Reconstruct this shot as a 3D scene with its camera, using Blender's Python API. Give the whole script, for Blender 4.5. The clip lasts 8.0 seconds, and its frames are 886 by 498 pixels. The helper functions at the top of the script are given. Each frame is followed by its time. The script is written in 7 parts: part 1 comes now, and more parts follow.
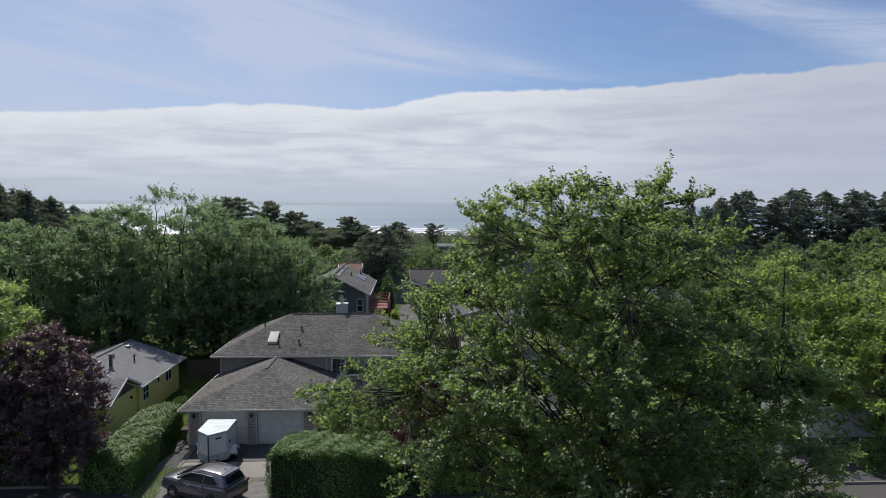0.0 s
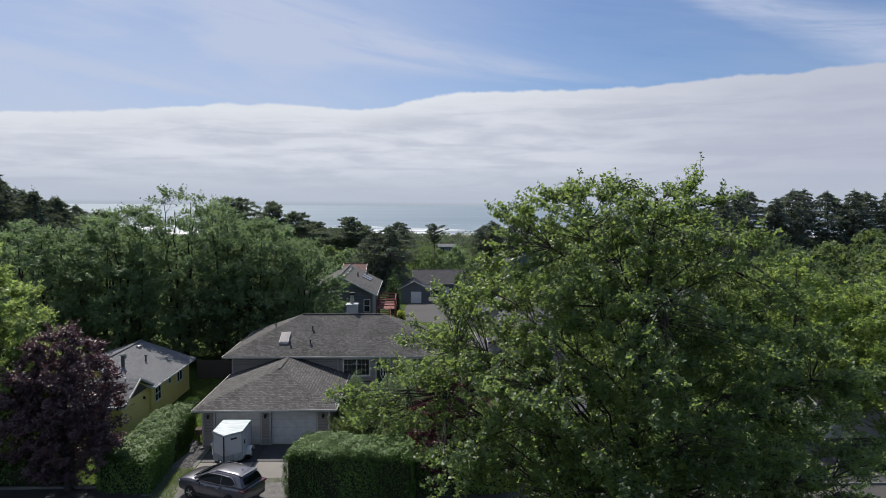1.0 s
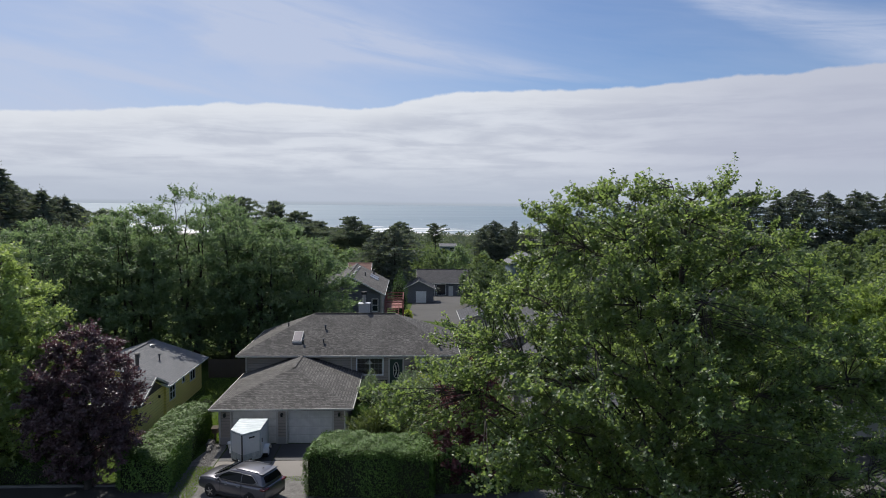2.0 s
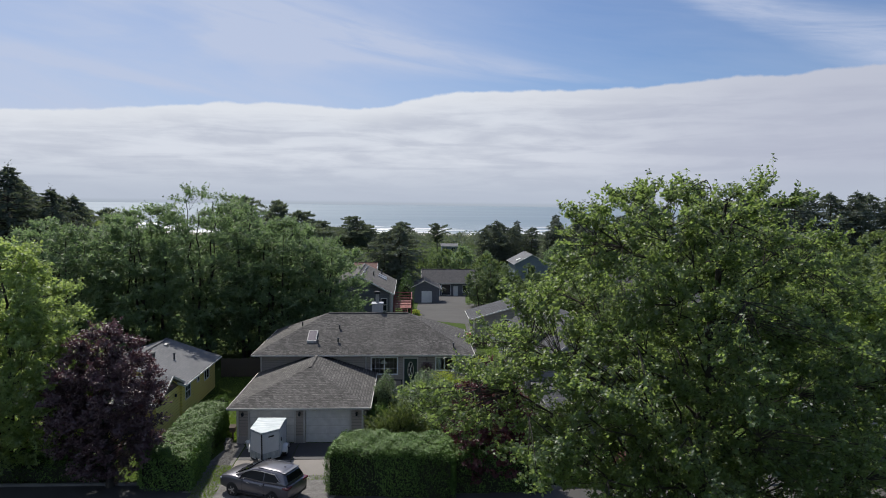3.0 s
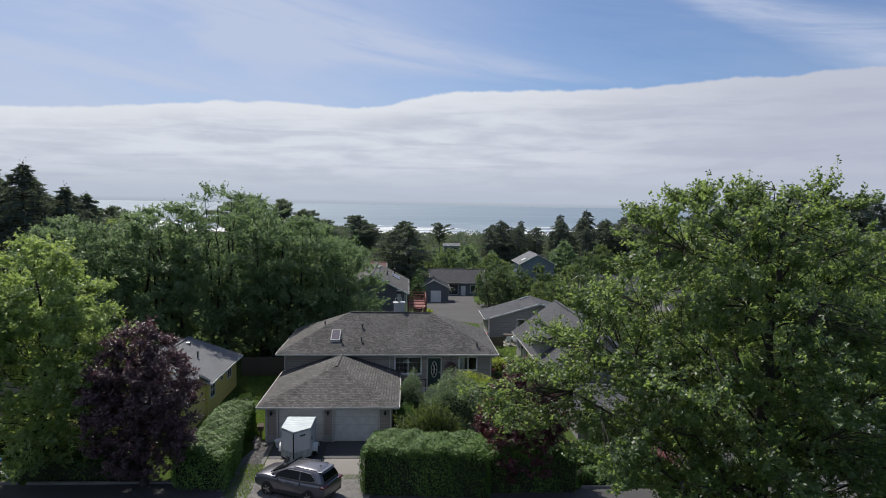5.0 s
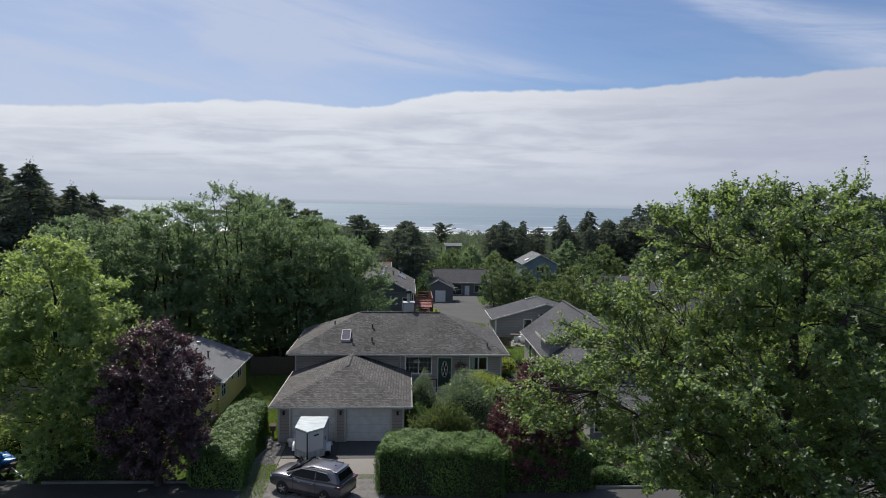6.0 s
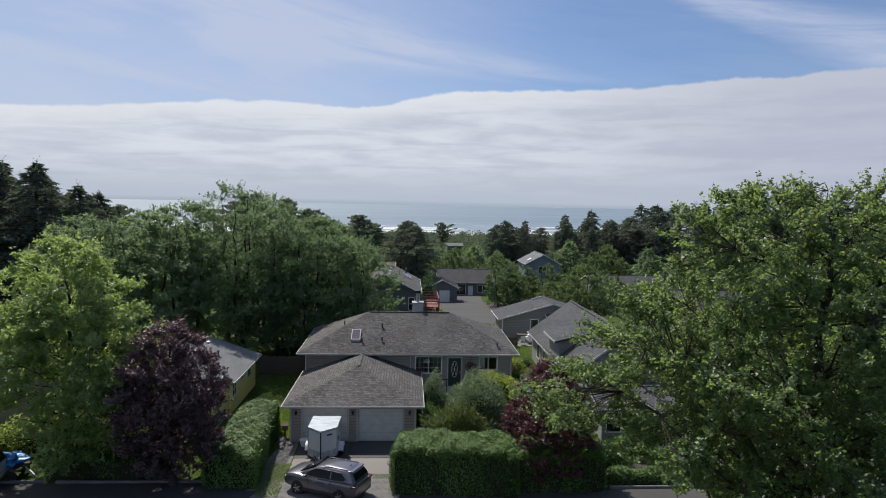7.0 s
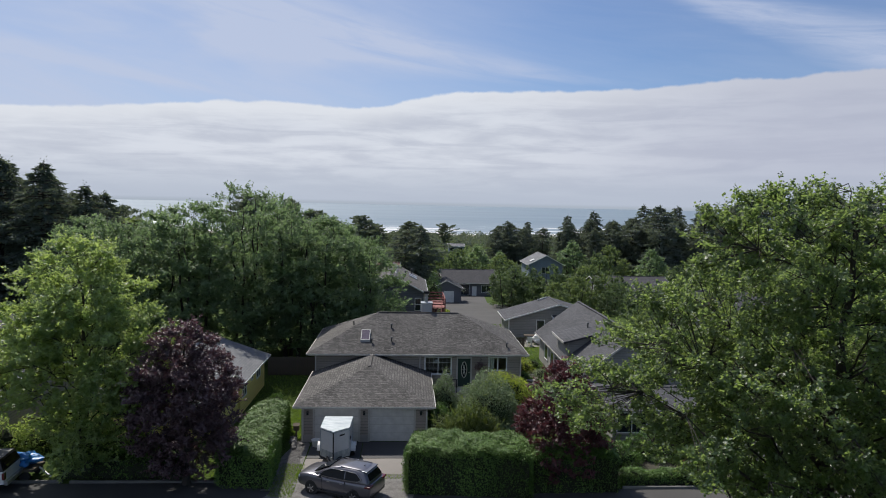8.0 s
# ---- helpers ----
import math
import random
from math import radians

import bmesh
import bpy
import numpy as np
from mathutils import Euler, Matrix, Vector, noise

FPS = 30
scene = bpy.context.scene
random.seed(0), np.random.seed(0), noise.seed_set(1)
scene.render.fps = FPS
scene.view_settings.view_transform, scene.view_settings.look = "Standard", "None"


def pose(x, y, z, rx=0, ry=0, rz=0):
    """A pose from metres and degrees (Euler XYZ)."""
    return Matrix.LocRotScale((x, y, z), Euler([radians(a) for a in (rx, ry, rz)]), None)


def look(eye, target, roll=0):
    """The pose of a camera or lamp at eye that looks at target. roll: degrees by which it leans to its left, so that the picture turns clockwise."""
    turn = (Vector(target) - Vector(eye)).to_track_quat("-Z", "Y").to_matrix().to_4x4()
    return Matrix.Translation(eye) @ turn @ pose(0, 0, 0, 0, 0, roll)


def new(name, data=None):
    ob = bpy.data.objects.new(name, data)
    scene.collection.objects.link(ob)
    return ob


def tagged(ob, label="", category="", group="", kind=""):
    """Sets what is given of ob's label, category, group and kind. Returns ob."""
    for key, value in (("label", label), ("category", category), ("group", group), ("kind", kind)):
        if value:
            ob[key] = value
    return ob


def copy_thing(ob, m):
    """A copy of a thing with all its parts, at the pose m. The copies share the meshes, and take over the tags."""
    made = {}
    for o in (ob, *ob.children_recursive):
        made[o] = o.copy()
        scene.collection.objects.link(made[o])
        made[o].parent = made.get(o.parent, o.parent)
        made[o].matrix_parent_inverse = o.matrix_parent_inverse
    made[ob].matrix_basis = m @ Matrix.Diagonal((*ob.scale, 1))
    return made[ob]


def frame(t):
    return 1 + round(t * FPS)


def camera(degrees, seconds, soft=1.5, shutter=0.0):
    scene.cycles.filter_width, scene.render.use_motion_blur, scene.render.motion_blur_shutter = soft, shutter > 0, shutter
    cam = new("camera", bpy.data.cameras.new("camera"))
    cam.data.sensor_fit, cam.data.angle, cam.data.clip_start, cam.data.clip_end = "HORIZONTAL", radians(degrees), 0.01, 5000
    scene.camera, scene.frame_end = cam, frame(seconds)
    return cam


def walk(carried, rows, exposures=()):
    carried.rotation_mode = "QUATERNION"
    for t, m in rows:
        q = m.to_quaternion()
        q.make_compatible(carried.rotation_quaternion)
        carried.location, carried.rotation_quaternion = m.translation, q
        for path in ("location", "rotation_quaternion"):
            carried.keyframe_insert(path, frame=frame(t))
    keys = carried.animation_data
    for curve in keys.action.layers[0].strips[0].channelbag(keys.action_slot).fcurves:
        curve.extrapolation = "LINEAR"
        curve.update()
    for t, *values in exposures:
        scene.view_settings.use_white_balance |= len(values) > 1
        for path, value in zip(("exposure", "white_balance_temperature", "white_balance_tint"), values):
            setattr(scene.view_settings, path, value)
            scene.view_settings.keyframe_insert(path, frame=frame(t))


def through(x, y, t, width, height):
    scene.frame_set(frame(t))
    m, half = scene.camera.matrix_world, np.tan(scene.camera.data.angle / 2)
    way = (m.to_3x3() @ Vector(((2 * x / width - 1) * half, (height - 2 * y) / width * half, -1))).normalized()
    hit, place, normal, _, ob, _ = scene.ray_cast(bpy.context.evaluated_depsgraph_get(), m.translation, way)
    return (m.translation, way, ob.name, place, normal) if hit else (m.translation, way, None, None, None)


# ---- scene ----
cam = camera(70.0, 8.0, soft=0.95)
PATH = [
    (0.0, (0.035, 0.007, 14.721), (0.131, 1.999, 14.575), 0.36),
    (0.5, (-0.397, -0.010, 14.718), (-0.300, 1.982, 14.572), 0.40),
    (1.0, (-0.865, -0.016, 14.755), (-0.766, 1.976, 14.610), 0.43),
    (1.5, (-1.362, -0.045, 14.751), (-1.261, 1.947, 14.605), 0.45),
    (3.0, (-3.067, -0.105, 14.730), (-2.961, 1.886, 14.584), 0.67),
    (3.5, (-3.565, -0.091, 14.734), (-3.459, 1.900, 14.587), 0.74),
    (4.0, (-4.021, -0.043, 14.725), (-3.914, 1.949, 14.578), 0.81),
    (4.5, (-4.513, -0.026, 14.713), (-4.403, 1.965, 14.566), 0.88),
    (6.0, (-5.737, 0.022, 14.709), (-5.625, 2.014, 14.561), 1.06),
    (6.5, (-6.120, 0.032, 14.697), (-6.008, 2.023, 14.550), 1.10),
    (7.0, (-6.502, 0.046, 14.692), (-6.389, 2.037, 14.544), 1.13),
    (7.5, (-6.867, 0.035, 14.678), (-6.754, 2.027, 14.532), 1.16),
    (8.0, (-7.187, 0.045, 14.674), (-7.075, 2.036, 14.528), 1.18),
]
walk(cam, [(t, look(eye, target, roll)) for t, eye, target, roll in PATH])
scene.view_settings.exposure = 0.0

# ---- daylight ----
SUN_AZ, SUN_EL = radians(-27), radians(51)
SEA = -10.5


def build_world():
    w = bpy.data.worlds.new("world")
    scene.world = w
    w.use_nodes = True
    nt = w.node_tree
    nt.nodes.clear()
    N, L = nt.nodes.new, nt.links.new

    def math_node(op, a, b=None, c=None):
        n = N("ShaderNodeMath")
        n.operation = op
        for i, v in enumerate((a, b, c)):
            if v is None:
                continue
            if isinstance(v, (int, float)):
                n.inputs[i].default_value = v
            else:
                L(v, n.inputs[i])
        return n.outputs[0]

    def smooth(v, lo, hi, a=0.0, b=1.0):
        n = N("ShaderNodeMapRange")
        n.interpolation_type = "SMOOTHSTEP"
        L(v, n.inputs[0])
        for i, x in enumerate((lo, hi, a, b)):
            if isinstance(x, (int, float)):
                n.inputs[1 + i].default_value = x
            else:
                L(x, n.inputs[1 + i])
        return n.outputs[0]

    def noise_at(x, y, scale, detail=5.0, rough=0.55, warp=0.0):
        c = N("ShaderNodeCombineXYZ")
        for i, v in enumerate((x, y)):
            L(v, c.inputs[i])
        n = N("ShaderNodeTexNoise")
        n.inputs["Scale"].default_value = scale
        n.inputs["Detail"].default_value = detail
        n.inputs["Roughness"].default_value = rough
        n.inputs["Distortion"].default_value = warp
        L(c.outputs[0], n.inputs["Vector"])
        return n.outputs["Fac"]

    def mix(f, a, b):
        n = N("ShaderNodeMix")
        n.data_type = "RGBA"
        if isinstance(f, float):
            n.inputs[0].default_value = f
        else:
            L(f, n.inputs[0])
        for i, v in ((6, a), (7, b)):
            if isinstance(v, tuple):
                n.inputs[i].default_value = (*v, 1)
            else:
                L(v, n.inputs[i])
        return n.outputs[2]

    tc = N("ShaderNodeTexCoord")
    sep = N("ShaderNodeSeparateXYZ")
    L(tc.outputs["Generated"], sep.inputs[0])
    x, y, z = sep.outputs
    az = math_node("ARCTAN2", x, y)
    el = math_node("ARCSINE", z)

    sky = N("ShaderNodeTexSky")
    sky.sky_type = "NISHITA"
    sky.sun_disc = False
    sky.sun_elevation, sky.sun_rotation = SUN_EL, SUN_AZ
    sky.air_density, sky.dust_density, sky.ozone_density = 1.0, 0.4, 2.0
    scaled = N("ShaderNodeVectorMath")
    scaled.operation = "SCALE"
    L(sky.outputs[0], scaled.inputs[0])
    scaled.inputs["Scale"].default_value = 0.075
    tint = N("ShaderNodeVectorMath")
    tint.operation = "MULTIPLY"
    L(scaled.outputs[0], tint.inputs[0])
    tint.inputs[1].default_value = (0.82, 0.97, 1.22)
    blue = tint.outputs[0]

    # thin high cloud: a broad veil and three long streaks
    slant = math_node("ADD", el, math_node("MULTIPLY", az, 0.16))
    wisps = noise_at(math_node("MULTIPLY", az, 1.8), math_node("MULTIPLY", slant, 10.0), 1.1, 6.0, 0.55, 0.8)
    fine = noise_at(math_node("MULTIPLY", az, 6.0), math_node("MULTIPLY", slant, 46.0), 1.0, 6.0, 0.62, 0.5)

    def streak(a0, e0, a1, e1, w0, w1, strength):
        """A long wisp from one bearing and height to another, of changing width."""
        da, de = a1 - a0, e1 - e0
        ln = math.hypot(da, de)
        p, q = math_node("SUBTRACT", az, a0), math_node("SUBTRACT", el, e0)
        along = math_node("DIVIDE", math_node("ADD", math_node("MULTIPLY", p, da), math_node("MULTIPLY", q, de)), ln * ln)
        across = math_node("DIVIDE", math_node("SUBTRACT", math_node("MULTIPLY", q, da), math_node("MULTIPLY", p, de)), ln)
        across = math_node("ADD", across, math_node("MULTIPLY", math_node("SUBTRACT", wisps, 0.5), 0.05))
        wide = smooth(along, 0.0, 1.0, w0, w1)
        body = smooth(math_node("DIVIDE", math_node("ABSOLUTE", across), wide), 1.0, 0.1)
        body = math_node("MULTIPLY", body, math_node("MULTIPLY", smooth(along, -0.05, 0.25), smooth(along, 1.05, 0.7)))
        return math_node("MULTIPLY", math_node("MULTIPLY", body, strength), smooth(fine, 0.25, 0.65, 0.45, 1.1))

    veil = math_node("MULTIPLY", smooth(az, 0.35, -0.35, 0.16, 0.84), smooth(wisps, 0.3, 0.7, 0.66, 1.12))
    veil = math_node("ADD", veil, math_node("MULTIPLY", math_node("SUBTRACT", fine, 0.5), 0.22))
    for line in ((-0.35, 0.285, 0.36, 0.174, 0.075, 0.012, 0.42), (-0.62, 0.2, -0.26, 0.15, 0.016, 0.01, 0.22), (0.36, 0.31, 0.78, 0.17, 0.02, 0.05, 0.6)):
        veil = math_node("ADD", veil, streak(*line))
    # the bank lies over the sea alone; inland the veil is thinner
    seaward = smooth(y, -0.15, 0.35)
    veil = math_node("MULTIPLY", math_node("MINIMUM", math_node("MAXIMUM", veil, 0.08), 0.9), smooth(y, -0.15, 0.35, 0.85, 1.0))
    upper = mix(veil, blue, (0.515, 0.58, 0.745))

    # the low bank of cloud over the sea, its upper edge by bearing
    edge = noise_at(math_node("MULTIPLY", az, 6.0), math_node("MULTIPLY", el, 6.0), 5.0, 6.0, 0.55)
    crest = N("ShaderNodeValToRGB")
    crest.color_ramp.interpolation = "CARDINAL"
    rise = ((-0.7, 0.1), (-0.553, 0.113), (-0.424, 0.126), (-0.33, 0.138), (-0.211, 0.1465), (-0.11, 0.1445), (-0.075, 0.144), (-0.023, 0.152), (0.055, 0.1695), (0.195, 0.1727), (0.353, 0.1745), (0.475, 0.1822), (0.553, 0.18), (0.573, 0.1835), (0.75, 0.182))
    while len(crest.color_ramp.elements) < len(rise):
        crest.color_ramp.elements.new(0.5)
    for e, (bearing, h) in zip(crest.color_ramp.elements, rise):
        e.position, e.color = (bearing + 0.75) / 1.5, (h * 4, h * 4, h * 4, 1)
    L(math_node("DIVIDE", math_node("ADD", az, 0.75), 1.5), crest.inputs[0])
    top = math_node("DIVIDE", crest.outputs[0], 4.0)
    top = math_node("ADD", top, math_node("MULTIPLY", math_node("SUBTRACT", edge, 0.5), 0.011))
    bank = smooth(math_node("SUBTRACT", top, el), -0.001, 0.004)
    layers = noise_at(math_node("MULTIPLY", az, 5.0), math_node("MULTIPLY", el, 45.0), 1.0, 6.0, 0.55, 0.6)
    puffs = noise_at(math_node("MULTIPLY", az, 16.0), math_node("MULTIPLY", el, 60.0), 1.0, 5.0, 0.6, 0.4)
    body = math_node("ADD", math_node("MULTIPLY", layers, 0.75), math_node("MULTIPLY", puffs, 0.25))
    white = mix(smooth(body, 0.36, 0.62), (0.53, 0.568, 0.66), (0.68, 0.718, 0.795))
    rim = smooth(math_node("SUBTRACT", top, el), 0.04, 0.0, 0.0, 0.85)
    white = mix(rim, white, (0.745, 0.775, 0.83))
    right_dim = smooth(az, 0.05, 0.65, 0.0, 0.72)
    white = mix(right_dim, white, (0.42, 0.45, 0.57))
    haze = smooth(el, 0.075, 0.0, 0.0, 0.9)
    white = mix(haze, white, (0.455, 0.508, 0.61))
    sky_all = mix(math_node("MULTIPLY", bank, seaward), upper, white)
    below = smooth(el, 0.003, -0.004)
    sky_all = mix(below, sky_all, (0.4, 0.455, 0.535))
    bg = N("ShaderNodeBackground")
    L(sky_all, bg.inputs[0])
    bg.inputs[1].default_value = 1.0
    out = N("ShaderNodeOutputWorld")
    L(bg.outputs[0], out.inputs[0])


build_world()
sun = new("sun", bpy.data.lights.new("sun", "SUN"))
sun.data.energy, sun.data.angle, sun.data.color = 4.9, radians(0.53), (1.0, 0.95, 0.87)
to_sun = Vector((math.sin(SUN_AZ) * math.cos(SUN_EL), math.cos(SUN_AZ) * math.cos(SUN_EL), math.sin(SUN_EL)))
sun.matrix_world = look(to_sun * 100, (0, 0, 0))
# ---- materials ----
def nodes_of(name):
    m = bpy.data.materials.new(name)
    m.use_nodes = True
    nt = m.node_tree
    return m, nt, nt.nodes["Principled BSDF"]


def ramp(nt, fac, stops):
    r = nt.nodes.new("ShaderNodeValToRGB")
    e = r.color_ramp.elements
    while len(e) < len(stops):
        e.new(0.5)
    for i, (p, c) in enumerate(stops):
        e[i].position, e[i].color = p, (*c, 1)
    nt.links.new(fac, r.inputs[0])
    return r.outputs[0]


def coords(nt, scale=(1, 1, 1), world=False):
    if world:
        g = nt.nodes.new("ShaderNodeNewGeometry").outputs["Position"]
    else:
        g = nt.nodes.new("ShaderNodeTexCoord").outputs["Object"]
    m = nt.nodes.new("ShaderNodeMapping")
    m.inputs["Scale"].default_value = scale
    nt.links.new(g, m.inputs[0])
    return m.outputs[0]


def noisy(nt, vec, scale, detail=4.0, rough=0.55):
    n = nt.nodes.new("ShaderNodeTexNoise")
    n.inputs["Scale"].default_value, n.inputs["Detail"].default_value = scale, detail
    n.inputs["Roughness"].default_value = rough
    nt.links.new(vec, n.inputs["Vector"])
    return n.outputs["Fac"]


def mixed(nt, f, a, b, blend="MIX"):
    n = nt.nodes.new("ShaderNodeMix")
    n.data_type, n.blend_type = "RGBA", blend
    for i, v in ((0, f), (6, a), (7, b)):
        if isinstance(v, tuple):
            n.inputs[i].default_value = (*v, 1)
        elif isinstance(v, (int, float)):
            n.inputs[i].default_value = v
        else:
            nt.links.new(v, n.inputs[i])
    return n.outputs[2]


def bumped(nt, b, height, strength, distance):
    n = nt.nodes.new("ShaderNodeBump")
    n.inputs["Strength"].default_value, n.inputs["Distance"].default_value = strength, distance
    nt.links.new(height, n.inputs["Height"])
    nt.links.new(n.outputs[0], b.inputs["Normal"])


def surface(name, dark, light, coarse=0.6, fine=14.0, rough=0.8, metal=0.0, bump=0.25, depth=0.01, spec=0.4, stretch=(1, 1, 1), world=False):
    """A surface with large stains and fine grain."""
    m, nt, b = nodes_of(name)
    v = coords(nt, stretch, world)
    big, small = noisy(nt, v, coarse, 3.0), noisy(nt, v, fine, 5.0, 0.65)
    c = ramp(nt, big, [(0.3, dark), (0.7, light)])
    c = mixed(nt, 0.45, c, ramp(nt, small, [(0.3, dark), (0.7, light)]))
    nt.links.new(c, b.inputs["Base Color"])
    b.inputs["Roughness"].default_value, b.inputs["Metallic"].default_value = rough, metal
    b.inputs["Specular IOR Level"].default_value = spec
    if bump:
        bumped(nt, b, small, bump, depth)
    return m


def shingle(name, dark, light, course=0.062, tab=0.32):
    """Asphalt shingles: courses follow the height, tabs the level direction."""
    m, nt, b = nodes_of(name)
    g = nt.nodes.new("ShaderNodeTexCoord").outputs["Object"]
    s = nt.nodes.new("ShaderNodeSeparateXYZ")
    nt.links.new(g, s.inputs[0])
    add = nt.nodes.new("ShaderNodeMath")
    nt.links.new(s.outputs[0], add.inputs[0])
    nt.links.new(s.outputs[1], add.inputs[1])
    c = nt.nodes.new("ShaderNodeCombineXYZ")
    nt.links.new(add.outputs[0], c.inputs[0])
    nt.links.new(s.outputs[2], c.inputs[1])
    br = nt.nodes.new("ShaderNodeTexBrick")
    br.offset, br.offset_frequency, br.squash = 0.37, 2, 1.0
    nt.links.new(c.outputs[0], br.inputs["Vector"])
    br.inputs["Scale"].default_value = 1.0
    br.inputs["Brick Width"].default_value, br.inputs["Row Height"].default_value = tab, course
    br.inputs["Mortar Size"].default_value, br.inputs["Mortar Smooth"].default_value = 0.009, 0.3
    br.inputs["Color1"].default_value, br.inputs["Color2"].default_value = (*dark, 1), (*light, 1)
    br.inputs["Mortar"].default_value = (*[v * 0.75 for v in dark], 1)
    br.inputs["Bias"].default_value = -0.1
    v = coords(nt)
    stain = noisy(nt, coords(nt, (1, 0.6, 0.6)), 0.5, 4.0)
    col = mixed(nt, 0.3, br.outputs["Color"], ramp(nt, stain, [(0.3, tuple(v2 * 0.8 for v2 in dark)), (0.7, light)]))
    grain = noisy(nt, v, 60.0, 2.0)
    col = mixed(nt, 0.5, col, ramp(nt, grain, [(0.3, (0.35, 0.35, 0.35)), (0.7, (0.65, 0.65, 0.65))]), "OVERLAY")
    blot = noisy(nt, coords(nt, (1, 1, 2.2)), 9.0, 3.0, 0.7)
    col = mixed(nt, 0.75, col, ramp(nt, blot, [(0.38, (0.27, 0.27, 0.27)), (0.62, (0.68, 0.68, 0.68))]), "OVERLAY")
    nt.links.new(col, b.inputs["Base Color"])
    b.inputs["Roughness"].default_value = 0.9
    b.inputs["Specular IOR Level"].default_value = 0.3
    bumped(nt, b, br.outputs["Fac"], -0.6, 0.02)
    return m


def siding(name, dark, light, board=0.18, rough=0.6):
    """Lapped boards: a saw-tooth of height, with each lap's shadow line also painted into the colour."""
    m, nt, b = nodes_of(name)
    g = nt.nodes.new("ShaderNodeTexCoord").outputs["Object"]
    s = nt.nodes.new("ShaderNodeSeparateXYZ")
    nt.links.new(g, s.inputs[0])
    d = nt.nodes.new("ShaderNodeMath")
    d.operation = "DIVIDE"
    nt.links.new(s.outputs[2], d.inputs[0])
    d.inputs[1].default_value = board
    f = nt.nodes.new("ShaderNodeMath")
    f.operation = "FRACT"
    nt.links.new(d.outputs[0], f.inputs[0])
    v = coords(nt, (0.4, 0.4, 6))
    c = ramp(nt, noisy(nt, v, 1.2, 4.0), [(0.3, dark), (0.7, light)])
    c = mixed(nt, 0.4, c, ramp(nt, noisy(nt, coords(nt), 0.5, 3.0), [(0.3, dark), (0.7, light)]))
    # the lap's shadow line, multiplied dark into the board colour
    gap = ramp(nt, f.outputs[0], [(0.0, (0.3, 0.3, 0.3)), (0.17, (1, 1, 1))])
    c = mixed(nt, 1.0, c, gap, "MULTIPLY")
    nt.links.new(c, b.inputs["Base Color"])
    b.inputs["Roughness"].default_value = rough
    inv = nt.nodes.new("ShaderNodeMath")
    inv.operation = "SUBTRACT"
    inv.inputs[0].default_value = 1.0
    nt.links.new(f.outputs[0], inv.inputs[1])
    bumped(nt, b, inv.outputs[0], 0.8, 0.02)
    return m


def foliage(name, dark, light, through=0.45, rough=0.38, glow=None, spec=0.5):
    """Leaves: each differs a little, is glossy above and lets light through."""
    m, nt, b = nodes_of(name)
    g = nt.nodes.new("ShaderNodeNewGeometry")
    patch = noisy(nt, coords(nt), 0.55, 2.0)
    mean = nt.nodes.new("ShaderNodeMath")
    mean.operation = "MULTIPLY_ADD"
    nt.links.new(g.outputs["Random Per Island"], mean.inputs[0])
    mean.inputs[1].default_value = 0.6
    off = nt.nodes.new("ShaderNodeMath")
    off.operation = "MULTIPLY"
    nt.links.new(patch, off.inputs[0])
    off.inputs[1].default_value = 0.4
    nt.links.new(off.outputs[0], mean.inputs[2])
    c = ramp(nt, mean.outputs[0], [(0.12, dark), (0.85, light)])
    nt.links.new(c, b.inputs["Base Color"])
    b.inputs["Roughness"].default_value, b.inputs["Specular IOR Level"].default_value = rough, spec
    t = nt.nodes.new("ShaderNodeBsdfTranslucent")
    lit = glow or (min(1, light[0] * 1.9), min(1, light[1] * 1.9), light[2] * 0.8)
    nt.links.new(mixed(nt, 0.55, c, lit), t.inputs[0])
    x = nt.nodes.new("ShaderNodeMixShader")
    x.inputs[0].default_value = through
    nt.links.new(b.outputs[0], x.inputs[1])
    nt.links.new(t.outputs[0], x.inputs[2])
    nt.links.new(x.outputs[0], nt.nodes["Material Output"].inputs[0])
    return m


def glass_dark(name, tint=(0.02, 0.025, 0.03), spec=0.6):
    m, nt, b = nodes_of(name)
    b.inputs["Base Color"].default_value = (*tint, 1)
    b.inputs["Roughness"].default_value = 0.04
    b.inputs["Specular IOR Level"].default_value = spec
    n = noisy(nt, coords(nt), 0.8, 1.0)
    bumped(nt, b, n, 0.03, 0.05)
    return m


def clear_glass(name):
    m, nt, b = nodes_of(name)
    b.inputs["Base Color"].default_value = (0.85, 0.9, 0.88, 1)
    b.inputs["Roughness"].default_value = 0.02
    b.inputs["Transmission Weight"].default_value = 1.0
    b.inputs["IOR"].default_value = 1.3
    return m


def paint(name, colour, rough=0.3, metal=0.0, coat=0.0, dirt=0.12):
    m, nt, b = nodes_of(name)
    c = ramp(nt, noisy(nt, coords(nt), 2.5, 5.0), [(0.3, tuple(v * (1 - dirt) for v in colour)), (0.7, colour)])
    nt.links.new(c, b.inputs["Base Color"])
    b.inputs["Roughness"].default_value, b.inputs["Metallic"].default_value = rough, metal
    b.inputs["Coat Weight"].default_value = coat
    b.inputs["Coat Roughness"].default_value = 0.05
    return m


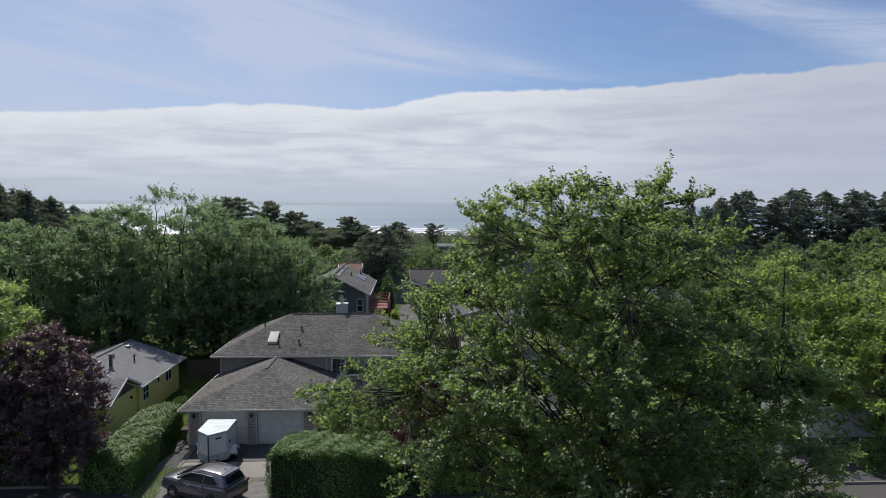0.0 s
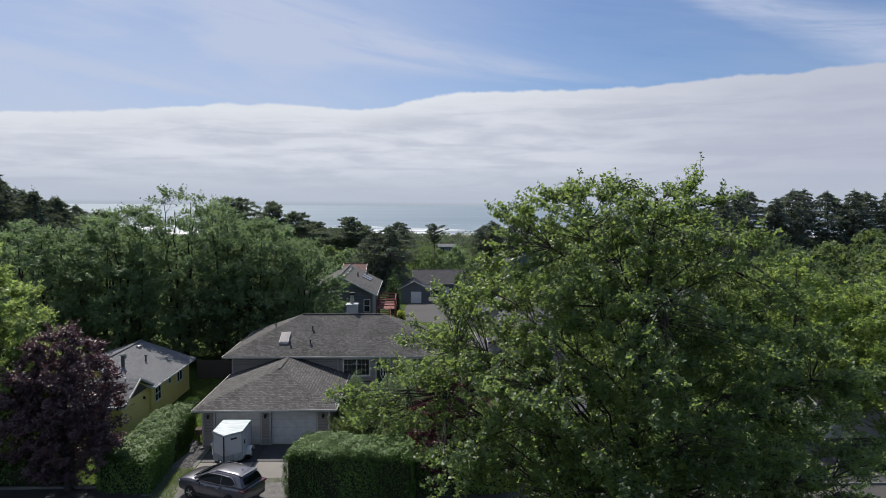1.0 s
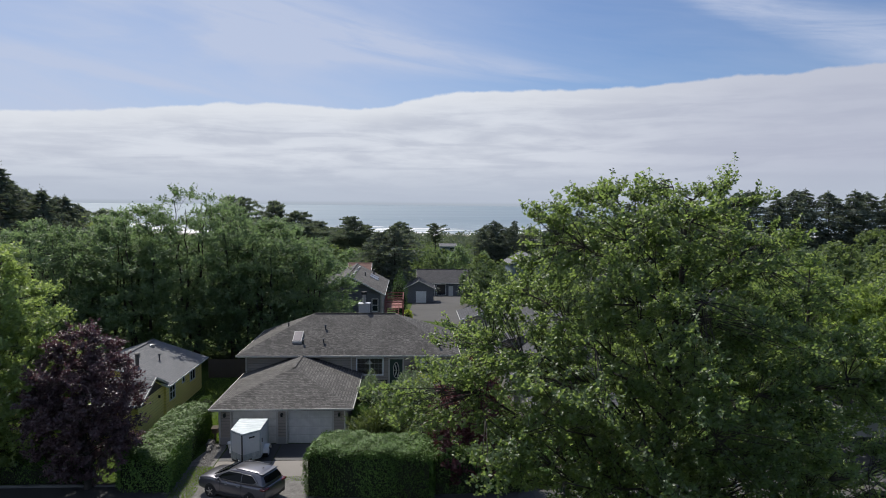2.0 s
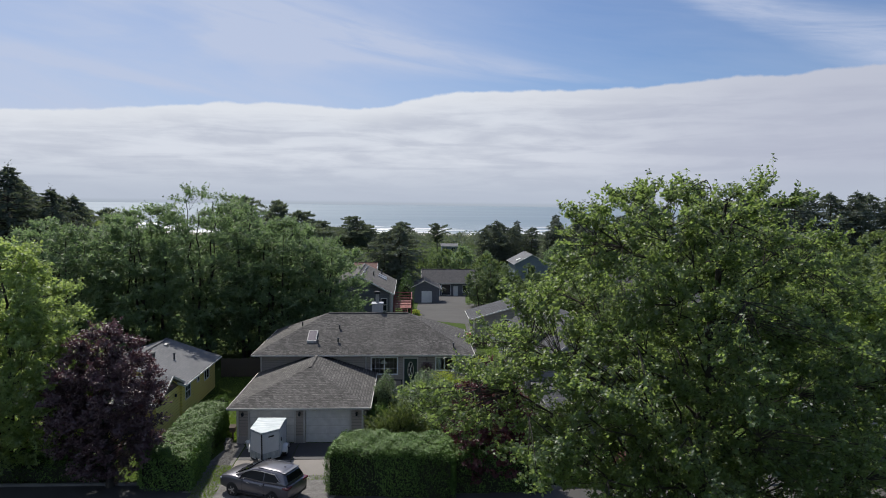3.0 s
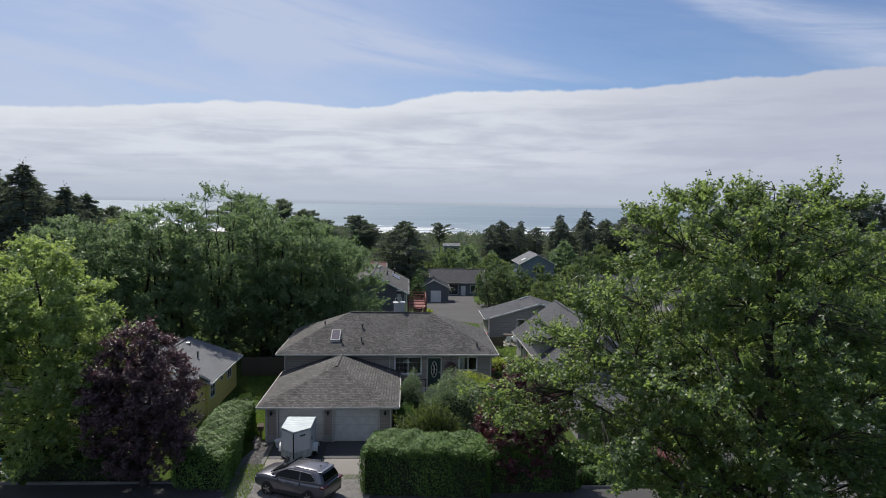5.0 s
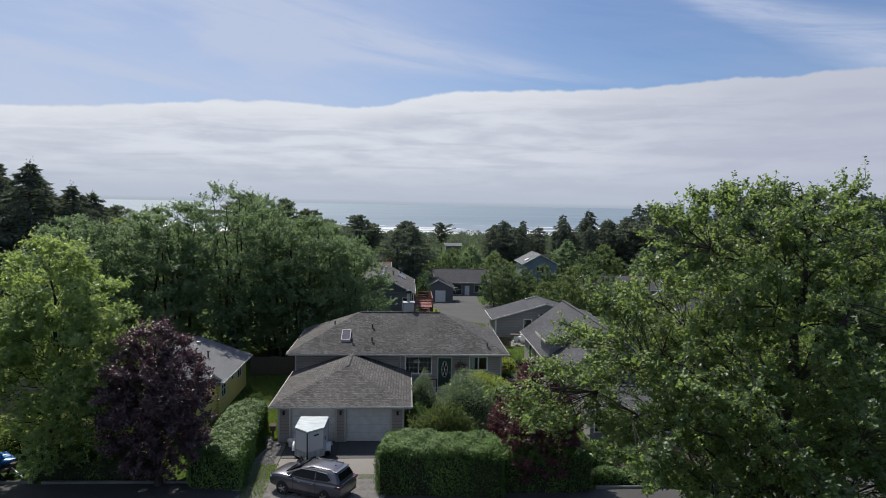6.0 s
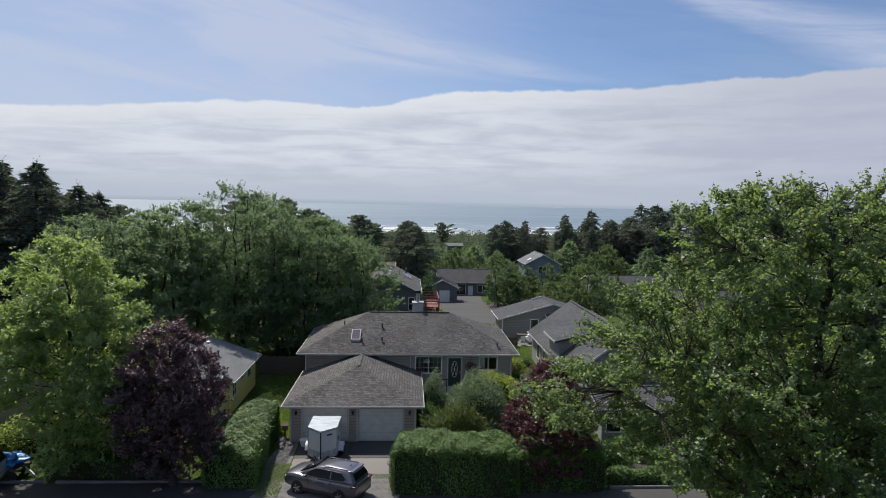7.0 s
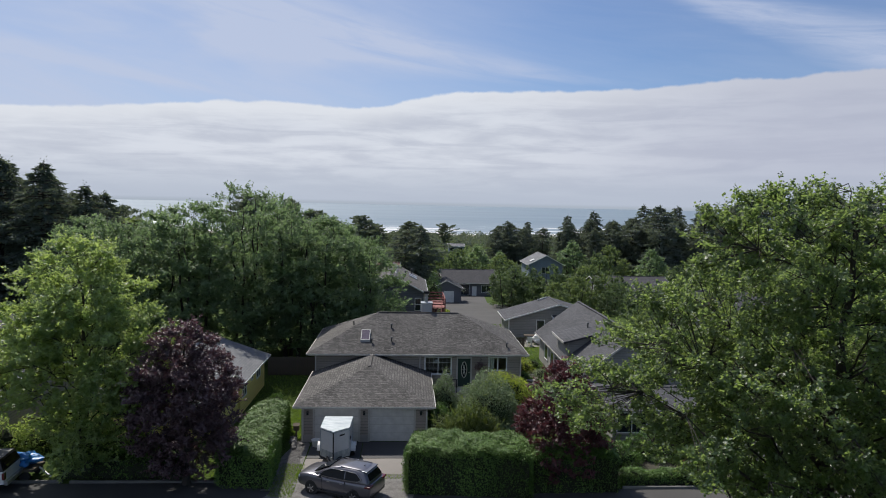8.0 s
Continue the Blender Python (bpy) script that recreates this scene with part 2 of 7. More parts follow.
def sea_material():
    m, nt, b = nodes_of("sea_water")
    g = nt.nodes.new("ShaderNodeTexCoord").outputs["Object"]
    s = nt.nodes.new("ShaderNodeSeparateXYZ")
    nt.links.new(g, s.inputs[0])

    def wave(scale_x, scale_y, detail, rough=0.6):
        mp = nt.nodes.new("ShaderNodeMapping")
        mp.inputs["Scale"].default_value = (scale_x, scale_y, 1)
        nt.links.new(g, mp.inputs[0])
        return noisy(nt, mp.outputs[0], 1.0, detail, rough)

    swell, patch, foam = wave(0.006, 0.05, 4.0), wave(0.0009, 0.004, 3.0), wave(0.012, 0.075, 5.0, 0.62)
    c = ramp(nt, patch, [(0.35, (0.135, 0.185, 0.225)), (0.65, (0.19, 0.24, 0.275))])
    c = mixed(nt, ramp(nt, swell, [(0.45, (0, 0, 0)), (0.62, (0.5, 0.5, 0.5))]), c, (0.225, 0.28, 0.305))
    # breakers thin out away from the shore
    near = nt.nodes.new("ShaderNodeMapRange")
    nt.links.new(s.outputs[1], near.inputs[0])
    near.inputs[1].default_value, near.inputs[2].default_value = 500.0, 900.0
    near.inputs[3].default_value, near.inputs[4].default_value = 0.53, 0.7
    surf = nt.nodes.new("ShaderNodeMapRange")
    nt.links.new(s.outputs[1], surf.inputs[0])
    surf.inputs[1].default_value, surf.inputs[2].default_value = 496.0, 530.0
    surf.inputs[3].default_value, surf.inputs[4].default_value = 0.26, 0.0
    wash = nt.nodes.new("ShaderNodeMath")
    nt.links.new(foam, wash.inputs[0])
    nt.links.new(surf.outputs[0], wash.inputs[1])
    over = nt.nodes.new("ShaderNodeMath")
    over.operation = "SUBTRACT"
    nt.links.new(wash.outputs[0], over.inputs[0])
    nt.links.new(near.outputs[0], over.inputs[1])
    f = ramp(nt, over.outputs[0], [(0.0, (0, 0, 0)), (0.06, (1, 1, 1))])
    c = mixed(nt, f, c, (0.78, 0.8, 0.8))
    nt.links.new(c, b.inputs["Base Color"])
    b.inputs["Roughness"].default_value = 0.42
    b.inputs["IOR"].default_value = 1.33
    bumped(nt, b, swell, 0.12, 2.0)
    return m


def ground_material():
    m, nt, b = nodes_of("rough_grass")
    v = coords(nt, (1, 1, 1), True)
    c = ramp(nt, noisy(nt, v, 0.09, 4.0), [(0.3, (0.03, 0.047, 0.012)), (0.55, (0.052, 0.085, 0.018)), (0.75, (0.09, 0.115, 0.03))])
    c = mixed(nt, 0.5, c, ramp(nt, noisy(nt, v, 3.5, 6.0, 0.7), [(0.3, (0.024, 0.04, 0.009)), (0.7, (0.09, 0.13, 0.028))]))
    nt.links.new(c, b.inputs["Base Color"])
    b.inputs["Roughness"].default_value = 0.95
    b.inputs["Specular IOR Level"].default_value = 0.1
    bumped(nt, b, noisy(nt, v, 9.0, 5.0, 0.7), 0.8, 0.08)
    return m


M = {
    "ground": ground_material(),
    "asphalt": surface("asphalt", (0.035, 0.036, 0.038), (0.06, 0.06, 0.06), 0.4, 40, 0.85, bump=0.4, world=True),
    "pale_asphalt": surface("weathered_and_sunlit_asphalt", (0.052, 0.05, 0.048), (0.088, 0.084, 0.08), 0.25, 30, 0.9, bump=0.3, world=True),
    "concrete": surface("driveway_concrete", (0.165, 0.15, 0.138), (0.25, 0.23, 0.21), 0.5, 25, 0.85, bump=0.25, world=True),
    "kerb": surface("kerb_concrete", (0.09, 0.09, 0.086), (0.17, 0.166, 0.155), 0.8, 20, 0.85),
    "gravel": surface("gravel_bed", (0.09, 0.085, 0.08), (0.26, 0.25, 0.24), 3.0, 28, 0.95, bump=1.0, depth=0.05, world=True),
    "sand": surface("beach_sand", (0.24, 0.21, 0.17), (0.34, 0.31, 0.26), 0.05, 1.0, 0.9, bump=0.1, world=True),
    "sea": sea_material(),
    "roof_grey": shingle("grey_brown_shingles", (0.056, 0.053, 0.051), (0.166, 0.156, 0.148), 0.056, 0.22),
    "roof_red": shingle("reddish_brown_shingles", (0.15, 0.085, 0.072), (0.25, 0.15, 0.125), 0.07),
    "roof_pale": shingle("pale_grey_shingles", (0.135, 0.138, 0.146), (0.215, 0.218, 0.228), 0.055),
    "roof_dark": shingle("dark_grey_shingles", (0.05, 0.051, 0.057), (0.105, 0.106, 0.115), 0.075),
    "roof_black": shingle("charcoal_shingles", (0.05, 0.05, 0.055), (0.085, 0.083, 0.088), 0.08),
    "siding_grey": siding("grey_lap_siding", (0.27, 0.235, 0.205), (0.34, 0.295, 0.26)),
    "siding_slate": siding("slate_lap_siding", (0.1, 0.105, 0.12), (0.14, 0.145, 0.16)),
    "siding_dull": siding("dull_grey_siding", (0.22, 0.215, 0.205), (0.3, 0.29, 0.275)),
    "siding_yellow": siding("yellow_lap_siding", (0.72, 0.6, 0.18), (0.8, 0.69, 0.24), 0.2),
    "siding_blue": siding("blue_grey_siding", (0.14, 0.18, 0.225), (0.18, 0.22, 0.27)),
    "trim": paint("cream_trim", (0.5, 0.475, 0.44), 0.5),
    "white": paint("white_paint", (0.74, 0.74, 0.72), 0.45),
    "door_panel": paint("garage_door_paint", (0.66, 0.64, 0.61), 0.5, dirt=0.2),
    "door_green": paint("dark_green_door_paint", (0.02, 0.045, 0.04), 0.35),
    "stone_base": surface("foundation_render", (0.27, 0.25, 0.24), (0.36, 0.34, 0.32), 0.8, 18, 0.9),
    "glass": glass_dark("window_glass"),
    "glass_clear": clear_glass("clear_window_glass"),
    "glass_car": glass_dark("tinted_car_glass", (0.006, 0.007, 0.008), 0.18),
    "metal": surface("galvanised_metal", (0.32, 0.33, 0.34), (0.5, 0.5, 0.5), 3.0, 20, 0.4, 0.85, 0.1),
    "flue": surface("sooty_flue_metal", (0.06, 0.06, 0.06), (0.14, 0.14, 0.14), 3.0, 20, 0.5, 0.6, 0.1),
    "sooty": surface("sooty_black_flue", (0.008, 0.008, 0.008), (0.022, 0.021, 0.02), 3.0, 20, 0.6, 0.2, 0.1),
    "dome": surface("tinted_acrylic", (0.06, 0.045, 0.07), (0.1, 0.08, 0.11), 1.5, 6, 0.2, 0.0, 0.02),
    "soil": surface("dark_garden_soil", (0.03, 0.028, 0.02), (0.075, 0.07, 0.048), 2.5, 20, 0.95, bump=0.8, depth=0.04, world=True),
    "flag": surface("pinkish_flagstone", (0.2, 0.175, 0.165), (0.3, 0.27, 0.25), 1.5, 18, 0.9),
    "chim": surface("grey_chimney_boards", (0.33, 0.325, 0.32), (0.43, 0.42, 0.41), 2.0, 18, 0.7),
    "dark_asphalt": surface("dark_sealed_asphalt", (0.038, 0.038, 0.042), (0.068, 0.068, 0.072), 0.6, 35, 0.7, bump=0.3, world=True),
    "black": paint("black_plastic", (0.015, 0.015, 0.016), 0.5),
    "rubber": paint("tyre_rubber", (0.018, 0.018, 0.018), 0.85),
    "alloy": paint("wheel_alloy", (0.45, 0.45, 0.46), 0.3, 0.9),
    "car": paint("dark_silver_car_paint", (0.13, 0.125, 0.14), 0.3, 0.65, 0.9, 0.05),
    "pickup": paint("white_car_paint", (0.7, 0.7, 0.68), 0.3, 0.0, 0.8),
    "tail": paint("red_lamp_plastic", (0.12, 0.012, 0.014), 0.2, 0.0, 0.6),
    "head": paint("clear_lamp_plastic", (0.55, 0.57, 0.6), 0.12, 0.3, 0.6),
    "aluminium": surface("white_trailer_skin", (0.48, 0.49, 0.5), (0.58, 0.58, 0.58), 1.2, 8, 0.35, 0.0, 0.05),
    "bare": surface("bare_aluminium_sheet", (0.2, 0.24, 0.26), (0.5, 0.53, 0.55), 1.6, 3, 0.6, 0.4, 0.2, stretch=(0.6, 3, 1)),
    "wood": surface("weathered_fence_wood", (0.06, 0.048, 0.037), (0.12, 0.095, 0.072), 1.0, 12, 0.9, stretch=(3, 3, 0.6)),
    "red_wood": surface("red_stained_deck_wood", (0.17, 0.06, 0.054), (0.27, 0.1, 0.088), 1.0, 12, 0.8, stretch=(2, 1, 1)),
    "bark": surface("grey_brown_bark", (0.022, 0.019, 0.016), (0.065, 0.056, 0.047), 2.0, 18, 0.95, bump=0.9, depth=0.03, stretch=(1, 1, 0.25)),
    "blue_tarp": paint("blue_tarpaulin", (0.03, 0.22, 0.6), 0.45, dirt=0.3),
    "red_paint": paint("red_gloss_paint", (0.5, 0.03, 0.04), 0.35),
    "stone": surface("garden_stone", (0.1, 0.096, 0.09), (0.25, 0.24, 0.225), 3.0, 20, 0.9, bump=0.5),
    "room": surface("plain_room_plaster", (0.3, 0.27, 0.23), (0.36, 0.33, 0.28), 1.0, 12, 0.9),
    # near-black colour that stands for the shade inside hedges and bushes
    "inner_shade": surface("painted_inner_shade", (0.012, 0.016, 0.008), (0.03, 0.036, 0.016), 2.0, 14, 0.95, bump=0.8, depth=0.05),
    "leaf_big": foliage("crab_apple_leaves", (0.022, 0.047, 0.027), (0.083, 0.132, 0.064), 0.51, 0.45, (0.53, 0.71, 0.16), 0.75),
    "leaf_alder": foliage("alder_leaves", (0.062, 0.104, 0.062), (0.15, 0.214, 0.114), 0.5, 0.5, (0.37, 0.53, 0.19), 0.5),
    "leaf_lime": foliage("bright_maple_leaves", (0.086, 0.146, 0.074), (0.23, 0.32, 0.122), 0.54, 0.47, (0.64, 0.78, 0.17), 0.75),
    "leaf_street": foliage("street_tree_leaves", (0.052, 0.095, 0.04), (0.155, 0.225, 0.075), 0.52, 0.5, (0.62, 0.78, 0.15), 0.5),
    "leaf_purple": foliage("purple_plum_leaves", (0.024, 0.014, 0.018), (0.16, 0.095, 0.105), 0.2, 0.5, (0.26, 0.08, 0.1), 0.75),
    "leaf_red": foliage("red_plum_leaves", (0.03, 0.013, 0.017), (0.12, 0.04, 0.046), 0.26, 0.5, (0.32, 0.05, 0.06), 0.55),
    "leaf_hedge": foliage("laurel_hedge_leaves", (0.034, 0.078, 0.019), (0.138, 0.242, 0.045), 0.12, 0.48, (0.2, 0.34, 0.05), 0.3),
    "leaf_silver": foliage("grey_green_shrub_leaves", (0.06, 0.1, 0.045), (0.25, 0.32, 0.16), 0.32, 0.5, (0.33, 0.43, 0.2)),
    "leaf_gold": foliage("golden_shrub_leaves", (0.13, 0.18, 0.04), (0.34, 0.4, 0.09), 0.5, 0.5),
    "leaf_feather": foliage("feathery_shrub_shoots", (0.05, 0.085, 0.025), (0.13, 0.165, 0.06), 0.35, 0.5),
    "needle": foliage("spruce_needles", (0.06, 0.085, 0.075), (0.12, 0.145, 0.125), 0.3, 0.7, None, 0.25),
    # far spruces and pines: distance haze is mixed into these paler, bluer colours
    "needle_blue": foliage("haze_tinted_spruce_needles", (0.07, 0.095, 0.09), (0.135, 0.16, 0.145), 0.34, 0.7, None, 0.3),
    "needle_pine": foliage("shore_pine_needles", (0.07, 0.098, 0.085), (0.14, 0.168, 0.14), 0.34, 0.7, None, 0.3),
    "leaf_wood": foliage("mixed_wood_leaves", (0.052, 0.085, 0.05), (0.115, 0.16, 0.088), 0.44, 0.6, None, 0.3),
    "leaf_olive": foliage("olive_green_leaves", (0.072, 0.11, 0.055), (0.15, 0.198, 0.092), 0.46, 0.6, None, 0.3),
    "blade": foliage("grass_blades", (0.06, 0.11, 0.016), (0.17, 0.26, 0.04), 0.4, 0.5),
    "petal": foliage("pink_flower_heads", (0.2, 0.06, 0.09), (0.4, 0.16, 0.2), 0.3, 0.5),
}
# ---- building helpers ----
def thing(name, label, category, at=(0, 0, 0), turn=0.0, group="", kind=""):
    e = new(name)
    e.matrix_basis = pose(*at, 0, 0, turn)
    return tagged(e, label, category, group, kind)


def part(name, bm, material, parent=None, label=""):
    """Links a bmesh as one mesh object under a thing or a part."""
    me = bpy.data.meshes.new(name)
    bmesh.ops.recalc_face_normals(bm, faces=bm.faces)
    bm.to_mesh(me)
    bm.free()
    me.materials.append(M[material])
    ob = new(name, me)
    if parent:
        ob.parent = parent
    return tagged(ob, label)


def box(bm, x0, x1, y0, y1, z0, z1):
    v = [bm.verts.new(p) for p in ((x0, y0, z0), (x1, y0, z0), (x1, y1, z0), (x0, y1, z0), (x0, y0, z1), (x1, y0, z1), (x1, y1, z1), (x0, y1, z1))]
    for f in ((0, 3, 2, 1), (4, 5, 6, 7), (0, 1, 5, 4), (1, 2, 6, 5), (2, 3, 7, 6), (3, 0, 4, 7)):
        bm.faces.new([v[i] for i in f])


def boxed(*b, bevel=0.0):
    bm = bmesh.new()
    box(bm, *b)
    if bevel:
        bmesh.ops.bevel(bm, geom=bm.edges[:], offset=bevel, segments=2, profile=0.5, affect="EDGES")
    return bm


def prism(bm, pts, push):
    """A solid from a flat outline and the way in which it is thick."""
    push = Vector(push)
    a = [bm.verts.new(p) for p in pts]
    b = [bm.verts.new(Vector(p) + push) for p in pts]
    bm.faces.new(a)
    bm.faces.new(b[::-1])
    n = len(pts)
    for i in range(n):
        bm.faces.new((a[i], b[i], b[(i + 1) % n], a[(i + 1) % n]))


def prismed(pts, push):
    bm = bmesh.new()
    prism(bm, pts, push)
    return bm


def beam(bm, a, b, w, h):
    """A square bar from a to b."""
    a, b = Vector(a), Vector(b)
    d = (b - a).normalized()
    up = Vector((0, 0, 1)) if abs(d.z) < 0.95 else Vector((0, 1, 0))
    s = d.cross(up).normalized() * w / 2
    u = s.cross(d).normalized() * h / 2
    prism(bm, [a - s - u, a + s - u, a + s + u, a - s + u], b - a)


def beamed(a, b, w, h):
    bm = bmesh.new()
    beam(bm, a, b, w, h)
    return bm


def rod(bm, a, b, r, r2=None, sides=12):
    a, b = Vector(a), Vector(b)
    d = b - a
    m = Matrix.Translation((a + b) / 2) @ d.to_track_quat("Z", "Y").to_matrix().to_4x4()
    bmesh.ops.create_cone(bm, cap_ends=True, segments=sides, radius1=r, radius2=r if r2 is None else r2, depth=d.length, matrix=m)


def rodded(a, b, r, r2=None, sides=12):
    bm = bmesh.new()
    rod(bm, a, b, r, r2, sides)
    return bm


def lump(bm, at, size, rng, rough=0.12, level=2):
    r = bmesh.ops.create_icosphere(bm, subdivisions=level, radius=1.0)
    off = Vector(rng.uniform(-50, 50, 3))
    for v in r["verts"]:
        k = 1 + rough * 2 * noise.noise(v.co * 1.7 + off)
        v.co = Vector((v.co.x * size[0] * k, v.co.y * size[1] * k, v.co.z * size[2] * k)) + Vector(at)


def mesh_arrays(name, verts, faces, material, parent=None, smooth=False):
    """A mesh object from arrays of places and of faces that all have the same number of corners."""
    me = bpy.data.meshes.new(name)
    verts, faces = np.asarray(verts, np.float32), np.asarray(faces, np.int32)
    n, k = faces.shape
    me.vertices.add(len(verts))
    me.vertices.foreach_set("co", verts.ravel())
    me.loops.add(n * k)
    me.loops.foreach_set("vertex_index", faces.ravel())
    me.polygons.add(n)
    me.polygons.foreach_set("loop_start", np.arange(0, n * k, k, dtype=np.int32))
    me.polygons.foreach_set("loop_total", np.full(n, k, np.int32))
    if smooth:
        me.polygons.foreach_set("use_smooth", np.ones(n, bool))
    me.update(calc_edges=True)
    me.validate()
    me.materials.append(M[material])
    ob = new(name, me)
    if parent:
        ob.parent = parent
    return ob


def unit(v):
    return v / np.maximum(np.linalg.norm(v, axis=-1, keepdims=True), 1e-6)


def leaf_arrays(p, size, rng, up=0.5, wide=0.55, aim=None, keep=0.0, simple=False):
    """Folded leaves at the places p: four corners and two faces each. aim: where they point, keep: how firmly."""
    n = len(p)
    nor = unit(rng.normal(size=(n, 3)) + (np.array([0, 0, up]) if np.ndim(up) == 0 else up))
    t = rng.normal(size=(n, 3))
    if aim is not None:
        t = unit(t) * (1 - keep) + aim * keep
    t = unit(t - (t * nor).sum(1, keepdims=True) * nor)
    s = np.cross(nor, t)
    ln = (size * rng.uniform(0.6, 1.25, n))[:, None]
    if simple:
        w = s * ln * wide * 0.6
        v = np.stack([p - w, p + w, p + t * ln], 1).reshape(-1, 3)
        return v, np.arange(n * 3).reshape(-1, 3)
    fold = nor * ln * 0.12
    v = np.stack([p, p + t * ln * 0.45 + s * ln * wide / 2 + fold, p + t * ln, p + t * ln * 0.45 - s * ln * wide / 2 + fold], 1).reshape(-1, 3)
    i = np.arange(n)[:, None] * 4
    f = np.concatenate([i + np.array([[0, 1, 2]]), i + np.array([[0, 2, 3]])], 1).reshape(-1, 3)
    return v, f


def tube_arrays(runs, sides=6):
    """Tapered tubes along polylines: runs of (places, radii)."""
    V, F, base = [], [], 0
    a = np.arange(sides) * 2 * math.pi / sides
    for pts, rad in runs:
        d = unit(np.gradient(pts, axis=0))
        ref = np.array([0.0, 1.0, 0.0]) if abs(d[0, 1]) < 0.8 else np.array([1.0, 0.0, 0.0])
        s = unit(np.cross(d, ref))
        u = np.cross(s, d)
        ring = pts[:, None] + rad[:, None, None] * (np.cos(a)[None, :, None] * s[:, None] + np.sin(a)[None, :, None] * u[:, None])
        V.append(ring.reshape(-1, 3))
        k = len(pts)
        i = base + (np.arange(k - 1)[:, None] * sides + np.arange(sides)[None])
        j = base + (np.arange(k - 1)[:, None] * sides + (np.arange(sides)[None] + 1) % sides)
        F.append(np.stack([i, j, j + sides, i + sides], -1).reshape(-1, 4))
        base += k * sides
    return np.concatenate(V), np.concatenate(F)


def bezier(a, b, c, n):
    t = np.linspace(0, 1, n)[:, None]
    return (1 - t) ** 2 * a + 2 * t * (1 - t) * b + t * t * c


def trunk_at(ax, z):
    """The places on a trunk's run at the heights z."""
    return np.column_stack([np.interp(z, ax[:, 2], ax[:, i]) for i in range(2)] + [np.asarray(z)])


def rough_field(p, rng, size):
    """A smooth random value in about -1 to 1 at the places p, with lumps of that size."""
    w = rng.normal(size=(9, 3)) / size
    return np.sin(p @ w.T * 2.2 + rng.uniform(0, 6.28, 9)).sum(1) / 3.6


def spread_out(p, n, rng):
    """n of the places p, far from one another."""
    pick = [int(rng.integers(len(p)))]
    d = np.linalg.norm(p - p[pick[0]], axis=1)
    while len(pick) < n:
        k = int(np.argmax(d * rng.uniform(0.7, 1.0, len(p))))
        pick.append(k)
        d = np.minimum(d, np.linalg.norm(p - p[k], axis=1))
    return p[pick]


